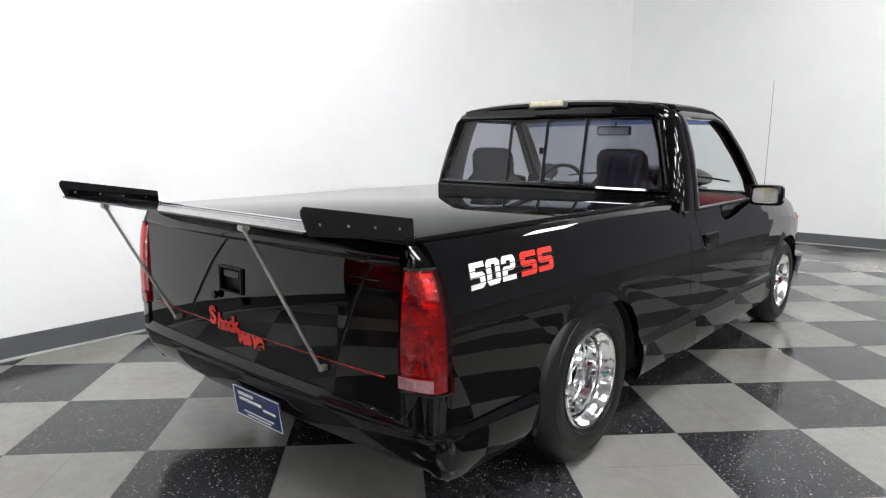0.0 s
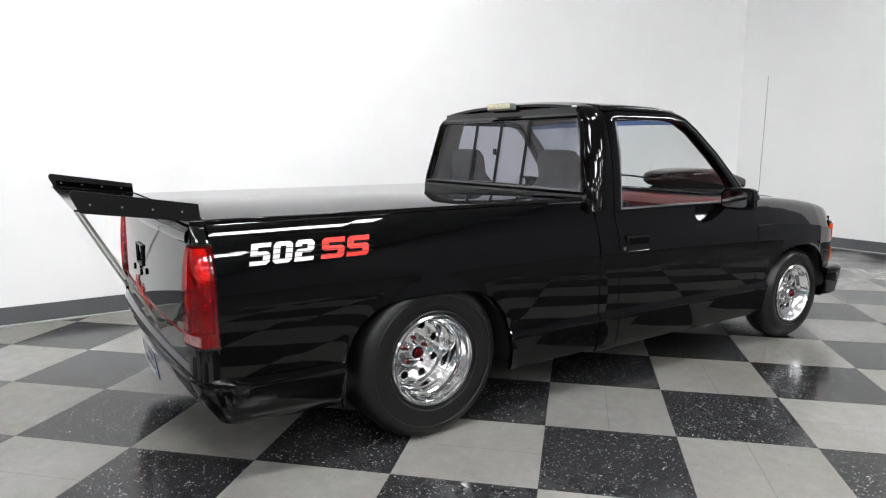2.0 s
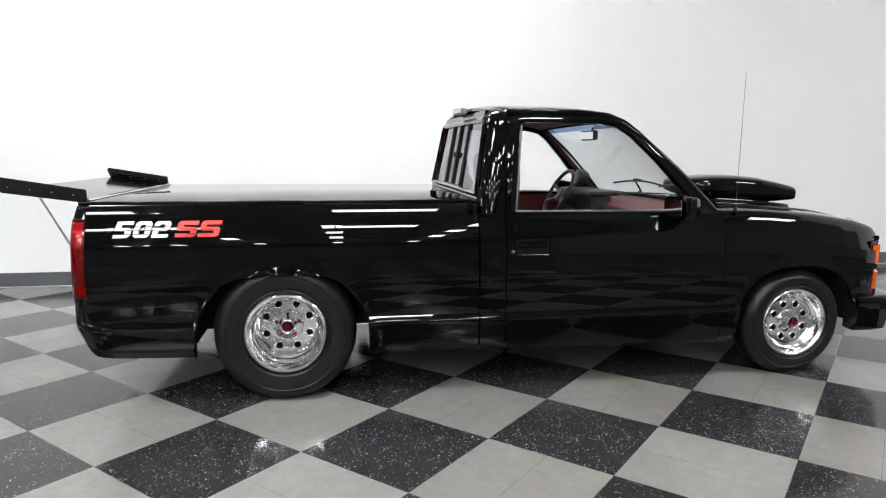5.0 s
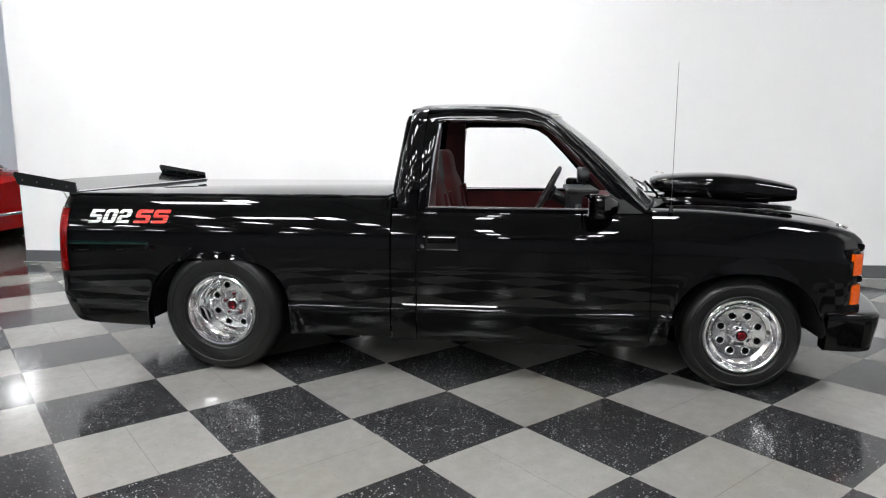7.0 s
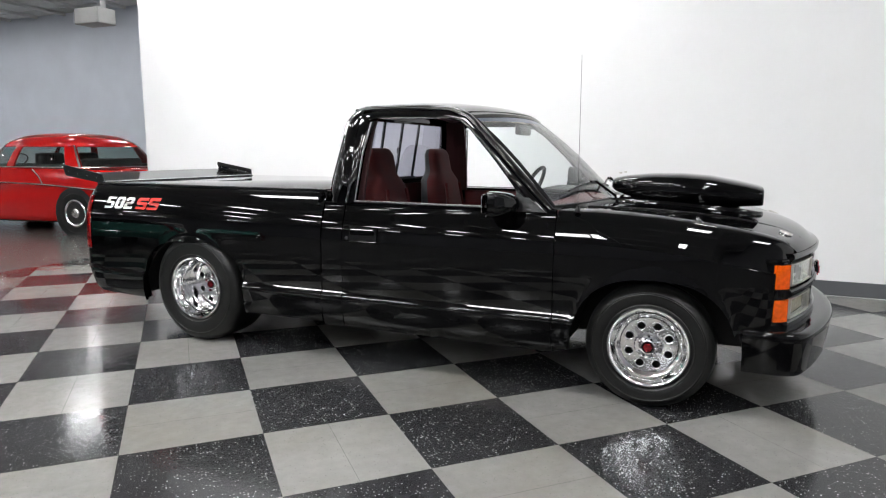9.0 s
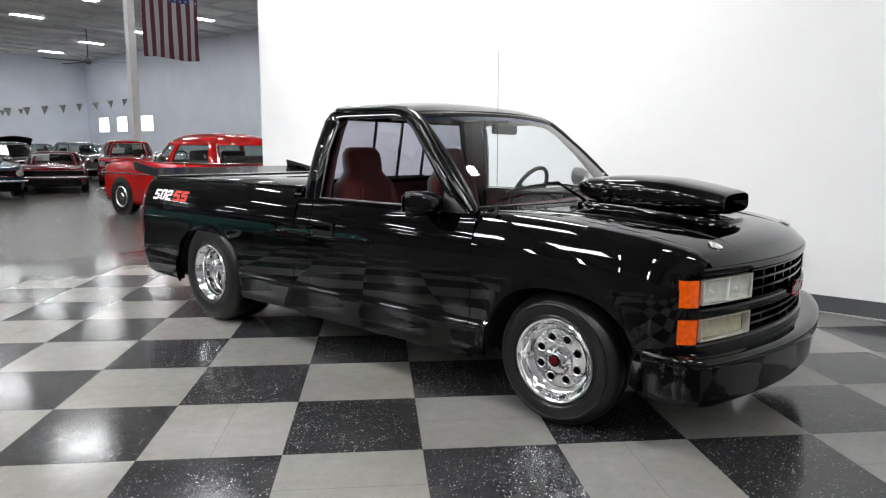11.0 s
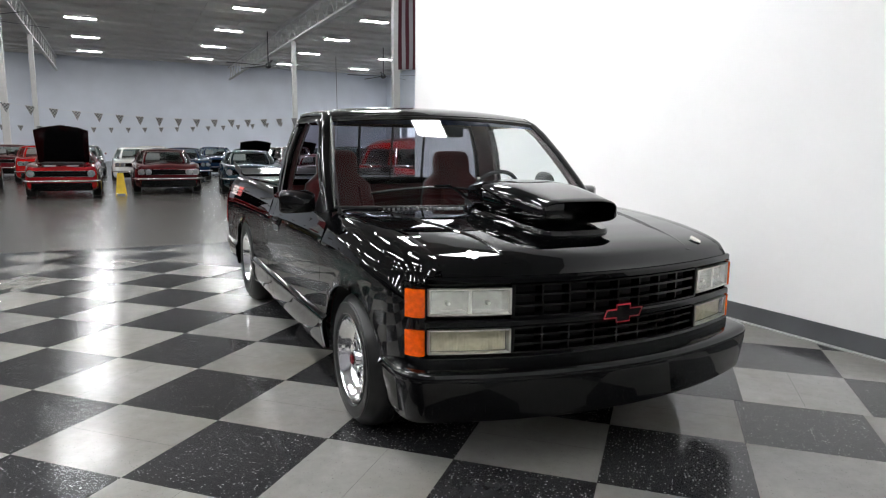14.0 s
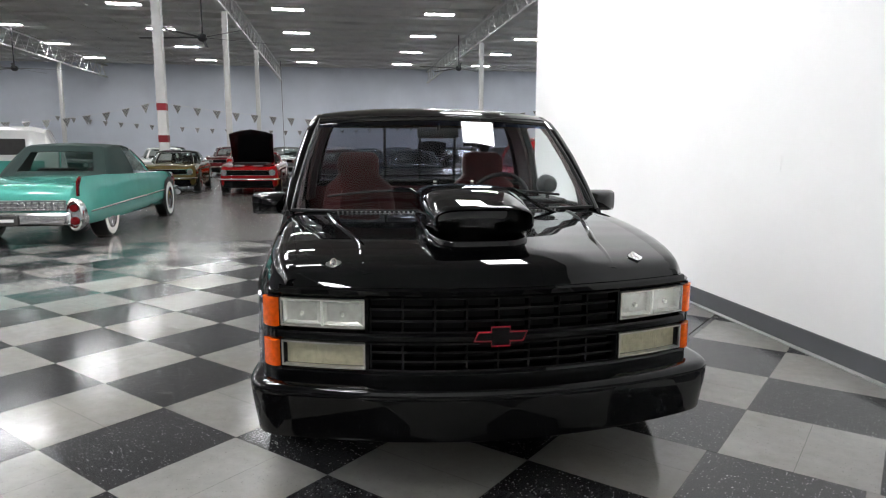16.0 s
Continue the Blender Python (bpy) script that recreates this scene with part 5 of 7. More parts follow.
part("front_axle", tube(bmesh.new(), (1.497, -0.8, 0.316), (1.497, 0.8, 0.316), 0.035, n=10), UNDER, under)
# unseen pan added to keep light off the floor under the nose
part("light_block_pan", cbox(1.06, 2.1, -0.54, 0.54, 0.27, 0.3), UNDER, under)
part("engine_block", cbox(1.1, 2.0, -0.3, 0.3, 0.3, 0.75, 0.05, 2), UNDER, under)
part("firewall", cbox(0.98, 1.02, -0.85, 0.85, 0.28, 0.97), UNDER, under)
part("exhaust", tube(bmesh.new(), (-1.0, -0.62, 0.24), (0.8, -0.62, 0.24), 0.035, n=12), STEEL, under, "dull steel exhaust pipe")

# cab interior
for s in (-1, 1):
    seat = thing("seat", Matrix.Translation((-0.05, s * 0.47, 0.0)), "", "")
    seat.parent = truck
    bm = cbox(-0.2, 0.36, -0.28, 0.28, 0.48, 0.66, 0.06, 3)
    part("cushion", bm, RED_CLOTH, seat, "red velour seat cushion", smooth=50)
    bm = bmesh.new()
    rows = []
    for z, hw, th, xo in ((0.6, 0.27, 0.1, -0.16), (0.75, 0.275, 0.1, -0.185), (0.95, 0.265, 0.095, -0.215), (1.08, 0.235, 0.085, -0.235), (1.13, 0.175, 0.075, -0.242), (1.16, 0.15, 0.065, -0.247), (1.22, 0.155, 0.06, -0.254), (1.28, 0.15, 0.056, -0.262), (1.315, 0.125, 0.04, -0.266), (1.325, 0.09, 0.02, -0.267)):
        rows.append([(xo + th * math.copysign(abs(math.cos(t)) ** 0.6, math.cos(t)), hw * math.copysign(abs(math.sin(t)) ** 0.55, math.sin(t)), z) for t in (2 * math.pi * q / 28 for q in range(28))])
    skin(bm, rows, close_rows=True, caps=True)
    part("backrest", bm, RED_CLOTH, seat, "red velour high-back seat", smooth=50)
    bm = bmesh.new()
    skin(bm, [[(x - 0.005, y, z) for x, y, z in r[7:22]] for r in rows])
    part("back_cover", bm, DARK_PLASTIC, seat, "dark seat back cover", smooth=50)
    for k in (-1, 1):
        bm = bmesh.new()
        pipe(bm, [(0.2, k * 0.14, 0.663), (-0.02, k * 0.15, 0.664), (-0.075, k * 0.155, 0.72), (-0.1, k * 0.15, 0.9), (-0.125, k * 0.13, 1.06)], 0.012, 6)
        part("piping", bm, RED_CLOTH, seat)
part("console_seat", cbox(-0.2, 0.28, -0.17, 0.17, 0.48, 0.64, 0.05, 3), RED_CLOTH, truck, "red velour centre cushion", smooth=50)
part("cab_floor", cbox(-0.43, 1.0, -0.87, 0.87, 0.3, 0.33), RED_CLOTH, truck, "dark red carpet")
part("back_lining", cbox(-0.424, -0.40, -0.84, 0.84, 0.33, 1.07, 0.01, 1), RED_CLOTH, truck)
bm = shell([[(roof_point(u * 0.94, 0.06 + 0.86 * v / 6)[0], roof_point(u * 0.94, 0)[1], roof_point(u * 0.94, 0.06 + 0.86 * v / 6)[2] - 0.038) for u in np.linspace(-1, 1, 9)] for v in range(7)], lambda p: (0, 0, -0.008))
part("headlining", bm, RED_CLOTH, truck, "dark red headlining", smooth=50)
for s in (-1, 1):
    # inner pillar trims
    bm = bmesh.new()
    rows = []
    for x, z in ((0.925, 1.0), (0.785, 1.145), (0.648, 1.28), (0.50, 1.425), (0.38, 1.505)):
        y = tumble(z) - 0.05
        rows.append([(x, s * y, z), (x + 0.03, s * (y - 0.015), z + 0.012), (x + 0.02, s * (y - 0.035), z + 0.006), (x - 0.01, s * (y - 0.024), z - 0.006)])
    skin(bm, rows, close_rows=True, caps=True)
    part("pillar_trim", bm, DARK_RED_TRIM, truck, "dark red plastic pillar trim")
    bm = bmesh.new()
    rows = []
    for z in np.linspace(0.98, 1.53, 7):
        xr = back_x(z)
        y = tumble(z) - 0.052
        rows.append([(xr + 0.06, s * (y - 0.06), z), (xr + 0.14, s * y, z), (-0.205 + 0.05 * (z - 1), s * y, z), (-0.205 + 0.05 * (z - 1), s * (y - 0.02), z), (xr + 0.12, s * (y - 0.05), z)])
    skin(bm, rows, close_rows=True, caps=True)
    part("corner_trim", bm, DARK_RED_TRIM, truck, "dark red plastic corner trim")
dash = thing("dashboard", Matrix(), "", "")
dash.parent = truck
bm = bmesh.new()
rows = []
for y in np.linspace(-0.84, 0.84, 25):
    b = 0.1 * (1 - (y / 0.84) ** 2)
    rows.append([(0.98 + b, y, 0.99), (0.86 + b, y, 1.0), (0.72 + b * 0.6, y, 0.985), (0.665 + b * 0.4, y, 0.955), (0.66 + b * 0.4, y, 0.90), (0.69 + b * 0.4, y, 0.8), (0.72 + b * 0.4, y, 0.66), (0.9, y, 0.62)])
skin(bm, rows, close_rows=True, caps=True)
part("pad", bm, RED_PLASTIC, dash, "red moulded dash pad", smooth=45)
bm = bmesh.new()
rows = [[(0.60 + 0.05 * abs(y - 0.40), y, z) for y in np.linspace(0.12, 0.74, 9)] for z in (0.82, 1.02)]
shell(rows, lambda p: (0.15, 0, -0.01), bm)
part("binnacle", bm, DARK_PLASTIC, dash, "dark grey instrument binnacle")
part("binnacle_hood", cbox(0.6, 0.82, 0.1, 0.76, 1.018, 1.05, 0.012, 2), DARK_PLASTIC, dash)
part("radio", cbox(0.655, 0.7, -0.14, 0.09, 0.78, 0.95, 0.008, 1), DARK_PLASTIC, dash)
part("glovebox", cbox(0.672, 0.70, -0.72, -0.25, 0.72, 0.86, 0.01, 2), RED_PLASTIC, dash)
for y in (-0.76, -0.2, 0.12):
    part("vent", cbox(0.69, 0.705, y - 0.045, y + 0.045, 0.875, 0.925, 0.006, 1), DARK_PLASTIC, dash)
steer = thing("steering_wheel", Matrix.Translation((0.47, 0.42, 1.02)) @ Matrix.Rotation(radians(-62), 4, "Y"), "", "")
steer.parent = truck
bm = bmesh.new()
pipe(bm, [(0.19 * math.cos(t), 0.19 * math.sin(t), 0) for t in (2 * math.pi * k / 40 for k in range(40))], 0.0145, 8, closed=True)
part("rim", bm, DARK_PLASTIC, steer, "black leather rim", smooth=60)
part("centre_pad", cbox(-0.06, 0.06, -0.09, 0.09, -0.05, -0.01, 0.02, 2), DARK_PLASTIC, steer)
for a in (0.35, math.pi - 0.35, math.pi + 0.5, -0.5):
    part("spoke", tube(bmesh.new(), (0.03 * math.sin(a), 0.05 * math.cos(a), -0.03), (0.18 * math.sin(a), 0.18 * math.cos(a), 0), 0.013, n=6), DARK_PLASTIC, steer)
part("column", tube(bmesh.new(), (0.47, 0.42, 1.02), (0.72, 0.42, 0.88), 0.04, n=12), DARK_PLASTIC, steer, at=steer.matrix_basis.inverted())
tach = thing("tachometer", Matrix.Translation((0.72, 0.66, 1.13)), "", "")
tach.parent = truck
part("pod", lathe(bmesh.new(), [(0.0, 0.08), (0.04, 0.075), (0.058, 0.04), (0.062, -0.01), (0.056, -0.016), (0.0, -0.012)], 24, "x"), DARK_PLASTIC, tach, "round black tachometer pod", smooth=50)
part("stem", tube(bmesh.new(), (0.03, 0, -0.05), (0.06, 0.0, -0.14), 0.012, n=8), DARK_PLASTIC, tach)
im = thing("interior_mirror", Matrix.Translation((0.535, 0.01, 1.445)), "", "")
im.parent = truck
part("head", cbox(-0.02, 0.015, -0.13, 0.13, -0.034, 0.034, 0.014, 2), DARK_PLASTIC, im, smooth=45)
part("glass", cbox(-0.0225, -0.02, -0.118, 0.118, -0.026, 0.026), CHROME, im)
part("stalk", tube(bmesh.new(), (0.01, 0, 0.02), (0.03, 0, 0.055), 0.008, n=8), DARK_PLASTIC, im)

# ---------- the hall behind: steelwork, flags, parked cars ----------
RED_STRIPE = material("red_column_band", (0.26, 0.012, 0.02), 0.5, 0, 6, 0.1)
FLAG_RED = material("flag_red", (0.085, 0.01, 0.02), 0.8, 0, 40, 0.1)
FLAG_WHITE = material("flag_white", (0.34, 0.33, 0.35), 0.8, 0, 40, 0.06)
FLAG_BLUE = material("flag_blue", (0.02, 0.03, 0.12), 0.8, 0, 40, 0.1)
BANNER_BLACK = material("pennant_black", (0.045, 0.045, 0.045), 0.6)
BANNER_WHITE = material("pennant_white", (0.4, 0.4, 0.4), 0.6)
YELLOW = material("yellow_plastic", (0.75, 0.5, 0.02), 0.45, 0, 10, 0.1)
FAN_DARK = material("fan_dark_metal", (0.06, 0.06, 0.065), 0.4, 0.3, 10, 0.1)
PAPER = material("white_card", (0.36, 0.36, 0.36), 0.85)
CAR_GLASS = glass_material("car_glass", (0.6, 0.66, 0.64))
CAR_LENS = material("sealed_beam_glass", (0.22, 0.22, 0.23), 0.06, 0.3, 20, 0.2, 0.4, 60)
CAR_CHROME = material("car_chrome", (0.8, 0.8, 0.8), 0.1, 1.0, 20, 0.05)
WHITEWALL = material("whitewall", (0.75, 0.74, 0.7), 0.5, 0, 20, 0.08)
SOFT_TOP = material("dark_green_soft_top", (0.007, 0.021, 0.018), 0.9, 0, 15, 0.15, 0.3, 300)
CAR_INSIDE = material("car_interior_dark", (0.03, 0.028, 0.027), 0.7, 0, 10, 0.2)
LENS_DARK_RED = material("dark_red_lens", (0.12, 0.004, 0.006), 0.08, 0, 30, 0.2)
DAY_PANE = lamp_material("daylit_window", (0.9, 0.96, 1.0), 2.2)

# ceiling with its purlins, girders, columns
bm = bmesh.new()


def hall_box(bm, a0, a1, b0, b1, z0, z1):
    pts = [((b - a) * ROOT2, (a + b) * ROOT2, z) for z in (z0, z1) for a, b in ((a0, b0), (a1, b0), (a1, b1), (a0, b1))]
    v = [bm.verts.new(p) for p in pts]
    for f in ((0, 1, 2, 3), (7, 6, 5, 4), (0, 1, 5, 4), (1, 2, 6, 5), (2, 3, 7, 6), (3, 0, 4, 7)):
        bm.faces.new([v[i] for i in f])


hall_box(bm, -9.3, 75.3, -40.3, 31.8, CEIL, CEIL + 0.2)
for k in range(29):
    a = -8.6 + 2.9 * k
    hall_box(bm, a - 0.08, a + 0.08, -39.9, 31.4, CEIL - 0.2, CEIL - 0.002)
for k in range(24):
    b = -39 + 3.0 * k
    hall_box(bm, -8.9, 74.9, b - 0.03, b + 0.03, CEIL - 0.07, CEIL - 0.003)
solid("ceiling", bm, CEIL_PAINT, "light grey ribbed sheet ceiling on steel purlins", "ceiling", "structure")
for b in (12.2, -5.0, -24.0):
    g = thing("girder", Matrix(), "white painted steel lattice girder under the ceiling", "girder", "girders")
    for nm, w, z0, z1 in (("top_chord", 0.14, CEIL - 0.34, CEIL - 0.21), ("bottom_chord", 0.12, CEIL - 1.6, CEIL - 1.48)):
        bm = bmesh.new()
        hall_box(bm, -8.9, 74.9, b - w, b + w, z0, z1)
        part(nm, bm, STEEL_WHITE, g)
    bm = bmesh.new()
    for k in range(43):
        a = -8.5 + 1.93 * k
        p = lambda aa, zz: ((b - aa) * ROOT2, (aa + b) * ROOT2, zz)
        tube(bm, p(a, CEIL - 1.52), p(a + 0.965, CEIL - 0.3), 0.04, n=5)
        tube(bm, p(a + 0.965, CEIL - 0.3), p(a + 1.93, CEIL - 1.52), 0.04, n=5)
    part("lattice", bm, STEEL_WHITE, g)
for a, b, banded in ((20.4, -5.0, True), (35.7, -5.0, False), (51.0, -5.0, False), (24.4, 12.2, False), (44.3, 12.2, False), (61.8, -24.0, False)):
    c = thing("column", hall(a, b), "white painted square steel column" + (" with two red bands" if banded else ""), "column", "columns")
    part("shaft", cbox(-0.16, 0.16, -0.16, 0.16, 0, CEIL - 1.6, 0.015, 1), STEEL_WHITE, c)
    part("foot_plate", cbox(-0.26, 0.26, -0.26, 0.26, -0.005, 0.02), STEEL_WHITE, c)
    if banded:
        for z in (1.6, 2.76):
            part("band", cbox(-0.164, 0.164, -0.164, 0.164, z, z + 0.26), RED_STRIPE, c, "red painted band")

# bright low windows in the side wall
for k, (a, half) in enumerate(((62.0, 1.7), (66.8, 1.1), (71.0, 1.15))):
    w = thing("window", hall(a, 31.47, 3.0), "small bright daylit window in the hall wall", "window", kind="structure")
    w.name = "window_%d" % (k + 1)
    part("window_frame", cbox(-half - 0.08, half + 0.08, -0.02, 0.03, -0.08, 1.6, 0.01, 1), STEEL_WHITE, w)
    part("pane", cbox(-half, half, 0.032, 0.036, 0.0, 1.52), DAY_PANE, w)


# pennant strings
def pennant_string(a0, b0, z0, a1, b1, z1, sag, n):
    s = thing("pennant_string", Matrix(), "string of small chequered triangular pennants across the hall", "bunting", "bunting strings")
    pts = []
    for k in range(41):
        t = k / 40
        a, b = a0 + (a1 - a0) * t, b0 + (b1 - b0) * t
        z = z0 + (z1 - z0) * t - sag * 4 * t * (1 - t)
        pts.append(((b - a) * ROOT2, (a + b) * ROOT2, z))
    part("cord", pipe(bmesh.new(), pts, 0.006, 4), PLASTIC_WHITE, s)
    for k in range(n):
        t = (k + 0.5) / n
        f = t * 40
        i = int(f)
        p = Vector(pts[i]).lerp(Vector(pts[min(40, i + 1)]), f - i)
        d = (Vector(pts[min(40, i + 1)]) - Vector(pts[i])).normalized()
        bm = bmesh.new()
        w, h = 0.145, 0.32
        lean = d.cross(Vector((0, 0, 1))) * random.uniform(-0.08, 0.08)
        rows, cell = 6, 2 * w / 6
        for r in range(rows):
            y0, y1 = r / rows, (r + 1) / rows
            for c in range(6):
                lim0, lim1 = w * (1 - y0), w * (1 - y1)
                xa, xb = -w + cell * c, -w + cell * (c + 1)
                pts4 = [(max(-lim0, min(lim0, xa)), y0), (max(-lim0, min(lim0, xb)), y0), (max(-lim1, min(lim1, xb)), y1), (max(-lim1, min(lim1, xa)), y1)]
                q = [p + d * u + lean * v + Vector((0, 0, -h * v)) for k_, (u, v) in enumerate(pts4) if (u, v) not in pts4[:k_]]
                if len(q) > 2:
                    bm.faces.new([bm.verts.new(v) for v in q]).material_index = (r + c) % 2
        me = mesh_of(bm, "pennant", [BANNER_BLACK, BANNER_WHITE])
        ob = new("pennant", me)
        ob.parent = s


pennant_string(20.2, -16.0, 2.9, 20.2, -5.2, 3.05, 0.7, 16)
pennant_string(20.3, -4.8, 3.0, 24.2, 12.0, 3.4, 0.7, 25)
pennant_string(38.5, -16.0, 3.4, 38.5, 13.0, 3.5, 0.9, 32)

# hanging flag
flag = thing("flag", hall(20.0, 11.6, 4.62) @ Matrix.Scale(1.17, 4), "large red, white and blue striped flag hung upright", "flag")


def cloth(y0, y1, z0, z1, off, nz=16):
    bm = bmesh.new()
    rows = []
    for k in range(nz + 1):
        z = z0 + (z1 - z0) * k / nz
        rows.append([(0.05 * math.sin(3.2 * y + 0.5) + 0.02 * math.sin(7 * y + 2 * z) + off, y, z + 0.03 * math.sin(4 * y) * (1 if z < 0.2 else 0)) for y in np.linspace(y0, y1, 4)])
    return shell(rows, lambda p: (0.003, 0, 0), bm)


fw = 1.86 / 13
for k in range(13):
    part("stripe", cloth(-0.93 + k * fw, -0.93 + (k + 1) * fw, 0, 3.0, 0), FLAG_RED if k % 2 == 0 else FLAG_WHITE, flag, smooth=40)
part("canton", cloth(-0.93, -0.93 + 7 * fw, 1.75, 3.0, -0.006), FLAG_BLUE, flag, "dark blue canton", smooth=40)
for r in range(9):
    for c in range(6 if r % 2 == 0 else 5):
        y = -0.93 + 7 * fw * ((c + 0.5) / 6 if r % 2 == 0 else (c + 1) / 6)
        z = 1.75 + 1.25 * (r + 0.5) / 9
        x = 0.05 * math.sin(3.2 * y + 0.5) + 0.02 * math.sin(7 * y + 2 * z) - 0.012
        pts = [(y + (0.045 if q % 2 == 0 else 0.019) * math.sin(math.pi * q / 5), z + (0.045 if q % 2 == 0 else 0.019) * math.cos(math.pi * q / 5)) for q in range(10)]
        part("star", prism(bmesh.new(), pts, x - 0.002, x, axis="x"), FLAG_WHITE, flag)

# ceiling fans
for a, b, z, turn in ((32.0, -5.6, 7.2, 0.12), (50.0, 11.5, 8.1, 0.5), (50.0, -22.7, 7.4, 1.0), (54.0, 23.0, 8.3, 0.2)):
    f = thing("ceiling_fan", hall(a, b, z), "large dark ceiling fan at rest on a down-rod", "ceiling fan", "ceiling fans")
    part("rod", tube(bmesh.new(), (0, 0, 0.2), (0, 0, CEIL - z), 0.045, n=8), FAN_DARK, f)
    part("motor", lathe(bmesh.new(), [(0.0, -0.22), (0.16, -0.18), (0.26, -0.04), (0.2, 0.16), (0.0, 0.24)], 20, "z"), FAN_DARK, f, smooth=50)
    for k in range(5):
        m = Matrix.Rotation(math.pi * 0.4 * k + turn, 4, "Z")
        part("blade", cbox(0.2, 3.4, -0.09, 0.09, 0.0, 0.018, m=m @ Matrix.Rotation(radians(10), 4, "X")), FAN_DARK, f)

# unit heater near the side wall
h = thing("unit_heater", hall(16.9, 14.0, 5.45), "white hanging gas unit heater with dark grille", "heater")
part("case", cbox(-0.6, 0.5, -0.35, 0.35, 0, 0.5, 0.02, 1), STEEL_WHITE, h)
part("grille", cbox(0.5, 0.53, -0.32, 0.32, 0.03, 0.47), FAN_DARK, h)
part("flue", tube(bmesh.new(), (-0.45, 0, 0.5), (-0.45, 0, CEIL - 5.45), 0.08, n=10), STEEL_WHITE, h)
for x in (-0.5, 0.4):
    part("hanger", tube(bmesh.new(), (x, 0.3, 0.5), (x, 0.3, CEIL - 5.45), 0.01, n=5), STEEL_WHITE, h)

# wall switch box, sockets and marks on the white partition
o = thing("wall_plate", hall(-1.34, WALL_B - 0.004, 1.25), "small white blank plate on the wall", "wall plate")
part("plate", cbox(-0.035, 0.035, 0.002, 0.004, -0.057, 0.057, 0.0009, 1), WALL_WHITE, o)

# caution sign
sg = thing("floor_sign", hall(15.6, 0.12, 0, 90), "yellow folding caution floor sign", "floor sign")
for s in (-1, 1):
    bm = bmesh.new()
    prism(bm, [(-0.15, 0.0), (-0.11, 0.0), (-0.105, 0.06), (0.105, 0.06), (0.11, 0.0), (0.15, 0.0), (0.08, 0.64), (-0.08, 0.64)], -0.006, 0.006)
    for v in bm.verts:
        v.co = Vector((v.co.x, v.co.y + s * (0.64 - v.co.z) * 0.26, v.co.z))
    part("leaf", bm, YELLOW, sg)


# parked cars
def car_paint(name, col):
    return material(name, col, 0.08, 0, 3, 0.06, coat=0.2)


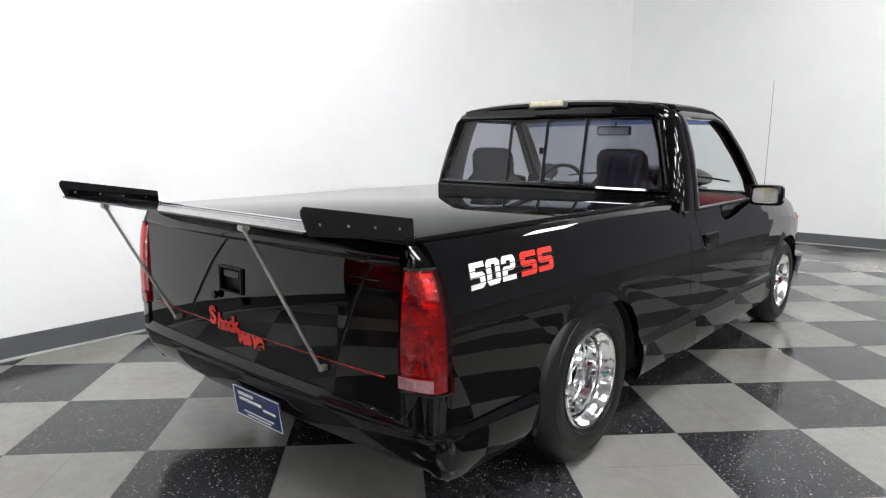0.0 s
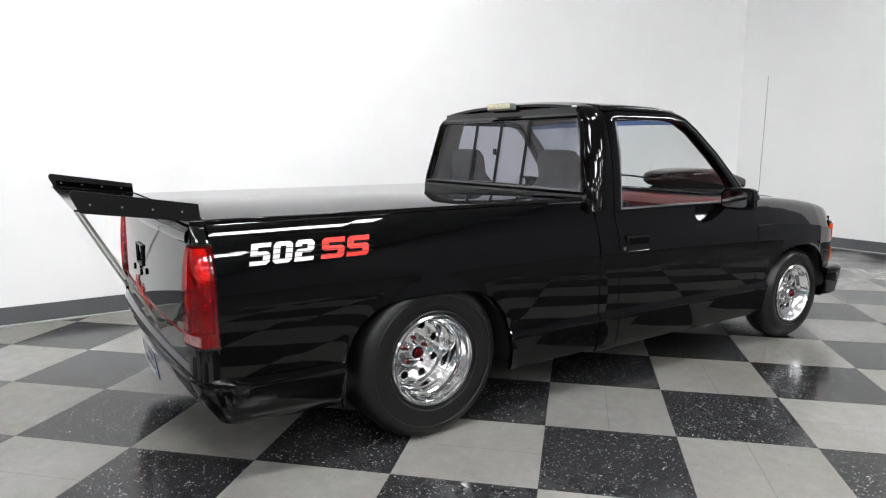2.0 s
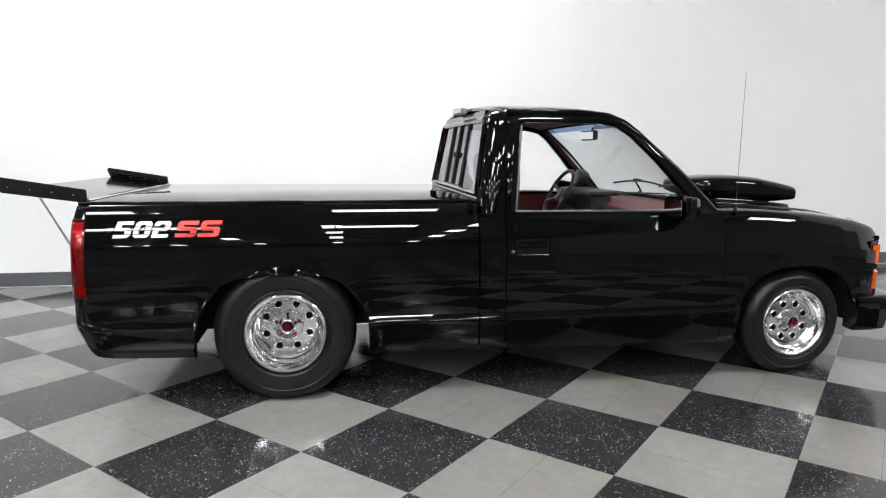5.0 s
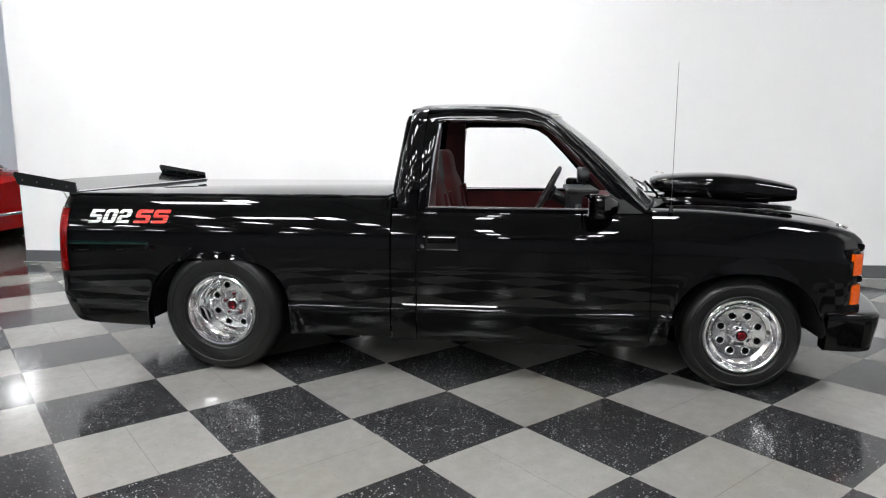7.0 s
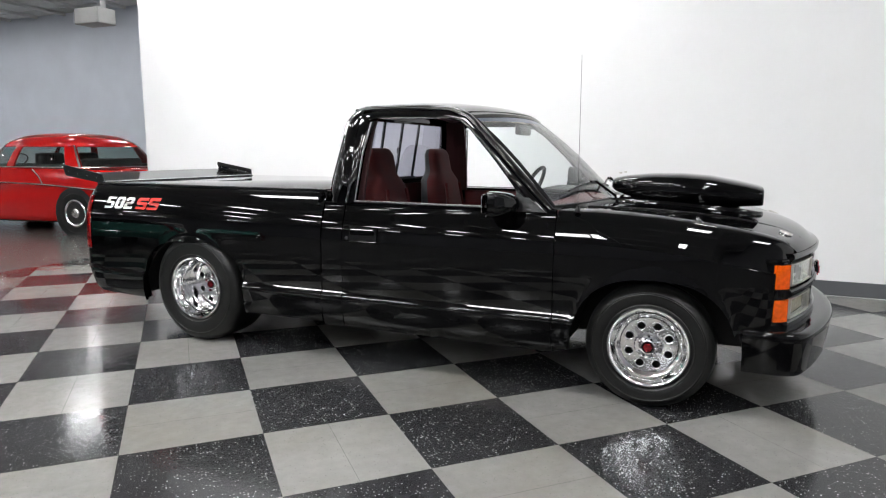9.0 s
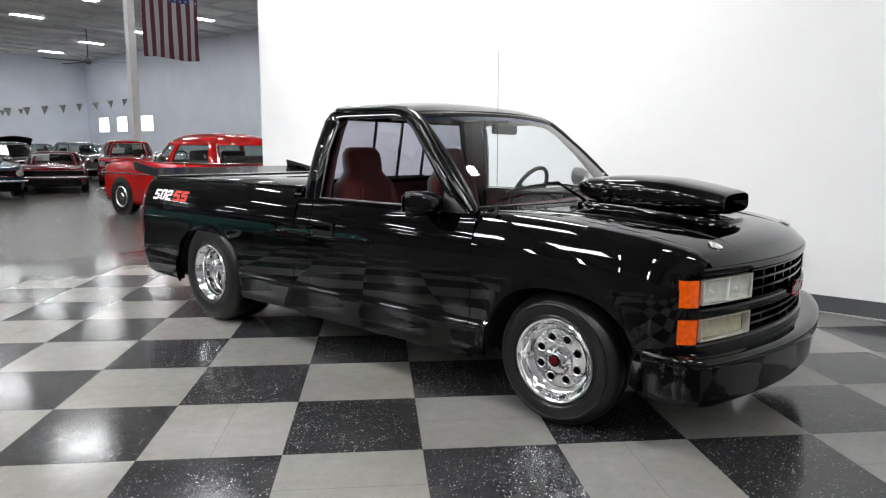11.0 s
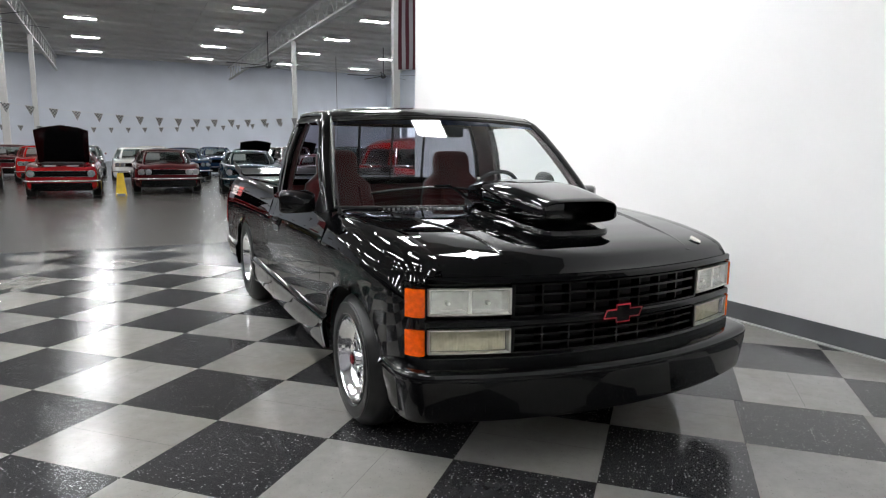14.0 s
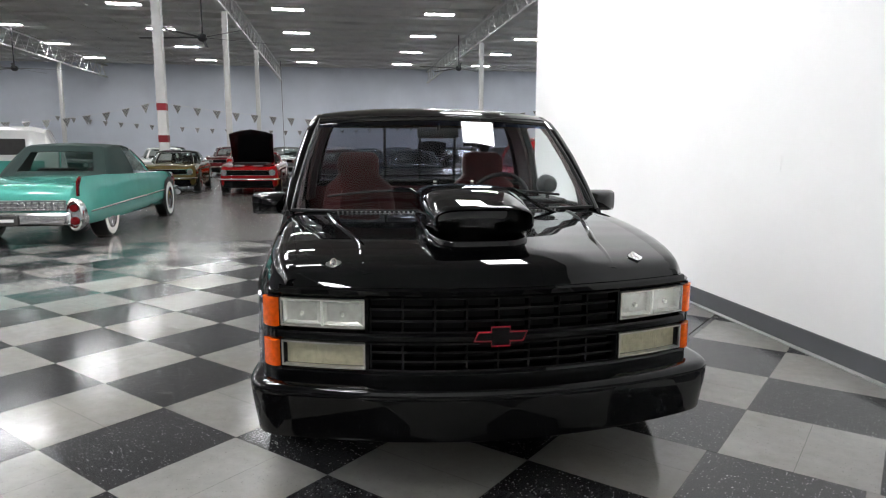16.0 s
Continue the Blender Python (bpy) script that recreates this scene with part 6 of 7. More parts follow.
def parked_car(at, label, paint, L=4.7, W=1.82, H=1.35, hood=0.9, deck=0.92, cab=(-1.05, 0.55), roof=(-0.6, 0.1), wb=2.75, lamps=2, open_hood=0, soft=None, stripe=None, wagon=False, card=True, wheel_r=0.33, group="parked cars", category="car"):
    c = thing("car", at, label, category, group)
    hw = W / 2
    body = bmesh.new()
    rows = []
    xs = sorted([-L / 2, -L / 2 + 0.03, -L / 2 + 0.09, -L / 2 + 0.25, -L * 0.38, -L * 0.3, cab[0] - 0.1, cab[0] + 0.2, 0, cab[1], cab[1] + 0.25, L * 0.3, L * 0.36, L * 0.41, L / 2 - 0.3, L / 2 - 0.12, L / 2 - 0.04, L / 2])
    for x in xs:
        t = abs(x) / (L / 2)
        w = hw * (1 - 0.06 * t ** 3 - 0.12 * max(0.0, (t - 0.86) / 0.14) ** 2.5)
        crest = interp(x, [(-L / 2, 0.0), (-L * 0.42, 0.028), (cab[0], 0.012), (0.0, 0.0), (cab[1], 0.012), (L * 0.4, 0.034), (L / 2 - 0.08, 0.02), (L / 2, 0.0)])
        zb = interp(x, [(-L / 2, deck - 0.14), (-L / 2 + 0.25, deck - 0.02), (cab[0], deck), (cab[1], hood + 0.02), (L / 2 - 0.5, hood - 0.03), (L / 2 - 0.1, hood - 0.09), (L / 2, hood - 0.17)])
        zl = interp(t, [(0, 0.16), (0.8, 0.18), (1, 0.25)])
        half = [(w * 0.86, zl), (w * 0.95, zl + 0.05), (w * 0.985, zl + 0.12), (w, 0.5), (w * 0.998, 0.6), (w * 0.988, zb - 0.16), (w * 0.972, zb - 0.08), (w * 0.95, zb - 0.03 + crest * 0.5), (w * 0.91, zb - 0.004 + crest), (w * 0.86, zb + crest), (w * 0.78, zb + crest * 0.5), (w * 0.68, zb), (w * 0.42, zb + 0.012), (w * 0.3, zb + 0.026), (0, zb + 0.034)]
        rows.append([(x, y, z) for y, z in half] + [(x, -y, z) for y, z in reversed(half[:-1])])
    skin(body, rows, close_rows=True, caps=True)
    part("body", body, paint, c, smooth=35)
    if not soft:
        soft = paint
    zt = hood + 0.02
    cw, rw = hw * 0.9, hw * 0.7

    def cabin(f, k, off=0.0):
        """A point of the cabin's skin: angle f from the nose, height k from the belt to the roof."""
        hx = (cab[1] - cab[0]) / 2 + 0.1 + ((roof[1] - roof[0]) / 2 + 0.08 - (cab[1] - cab[0]) / 2 - 0.1) * k + off
        hy = cw + (rw - cw) * k + 0.03 * math.sin(math.pi * k) + off
        cx = (cab[0] + cab[1]) / 2 * (1 - k) + (roof[0] + roof[1]) / 2 * k
        c_, s_ = math.cos(radians(f)), math.sin(radians(f))
        return (cx + hx * math.copysign(abs(c_) ** 0.55, c_), hy * math.copysign(abs(s_) ** 0.45, s_), zt - 0.02 + (H - 0.05 - zt + 0.02) * k)
    gl = bmesh.new()
    skin(gl, [[cabin(7.5 * q, k) for q in range(48)] for k in ((0, 0.25, 0.5, 0.76) if wagon else (0, 0.3, 0.6, 0.9))], close_rows=True)
    g = part("glass", gl, CAR_GLASS, c, "dark car windows", smooth=50)
    g.visible_shadow = False
    rf = bmesh.new()
    rows = [[cabin(7.5 * q, k, off) for q in range(48)] for k, off in (((0.70, 0.004), (0.74, 0.016), (0.86, 0.012), (0.97, -0.04)) if wagon else ((0.84, 0.004), (0.88, 0.014), (0.95, 0.01), (1.0, -0.01)))]
    for g_, dz in (((0.85, 0.045), (0.55, 0.085), (0.25, 0.1)) if wagon else ((0.82, 0.022), (0.55, 0.04), (0.25, 0.049))):
        rows.append([((roof[0] + roof[1]) / 2 + (p[0] - (roof[0] + roof[1]) / 2) * g_, p[1] * g_, p[2] + dz) for p in rows[3]])
    vs = skin(rf, rows, close_rows=True)
    rf.faces.new(vs[-1])
    part("roof", rf, soft, c, smooth=50)
    spans = [(26, 33), (84, 90), (122, 140)] if soft is paint else [(26, 32), (112, 152)]
    if wagon:
        spans = [(26, 31), (80, 85), (112, 128)]
    for s in (-1, 1):
        for f0, f1 in spans:
            bm = bmesh.new()
            lean = -10 if (wagon and f0 > 100) else 0
            rows = [[cabin(s * (f0 + (f1 - f0) * q / 5 - lean * (k - 0.4)), k, 0.012) for q in range(6)] for k in np.linspace(0, 0.74 if wagon else 0.9, 7)]
            shell(rows, lambda p: (0, -0.03 * s, 0), bm)
            part("pillar", bm, soft, c, smooth=50)
        if wagon:
            bm = bmesh.new()
            pipe(bm, [cabin(s * (127 + 10 * (k - 0.4)), k, 0.02) for k in np.linspace(0.0, 0.72, 8)], 0.018, 6)
            part("pillar_trim", bm, CAR_CHROME, c, "bright chrome pillar moulding")
    bm = bmesh.new()
    pipe(bm, [cabin(7.5 * q, 0.03, 0.012) for q in range(48)], 0.012, 5, closed=True)
    part("belt_trim", bm, CAR_CHROME, c)
    part("cabin_floor", cbox(cab[0] + 0.15, cab[1] - 0.1, -cw + 0.12, cw - 0.12, 0.35, zt + 0.035), CAR_INSIDE, c)
    for y in (-0.36, 0.36):
        part("seat", cbox(-0.45, -0.3, y - 0.24, y + 0.24, zt - 0.05, zt + 0.22, 0.05, 2), CAR_INSIDE, c)
    part("rear_bench", cbox(cab[0] + 0.35, cab[0] + 0.5, -cw + 0.25, cw - 0.25, zt - 0.02, zt + 0.13, 0.05, 2), CAR_INSIDE, c)
    bm = bmesh.new()
    pipe(bm, [(cab[1] - 0.42 - 0.06 * math.cos(q * math.pi / 8), 0.36 + 0.17 * math.sin(q * math.pi / 8), zt + 0.1 + 0.1 * math.cos(q * math.pi / 8)) for q in range(16)], 0.012, 5, closed=True)
    part("steering_wheel", bm, CAR_INSIDE, c)
    if card:
        m = Matrix.Translation((cab[1] - 0.22, -0.36, zt + 0.17)) @ Matrix.Rotation(radians(-38), 4, "Y")
        bm = bmesh.new()
        box(bm, -0.003, 0.003, -0.24, 0.24, -0.13, 0.13, m=m)
        part("price_card", bm, PAPER, c, "white card behind the windscreen")
    bm = bmesh.new()
    kt = 0.72 if wagon else 0.86
    pipe(bm, [cabin(-30, k, 0.014) for k in np.linspace(0.05, kt, 5)] + [cabin(f, kt + 0.01, 0.02) for f in (-22, -14, -7, 0, 7, 14, 22)] + [cabin(30, k, 0.014) for k in np.linspace(kt, 0.05, 5)], 0.011, 5)
    part("screen_trim", bm, CAR_CHROME, c, "chrome windscreen surround")
    part("door_mirror", lathe(bmesh.new(), [(0.0, -0.03), (0.045, -0.02), (0.055, 0.02), (0.0, 0.025)], 14, "x", center=(cab[1] - 0.2, hw + 0.03, zt + 0.08)), CAR_CHROME, c, smooth=50)
    # wheels
    for x in (-wb / 2, wb / 2):
        for s in (-1, 1):
            wl = thing("wheel", Matrix.Translation((x, s * (hw - 0.005), wheel_r)) @ (Matrix() if s < 0 else Matrix.Rotation(math.pi, 4, "Z")), "", "")
            wl.parent = c
            part("wheel_well", lathe(bmesh.new(), [(wheel_r + 0.06, -0.004), (wheel_r + 0.05, -0.006), (0.0, -0.005)], 24, "y"), UNDER, wl)
            part("tyre", lathe(bmesh.new(), [(wheel_r * 0.62, 0.02), (wheel_r * 0.66, -0.01), (wheel_r * 0.9, -0.012), (wheel_r, 0.03), (wheel_r, 0.2), (wheel_r * 0.7, 0.22)], 28, "y"), RUBBER, wl, smooth=40)
            part("hubcap", lathe(bmesh.new(), [(wheel_r * 0.63, -0.01), (wheel_r * 0.58, -0.018), (wheel_r * 0.5, 0.0), (wheel_r * 0.25, 0.006), (wheel_r * 0.18, -0.02), (0, -0.024)], 24, "y"), CAR_CHROME, wl, "chromed wheel", smooth=40)
    # nose and tail
    zn = hood - 0.2
    part("grille", cbox(L / 2 - 0.01, L / 2 + 0.012, -hw * 0.86, hw * 0.86, zn - 0.12, zn + 0.035, 0.01, 1), GRILLE_BLACK, c)
    # body-colour valance made black for the shade below the bumper
    part("shaded_valance", cbox(L / 2 - 0.2, L / 2 + 0.004, -hw * 0.8, hw * 0.8, 0.22, 0.44, 0.02, 1), GRILLE_BLACK, c)
    bm = bmesh.new()
    for z in (zn - 0.115, zn + 0.035):
        box(bm, L / 2, L / 2 + 0.018, -hw * 0.83, hw * 0.83, z - 0.0035, z + 0.0035)
    part("grille_trim", bm, CAR_CHROME, c)
    for s in (-1, 1):
        for k in range(lamps):
            y = s * (hw * 0.78 - 0.19 * k)
            hl = part("headlight", lathe(bmesh.new(), [(0.09, L / 2 + 0.01), (0.092, L / 2 + 0.03), (0.08, L / 2 + 0.03)], 20, "x", center=(0, y, zn - 0.035)), CAR_CHROME, c, "round chrome-rimmed headlight")
            part("lens", lathe(bmesh.new(), [(0.08, L / 2 + 0.026), (0.05, L / 2 + 0.04), (0.0, L / 2 + 0.046)], 20, "x", center=(0, y, zn - 0.035)), CAR_LENS, hl, smooth=60)
        part("tail_lamp", cbox(-L / 2 - 0.02, -L / 2 + 0.02, s * hw * 0.72 - 0.12, s * hw * 0.72 + 0.12, zn - 0.07, zn + 0.02, 0.01, 1), LENS_RED, c)
    for sx in (-1, 1):
        pts = [(sx * (L / 2 - 0.22), -hw * 0.98, 0.47), (sx * (L / 2 - 0.02), -hw * 0.95, 0.47), (sx * (L / 2 + 0.08), -hw * 0.75, 0.47), (sx * (L / 2 + 0.11), 0, 0.47), (sx * (L / 2 + 0.08), hw * 0.75, 0.47), (sx * (L / 2 - 0.02), hw * 0.95, 0.47), (sx * (L / 2 - 0.22), hw * 0.98, 0.47)]
        part("bumper", pipe(bmesh.new(), pts, 0.023, 8), CAR_CHROME, c, "chromed bumper", smooth=60)
    bm = bmesh.new()
    for s in (-1, 1):
        box(bm, -L * 0.42, L * 0.42, s * (hw + 0.001) - 0.006, s * (hw + 0.001) + 0.006, 0.5, 0.515)
    if wagon:
        bm = bmesh.new()
        for s in (-1, 1):
            pipe(bm, [(L / 2 - 0.2, s * (hw - 0.01), 0.82), (0.0, s * (hw + 0.008), 0.8), (-0.85, s * (hw + 0.008), 0.78), (-L / 2 + 0.25, s * (hw - 0.02), 0.7)], 0.013, 6)
            pipe(bm, [(-0.85, s * (hw + 0.008), 0.78), (-0.78, s * (hw + 0.004), 0.9), (-0.62, s * (hw - 0.03), zt - 0.04)], 0.012, 6)
    part("side_moulding", bm, CAR_CHROME, c)
    if open_hood:
        bm = bmesh.new()
        prism(bm, [(0.0, -hw * 0.7), (0.98, -hw * 0.74), (1.06, -hw * 0.5), (1.14, 0.0), (1.06, hw * 0.5), (0.98, hw * 0.74), (0.0, hw * 0.7)], -0.02, 0.02, axis="z")
        for y0 in (-0.3, 0.3):
            box(bm, 0.2, 0.85, y0 - 0.17, y0 + 0.17, 0.02, 0.034, 0.01, 1)
        lid = part("hood_lid", bm, GRILLE_BLACK, c, "raised hood with black underside", at=Matrix.Translation((cab[1] + 0.3, 0, hood + 0.04)) @ Matrix.Rotation(radians(-open_hood), 4, "Y"))
        part("engine", cbox(cab[1] + 0.4, L / 2 - 0.35, -0.5, 0.5, hood, hood + 0.05, 0.02, 1), UNDER, c)
    if stripe is not None:
        for s in (-1, 1):
            part("stripe", cbox(L / 2 - 0.42, L / 2 - 0.08, s * 0.26 - 0.13, s * 0.26 + 0.13, hood - 0.05, hood - 0.02), stripe, c, "white racing stripe")
    return c


def facing(a, b, turn=180.0):
    if a < 22:
        a, b = a * 0.955 - 0.24, b * 0.955 + 0.02
    return hall(a, b, 0, turn)


MAROON = car_paint("maroon_car_paint", (0.065, 0.004, 0.006))
BRIGHT_RED = car_paint("red_car_paint", (0.42, 0.004, 0.004))
TEAL_BLUE = car_paint("dark_teal_car_paint", (0.008, 0.026, 0.04))
OLIVE = car_paint("olive_gold_car_paint", (0.1, 0.075, 0.025))
DARK_RED = car_paint("dark_red_car_paint", (0.09, 0.006, 0.01))
CAR_BLACK = car_paint("black_car_paint", (0.01, 0.01, 0.011))
CAR_WHITE = car_paint("white_car_paint", (0.72, 0.72, 0.7))
CAR_SILVER = car_paint("silver_grey_car_paint", (0.09, 0.1, 0.105))
CAR_BLUE = car_paint("blue_car_paint", (0.015, 0.035, 0.08))
TURQUOISE = car_paint("turquoise_car_paint", (0.07, 0.3, 0.25))
COUPE_RED = car_paint("deep_red_car_paint", (0.24, 0.005, 0.007))

parked_car(facing(17.9, -1.35), "bright red coupe with white stripes and its hood raised", COUPE_RED, L=4.65, W=1.78, H=1.31, lamps=1, open_hood=62, stripe=FLAG_WHITE, card=False)
parked_car(facing(19.1, 1.46), "dark red muscle coupe with four round headlights", MAROON, L=4.8, W=1.9, H=1.34, lamps=2)
parked_car(facing(18.2, 4.15, 174), "dark teal muscle coupe with a white card in its windscreen", TEAL_BLUE, L=4.7, W=1.85, H=1.32, lamps=1)
parked_car(facing(19.7, 7.0, 158), "very dark red low sports car", DARK_RED, L=4.6, W=1.78, H=1.2, hood=0.82, deck=0.85, lamps=0)
parked_car(facing(21.6, 10.35, 152), "deep red old pickup with a narrow upright cab", COUPE_RED, L=4.9, W=1.8, H=1.58, hood=1.02, deck=0.98, cab=(-0.7, 0.5), roof=(-0.6, 0.15), lamps=1)
parked_car(facing(18.9, -4.2, 184), "olive gold fastback coupe with a dark roof", OLIVE, L=4.6, W=1.8, H=1.33, lamps=1, soft=CAR_BLACK)
parked_car(facing(25.5, -2.6, 186), "bright red hardtop parked behind the front row", BRIGHT_RED, L=5.0, W=1.95, H=1.45, hood=1.0, deck=0.98)
parked_car(facing(25.6, 0.8), "white hardtop parked behind the front row", CAR_WHITE, L=5.0, W=1.9, H=1.42, hood=0.95)
parked_car(hall(23.2, 6.9, 0, 180), "black sedan with a light roof edge behind the sports car", CAR_BLACK, L=4.9, W=1.85, H=1.5, hood=1.0, deck=0.98)
parked_car(facing(27.2, 5.8), "black coupe with its hood raised behind the front row", CAR_BLACK, L=4.8, W=1.85, H=1.42, hood=0.95, open_hood=42)
parked_car(facing(27.8, 8.1), "dark grey coupe with its hood raised behind the front row", CAR_SILVER, L=4.8, W=1.85, H=1.4, hood=0.95, open_hood=42)
parked_car(facing(25.8, 2.7), "dark blue coupe parked behind the front row", CAR_BLUE, L=4.8, W=1.85, H=1.42, hood=0.95)
parked_car(facing(25.4, 10.2), "grey sedan parked behind the front row", CAR_SILVER, L=4.9, W=1.9, H=1.56, hood=1.05)
parked_car(facing(27.5, 13.2), "white pickup parked near the side wall", CAR_WHITE, L=5.0, W=1.95, H=1.7, hood=1.1, deck=1.05)
parked_car(facing(25.0, -6.2, 190), "white estate car parked behind the front row", CAR_WHITE, L=5.0, W=1.9, H=1.45, hood=0.98, roof=(-1.6, 0.1), cab=(-2.0, 0.55))
parked_car(facing(24.0, -9.2, 190), "black hardtop with long roof in the second row", CAR_BLACK, L=5.2, W=1.95, H=1.42, hood=0.98)
for k, (a, b, m, lab) in enumerate(((31.5, -7.5, CAR_BLACK, "black sedan in the back row"), (31.5, -4.4, DARK_RED, "dark red sedan in the back row"), (31.6, -1.4, CAR_SILVER, "grey sedan in the back row"), (31.8, 1.7, CAR_WHITE, "white sedan in the back row"), (32.0, 4.8, CAR_BLUE, "blue sedan in the back row"), (32.0, 7.9, CAR_BLACK, "black sedan in the back row"), (32.2, 11.0, CAR_SILVER, "grey sedan in the back row"), (32.3, 14.0, CAR_BLUE, "blue sedan in the back row"), (31.0, -10.6, CAR_WHITE, "white sedan in the back row"))):
    parked_car(facing(a, b), lab, m, L=5.0, W=1.9, H=1.5, hood=1.0, deck=0.98)
parked_car(hall(8.0, 5.55, 0, 5), "glossy red fifties two-door sedan with chrome trim", BRIGHT_RED, L=4.7, W=1.88, H=1.56, hood=1.03, deck=1.0, cab=(-1.75, 0.75), roof=(-1.2, 0.2), wagon=True, wb=2.92, wheel_r=0.34, card=False)

# turquoise convertible with fins, tail towards the truck
def loft_half(rows):
    """Closes half sections (y, z) at each x into a full hull."""
    bm = bmesh.new()
    skin(bm, [[(x, y, z) for y, z in h] + [(x, -y, z) for y, z in reversed(h[:-1])] for x, h in rows], close_rows=True, caps=True)
    return bm


cad = thing("convertible", hall(6.95, -3.1, 0), "turquoise late-fifties convertible with low fins and a dark green top", "car")
rows = []
for x in (-2.84, -2.8, -2.7, -2.5, -2.2, -1.8, -1.3, -0.8, -0.3, 0.4, 1.0, 1.6, 2.1, 2.5, 2.7, 2.8, 2.85):
    w = interp(x, [(-2.84, 0.93), (-2.7, 0.975), (-2.2, 1.0), (0.0, 1.0), (2.0, 0.99), (2.5, 0.96), (2.75, 0.9), (2.85, 0.8)])
    zt = interp(x, [(-2.84, 0.66), (-2.8, 0.74), (-2.7, 0.8), (-2.4, 0.85), (-1.8, 0.89), (-0.9, 0.92), (0.9, 0.92), (1.8, 0.9), (2.5, 0.85), (2.75, 0.8), (2.85, 0.7)])
    fin = interp(x, [(-2.84, 0.16), (-2.7, 0.15), (-2.3, 0.11), (-1.6, 0.06), (-0.9, 0.02), (0.0, 0.0)])
    zl = interp(x, [(-2.84, 0.3), (-2.5, 0.27), (-1.0, 0.25), (1.5, 0.25), (2.85, 0.3)])
    rows.append((x, [(w * 0.8, zl), (w * 0.93, zl + 0.015), (w * 0.97, zl + 0.07), (w * 0.995, 0.44), (w, 0.52), (w * 0.985, 0.62), (w * 0.965, max(0.63, zt - 0.1)), (w * 0.95, max(0.64, zt - 0.03 + fin * 0.6)), (w * 0.935, max(0.65, zt + fin)), (w * 0.915, max(0.65, zt + fin * 0.9)), (w * 0.86, max(0.65, zt + fin * 0.2)), (w * 0.74, zt), (w * 0.4, zt + 0.02), (0, zt + 0.028)]))
part("body", loft_half(rows), TURQUOISE, cad, smooth=35)
# folding top: crown, quarters and the back with its wide window
crown = [(0.62, 0.6, 1.33), (0.5, 0.62, 1.37), (0.1, 0.64, 1.41), (-0.4, 0.64, 1.41), (-0.72, 0.62, 1.37)]
bm = bmesh.new()
shell([[(x, w * u, z + 0.035 * (1 - u * u)) for u in np.linspace(-1, 1, 13)] for x, w, z in crown], lambda p: (0, 0, -0.02), bm)
part("soft_top", bm, SOFT_TOP, cad, "dark green cloth top", smooth=50)
for s in (-1, 1):
    bm = bmesh.new()
    shell([[(x + (xb - x) * t, s * (y + (yb - y) * t + 0.02 * math.sin(math.pi * t)), z + (zb - z) * t) for t in np.linspace(0, 1, 7)] for x, y, z, xb, yb, zb in ((-0.05, 0.64, 1.41, -0.1, 0.87, 0.92), (-0.4, 0.64, 1.41, -0.6, 0.87, 0.92), (-0.72, 0.62, 1.37, -1.2, 0.84, 0.91), (-0.74, 0.55, 1.37, -1.27, 0.74, 0.91))], lambda p: (0, -0.015 * s, 0), bm)
    part("quarter", bm, SOFT_TOP, cad, smooth=50)
    bm = bmesh.new()
    pipe(bm, [(0.62, s * 0.6, 1.34), (0.9, s * 0.72, 1.12), (1.06, s * 0.8, 0.93)], 0.022, 6)
    part("screen_pillar", bm, CAR_CHROME, cad)
    bm = bmesh.new()
    skin(bm, [[(0.6, s * 0.61, 1.34), (1.0, s * 0.79, 0.94)], [(-0.05, s * 0.645, 1.38), (-0.1, s * 0.865, 0.94)]])
    part("side_glass", bm, CAR_GLASS, cad).visible_shadow = False
back = lambda u, t: (-0.73 - 0.53 * t - 0.04 * (1 - u * u), u * (0.58 + 0.2 * t), 1.385 - 0.47 * t + 0.02 * (1 - u * u) * (1 - t))
bm = bmesh.new()
for u0, u1, t0, t1 in ((-1, 1, 0, 0.2), (-1, 1, 0.84, 1), (-1, -0.76, 0.2, 0.84), (0.76, 1, 0.2, 0.84)):
    shell([[back(u, t) for t in np.linspace(t0, t1, 3)] for u in np.linspace(u0, u1, 9)], lambda p: (0.015, 0, -0.01), bm)
part("top_back", bm, SOFT_TOP, cad, smooth=50)
bm = bmesh.new()
skin(bm, [[back(u, t) for t in (0.2, 0.5, 0.84)] for u in np.linspace(-0.76, 0.76, 9)])
part("rear_window", bm, CAR_GLASS, cad).visible_shadow = False
bm = bmesh.new()
skin(bm, [[(0.62 + 0.12 * (1 - u * u), 0.58 * u, 1.33), (1.06 + 0.16 * (1 - u * u), 0.78 * u, 0.94)] for u in np.linspace(-1, 1, 9)])
part("windscreen", bm, CAR_GLASS, cad).visible_shadow = False
for y in (-0.4, 0.4):
    part("seat", cbox(-0.15, 0.05, y - 0.33, y + 0.33, 0.7, 1.02, 0.06, 2), CAR_INSIDE, cad)
part("rear_seat", cbox(-1.0, -0.82, -0.7, 0.7, 0.7, 0.98, 0.06, 2), CAR_INSIDE, cad)
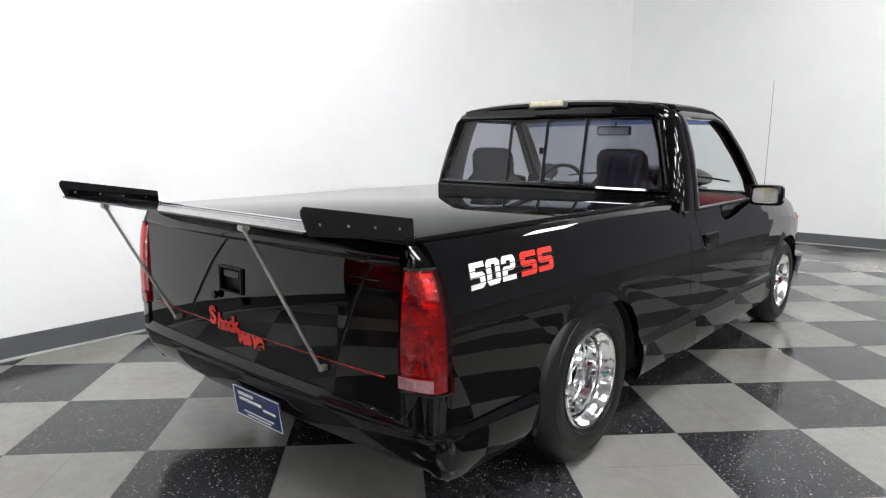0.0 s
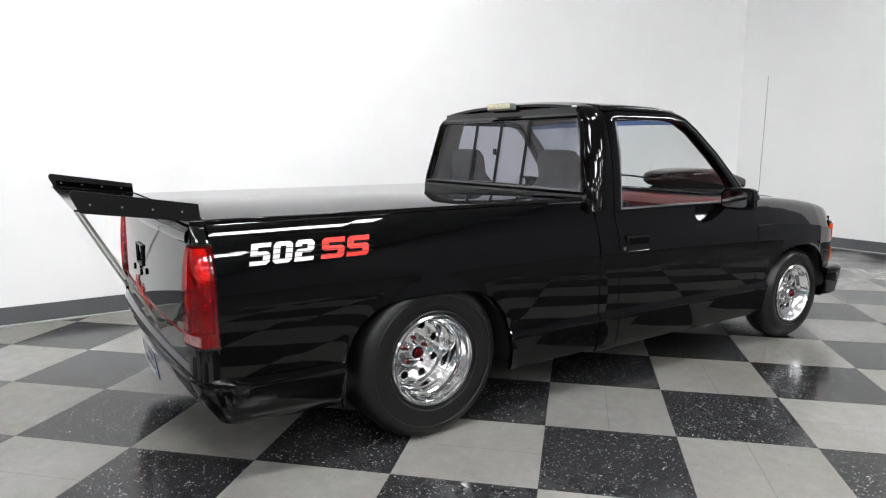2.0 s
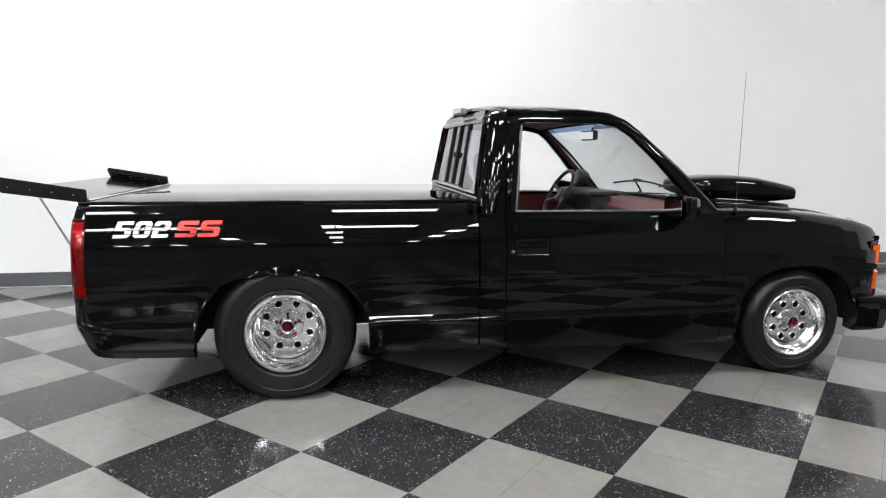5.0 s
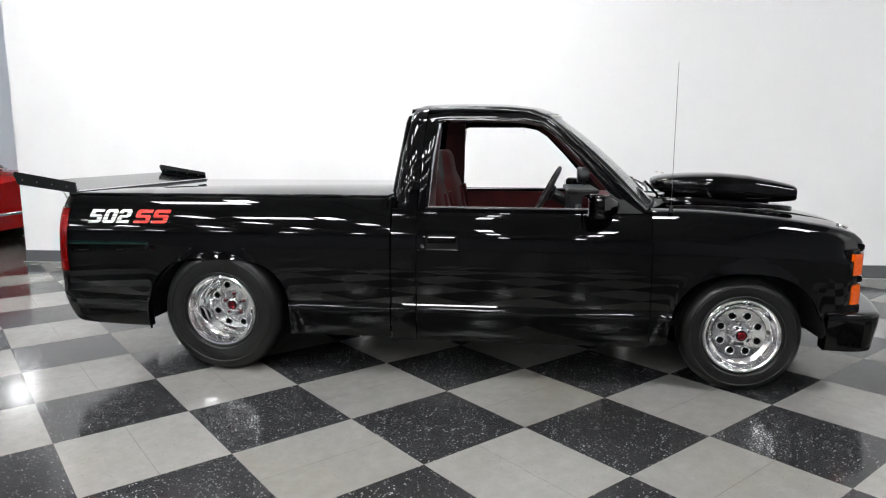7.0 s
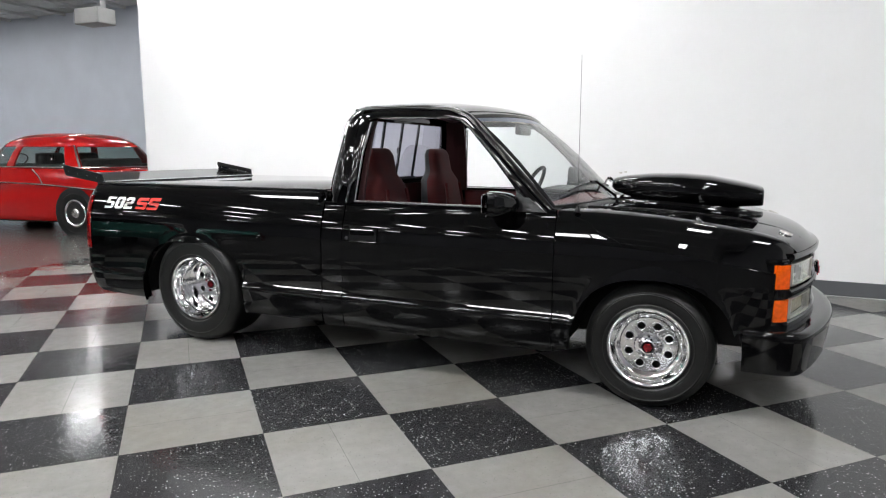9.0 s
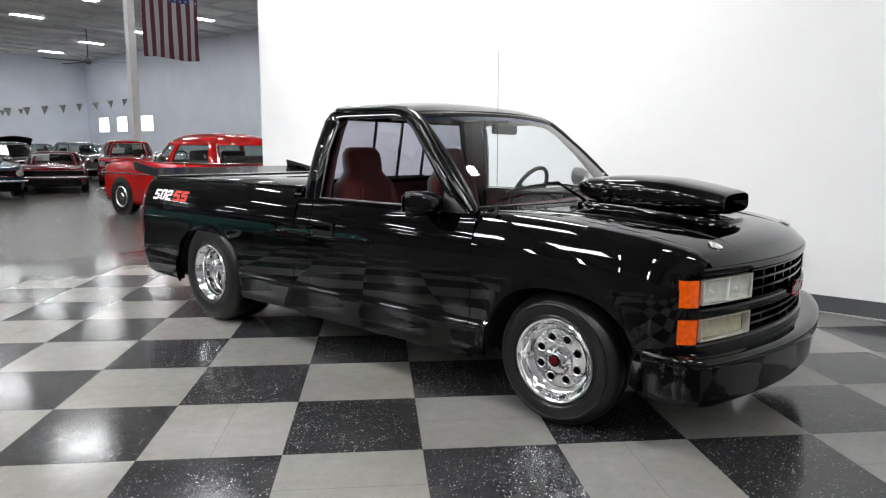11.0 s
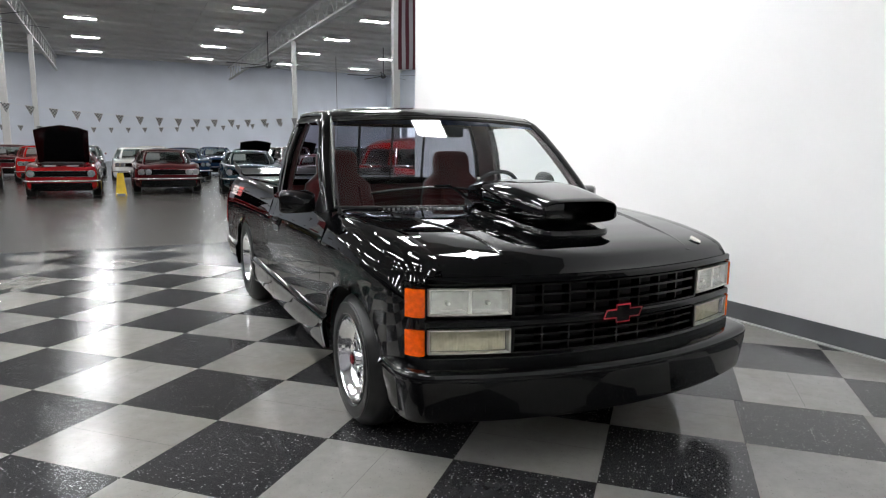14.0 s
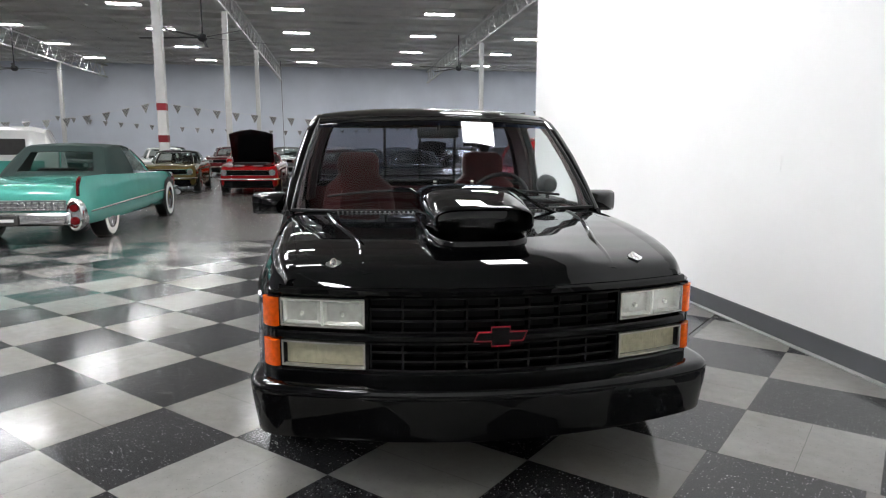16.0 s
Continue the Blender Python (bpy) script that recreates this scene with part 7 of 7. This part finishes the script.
for s in (-1, 1):
    bm = bmesh.new()
    prism(bm, [(-2.86, 0.7), (-2.84, 0.9), (-2.72, 0.97), (-2.68, 0.95), (-2.78, 0.84), (-2.8, 0.7)], s * 0.905 - 0.011, s * 0.905 + 0.011)
    part("fin_lamp", bm, LENS_DARK_RED, cad, "narrow red fin lamp")
    bm = lathe(bmesh.new(), [(0.1, -2.55), (0.118, -2.8), (0.115, -2.88), (0.095, -2.9), (0.085, -2.87), (0.0, -2.865)], 28, "x")
    for v in bm.verts:
        v.co.z = v.co.z * 1.95 + 0.45
        v.co.y += s * 0.86
    pod = part("lamp_pod", bm, CAR_CHROME, cad, "oval chrome tail lamp pod", smooth=50)
    for dz in (-0.09, 0.09):
        part("lens", lathe(bmesh.new(), [(0.06, -2.875), (0.05, -2.905), (0.0, -2.915)], 18, "x", center=(0, s * 0.86, 0.45 + dz)), LENS_DARK_RED, pod, smooth=60)
    bm = bmesh.new()
    pipe(bm, [(2.5, s * 0.985, 0.56), (0.5, s * 1.012, 0.53), (-1.5, s * 1.012, 0.5), (-2.6, s * 0.985, 0.47)], 0.012, 6)
    part("side_moulding", bm, CAR_CHROME, cad)
    for x, y, r in ((-1.62, 0.93, 0.37), (1.72, 1.0, 0.37)):
        wl = thing("wheel", Matrix.Translation((x, s * y, r - 0.01)) @ (Matrix() if s < 0 else Matrix.Rotation(math.pi, 4, "Z")), "", "")
        wl.parent = cad
        if x > 0:
            part("wheel_well", lathe(bmesh.new(), [(0.43, -0.004), (0.42, -0.006), (0.0, -0.005)], 24, "y"), UNDER, wl)
        part("tyre", lathe(bmesh.new(), [(0.23, 0.02), (0.24, -0.01), (0.34, -0.012), (r, 0.03), (r, 0.2), (0.26, 0.22)], 32, "y"), RUBBER, wl, smooth=40)
        part("whitewall", lathe(bmesh.new(), [(0.235, -0.0155), (0.325, -0.0165)], 32, "y"), WHITEWALL, wl, "broad whitewall band")
        part("hubcap", lathe(bmesh.new(), [(0.232, -0.01), (0.21, -0.022), (0.15, -0.012), (0.06, -0.03), (0, -0.034)], 24, "y"), CAR_CHROME, wl, "chromed hubcap", smooth=40)
part("tail_panel", cbox(-2.87, -2.8, -0.76, 0.76, 0.5, 0.65, 0.01, 1), CAR_CHROME, cad, "chrome tail panel")
for z in (0.54, 0.6):
    for k in range(18):
        y = -0.7 + 1.4 * k / 17
        part("tail_tooth", cbox(-2.895, -2.87, y - 0.03, y + 0.03, z - 0.022, z + 0.022, 0.012, 1), CAR_CHROME, cad)
bm = loft_half([(-2.93, [(0.72, 0.33), (0.74, 0.36), (0.74, 0.44), (0.0, 0.46)]), (-2.9, [(0.8, 0.3), (0.82, 0.36), (0.82, 0.47), (0.0, 0.49)]), (-2.7, [(0.84, 0.28), (0.86, 0.36), (0.86, 0.48), (0.0, 0.5)])])
part("rear_bumper", bm, CAR_CHROME, cad, "chromed rear bumper", smooth=40)
part("number_plate", cbox(-2.965, -2.945, -0.17, 0.17, 0.31, 0.45, 0.01, 1), CAR_INSIDE, cad)
part("plate_bar", cbox(-2.969, -2.9655, -0.12, 0.12, 0.36, 0.4), WHITE_SCRIPT, cad)
bm = bmesh.new()
pipe(bm, [(2.6, -0.97, 0.42), (2.82, -0.88, 0.42), (2.95, -0.5, 0.42), (2.97, 0, 0.42), (2.95, 0.5, 0.42), (2.82, 0.88, 0.42), (2.6, 0.97, 0.42)], 0.06, 8)
part("front_bumper", bm, CAR_CHROME, cad, "chromed front bumper", smooth=60)

# two-tone van
van = thing("van", hall(13.0, -8.0, 0, -75), "white and turquoise sixties van with round corners", "van")
bm = bmesh.new()
rows = []
for x, w, z1 in ((-2.1, 0.7, 1.75), (-2.05, 0.8, 1.85), (-1.8, 0.86, 1.93), (1.5, 0.86, 1.93), (1.85, 0.84, 1.85), (2.1, 0.78, 1.3), (2.15, 0.74, 0.9)):
    half = [(w * 0.9, 0.3), (w, 0.4), (w, 1.08), (w * 0.95, 1.4), (w * 0.88, z1 - 0.12), (w * 0.6, z1 - 0.02), (0, z1)]
    rows.append([(x, y, min(z, z1)) for y, z in half] + [(x, -y, min(z, z1)) for y, z in reversed(half[:-1])])
skin(bm, rows, close_rows=True, caps=True)
part("body", bm, CAR_WHITE, van, smooth=35)
bm = bmesh.new()
for s in (-1, 1):
    box(bm, -1.95, 1.8, s * 0.866 - 0.008, s * 0.866 + 0.008, 0.42, 1.05)
part("lower_panel", bm, TURQUOISE, van, "turquoise lower body panel")
for s in (-1, 1):
    for x in (-1.4, -0.55, 0.3, 1.1):
        part("side_window", cbox(x - 0.32, x + 0.32, s * 0.855 - 0.012, s * 0.855 + 0.012, 1.2, 1.6, 0.01, 1), CAR_INSIDE, van)
    for x in (-1.2, 1.2):
        w = thing("wheel", Matrix.Translation((x, s * 0.87, 0.33)) @ (Matrix() if s < 0 else Matrix.Rotation(math.pi, 4, "Z")), "", "")
        w.parent = van
        part("tyre", lathe(bmesh.new(), [(0.0, 0.0), (0.2, -0.01), (0.29, -0.012), (0.33, 0.03), (0.33, 0.18)], 24, "y"), RUBBER, w, smooth=40)
        part("hubcap", lathe(bmesh.new(), [(0.18, -0.014), (0.1, -0.03), (0.0, -0.035)], 20, "y"), CAR_CHROME, w, smooth=50)
part("rear_window", cbox(-2.13, -2.06, -0.5, 0.5, 1.2, 1.6, 0.02, 1), CAR_INSIDE, van)

# ---------- chequered floor ----------
def tile_mesh(name, mat):
    g = 0.0007
    bm = bmesh.new()
    prism(bm, [(g, g), (TILE - g, g), (TILE - g, TILE - g), (g, TILE - g)], -0.005, 0.0, axis="z")
    return mesh_of(bm, name, mat)


tile_meshes = [tile_mesh("light_tile", GREY_TILE), tile_mesh("dark_tile", BLACK_TILE)]
tile_floor = thing("chequered_floor", Matrix(), "black and grey chequered vinyl tile floor, waxed", "tile floor", kind="structure")
rest = [bmesh.new(), bmesh.new()]
for i in range(-16, 18):
    for j in range(-22, 12):
        patch = i >= 6 and j >= 0
        x, y = i * TILE + (0.045 if patch else 0.0), j * TILE - (0.05 if patch else 0.0)
        cx, cy = x + TILE / 2, y + TILE / 2
        a, b = (cy - cx) * ROOT2, (cx + cy) * ROOT2
        if a - 0.43 > TILE_A or b - 0.43 > WALL_B or a + 0.43 < WALL_A or b < -13:
            continue
        k = (i + j + 1) % 2
        corners = [(x, y), (x + TILE, y), (x + TILE, y + TILE), (x, y + TILE)]
        cut = any((q - p) * ROOT2 > TILE_A or (p + q) * ROOT2 > WALL_B or (q - p) * ROOT2 < WALL_A for p, q in corners)
        if not cut and -5 < a < 4.4 and -4.6 < b < 4.4 and (cx - 2) ** 2 + (cy - 0.5) ** 2 < 31:
            t = new("tile", tile_meshes[k])
            t.parent = tile_floor
            t.location = (x, y, 0.001 if patch else 0.0)
        else:
            poly = corners
            for na, nb, lim in ((1, 0, TILE_A), (0, 1, WALL_B), (-1, 0, -WALL_A)):
                def side(p):
                    return na * (p[1] - p[0]) * ROOT2 + nb * (p[0] + p[1]) * ROOT2 - lim
                out = []
                for p, q in zip(poly, poly[1:] + poly[:1]):
                    sp, sq = side(p), side(q)
                    if sp <= 0:
                        out.append(p)
                    if sp * sq < 0:
                        f = sp / (sp - sq)
                        out.append((p[0] + (q[0] - p[0]) * f, p[1] + (q[1] - p[1]) * f))
                poly = out
                if len(poly) < 3:
                    break
            if len(poly) >= 3:
                prism(rest[k], poly, -0.005, 0.001 if patch else 0.0, axis="z")
for k in (0, 1):
    part("outer_tiles", rest[k], (GREY_TILE, BLACK_TILE)[k], tile_floor, kind="stuff")
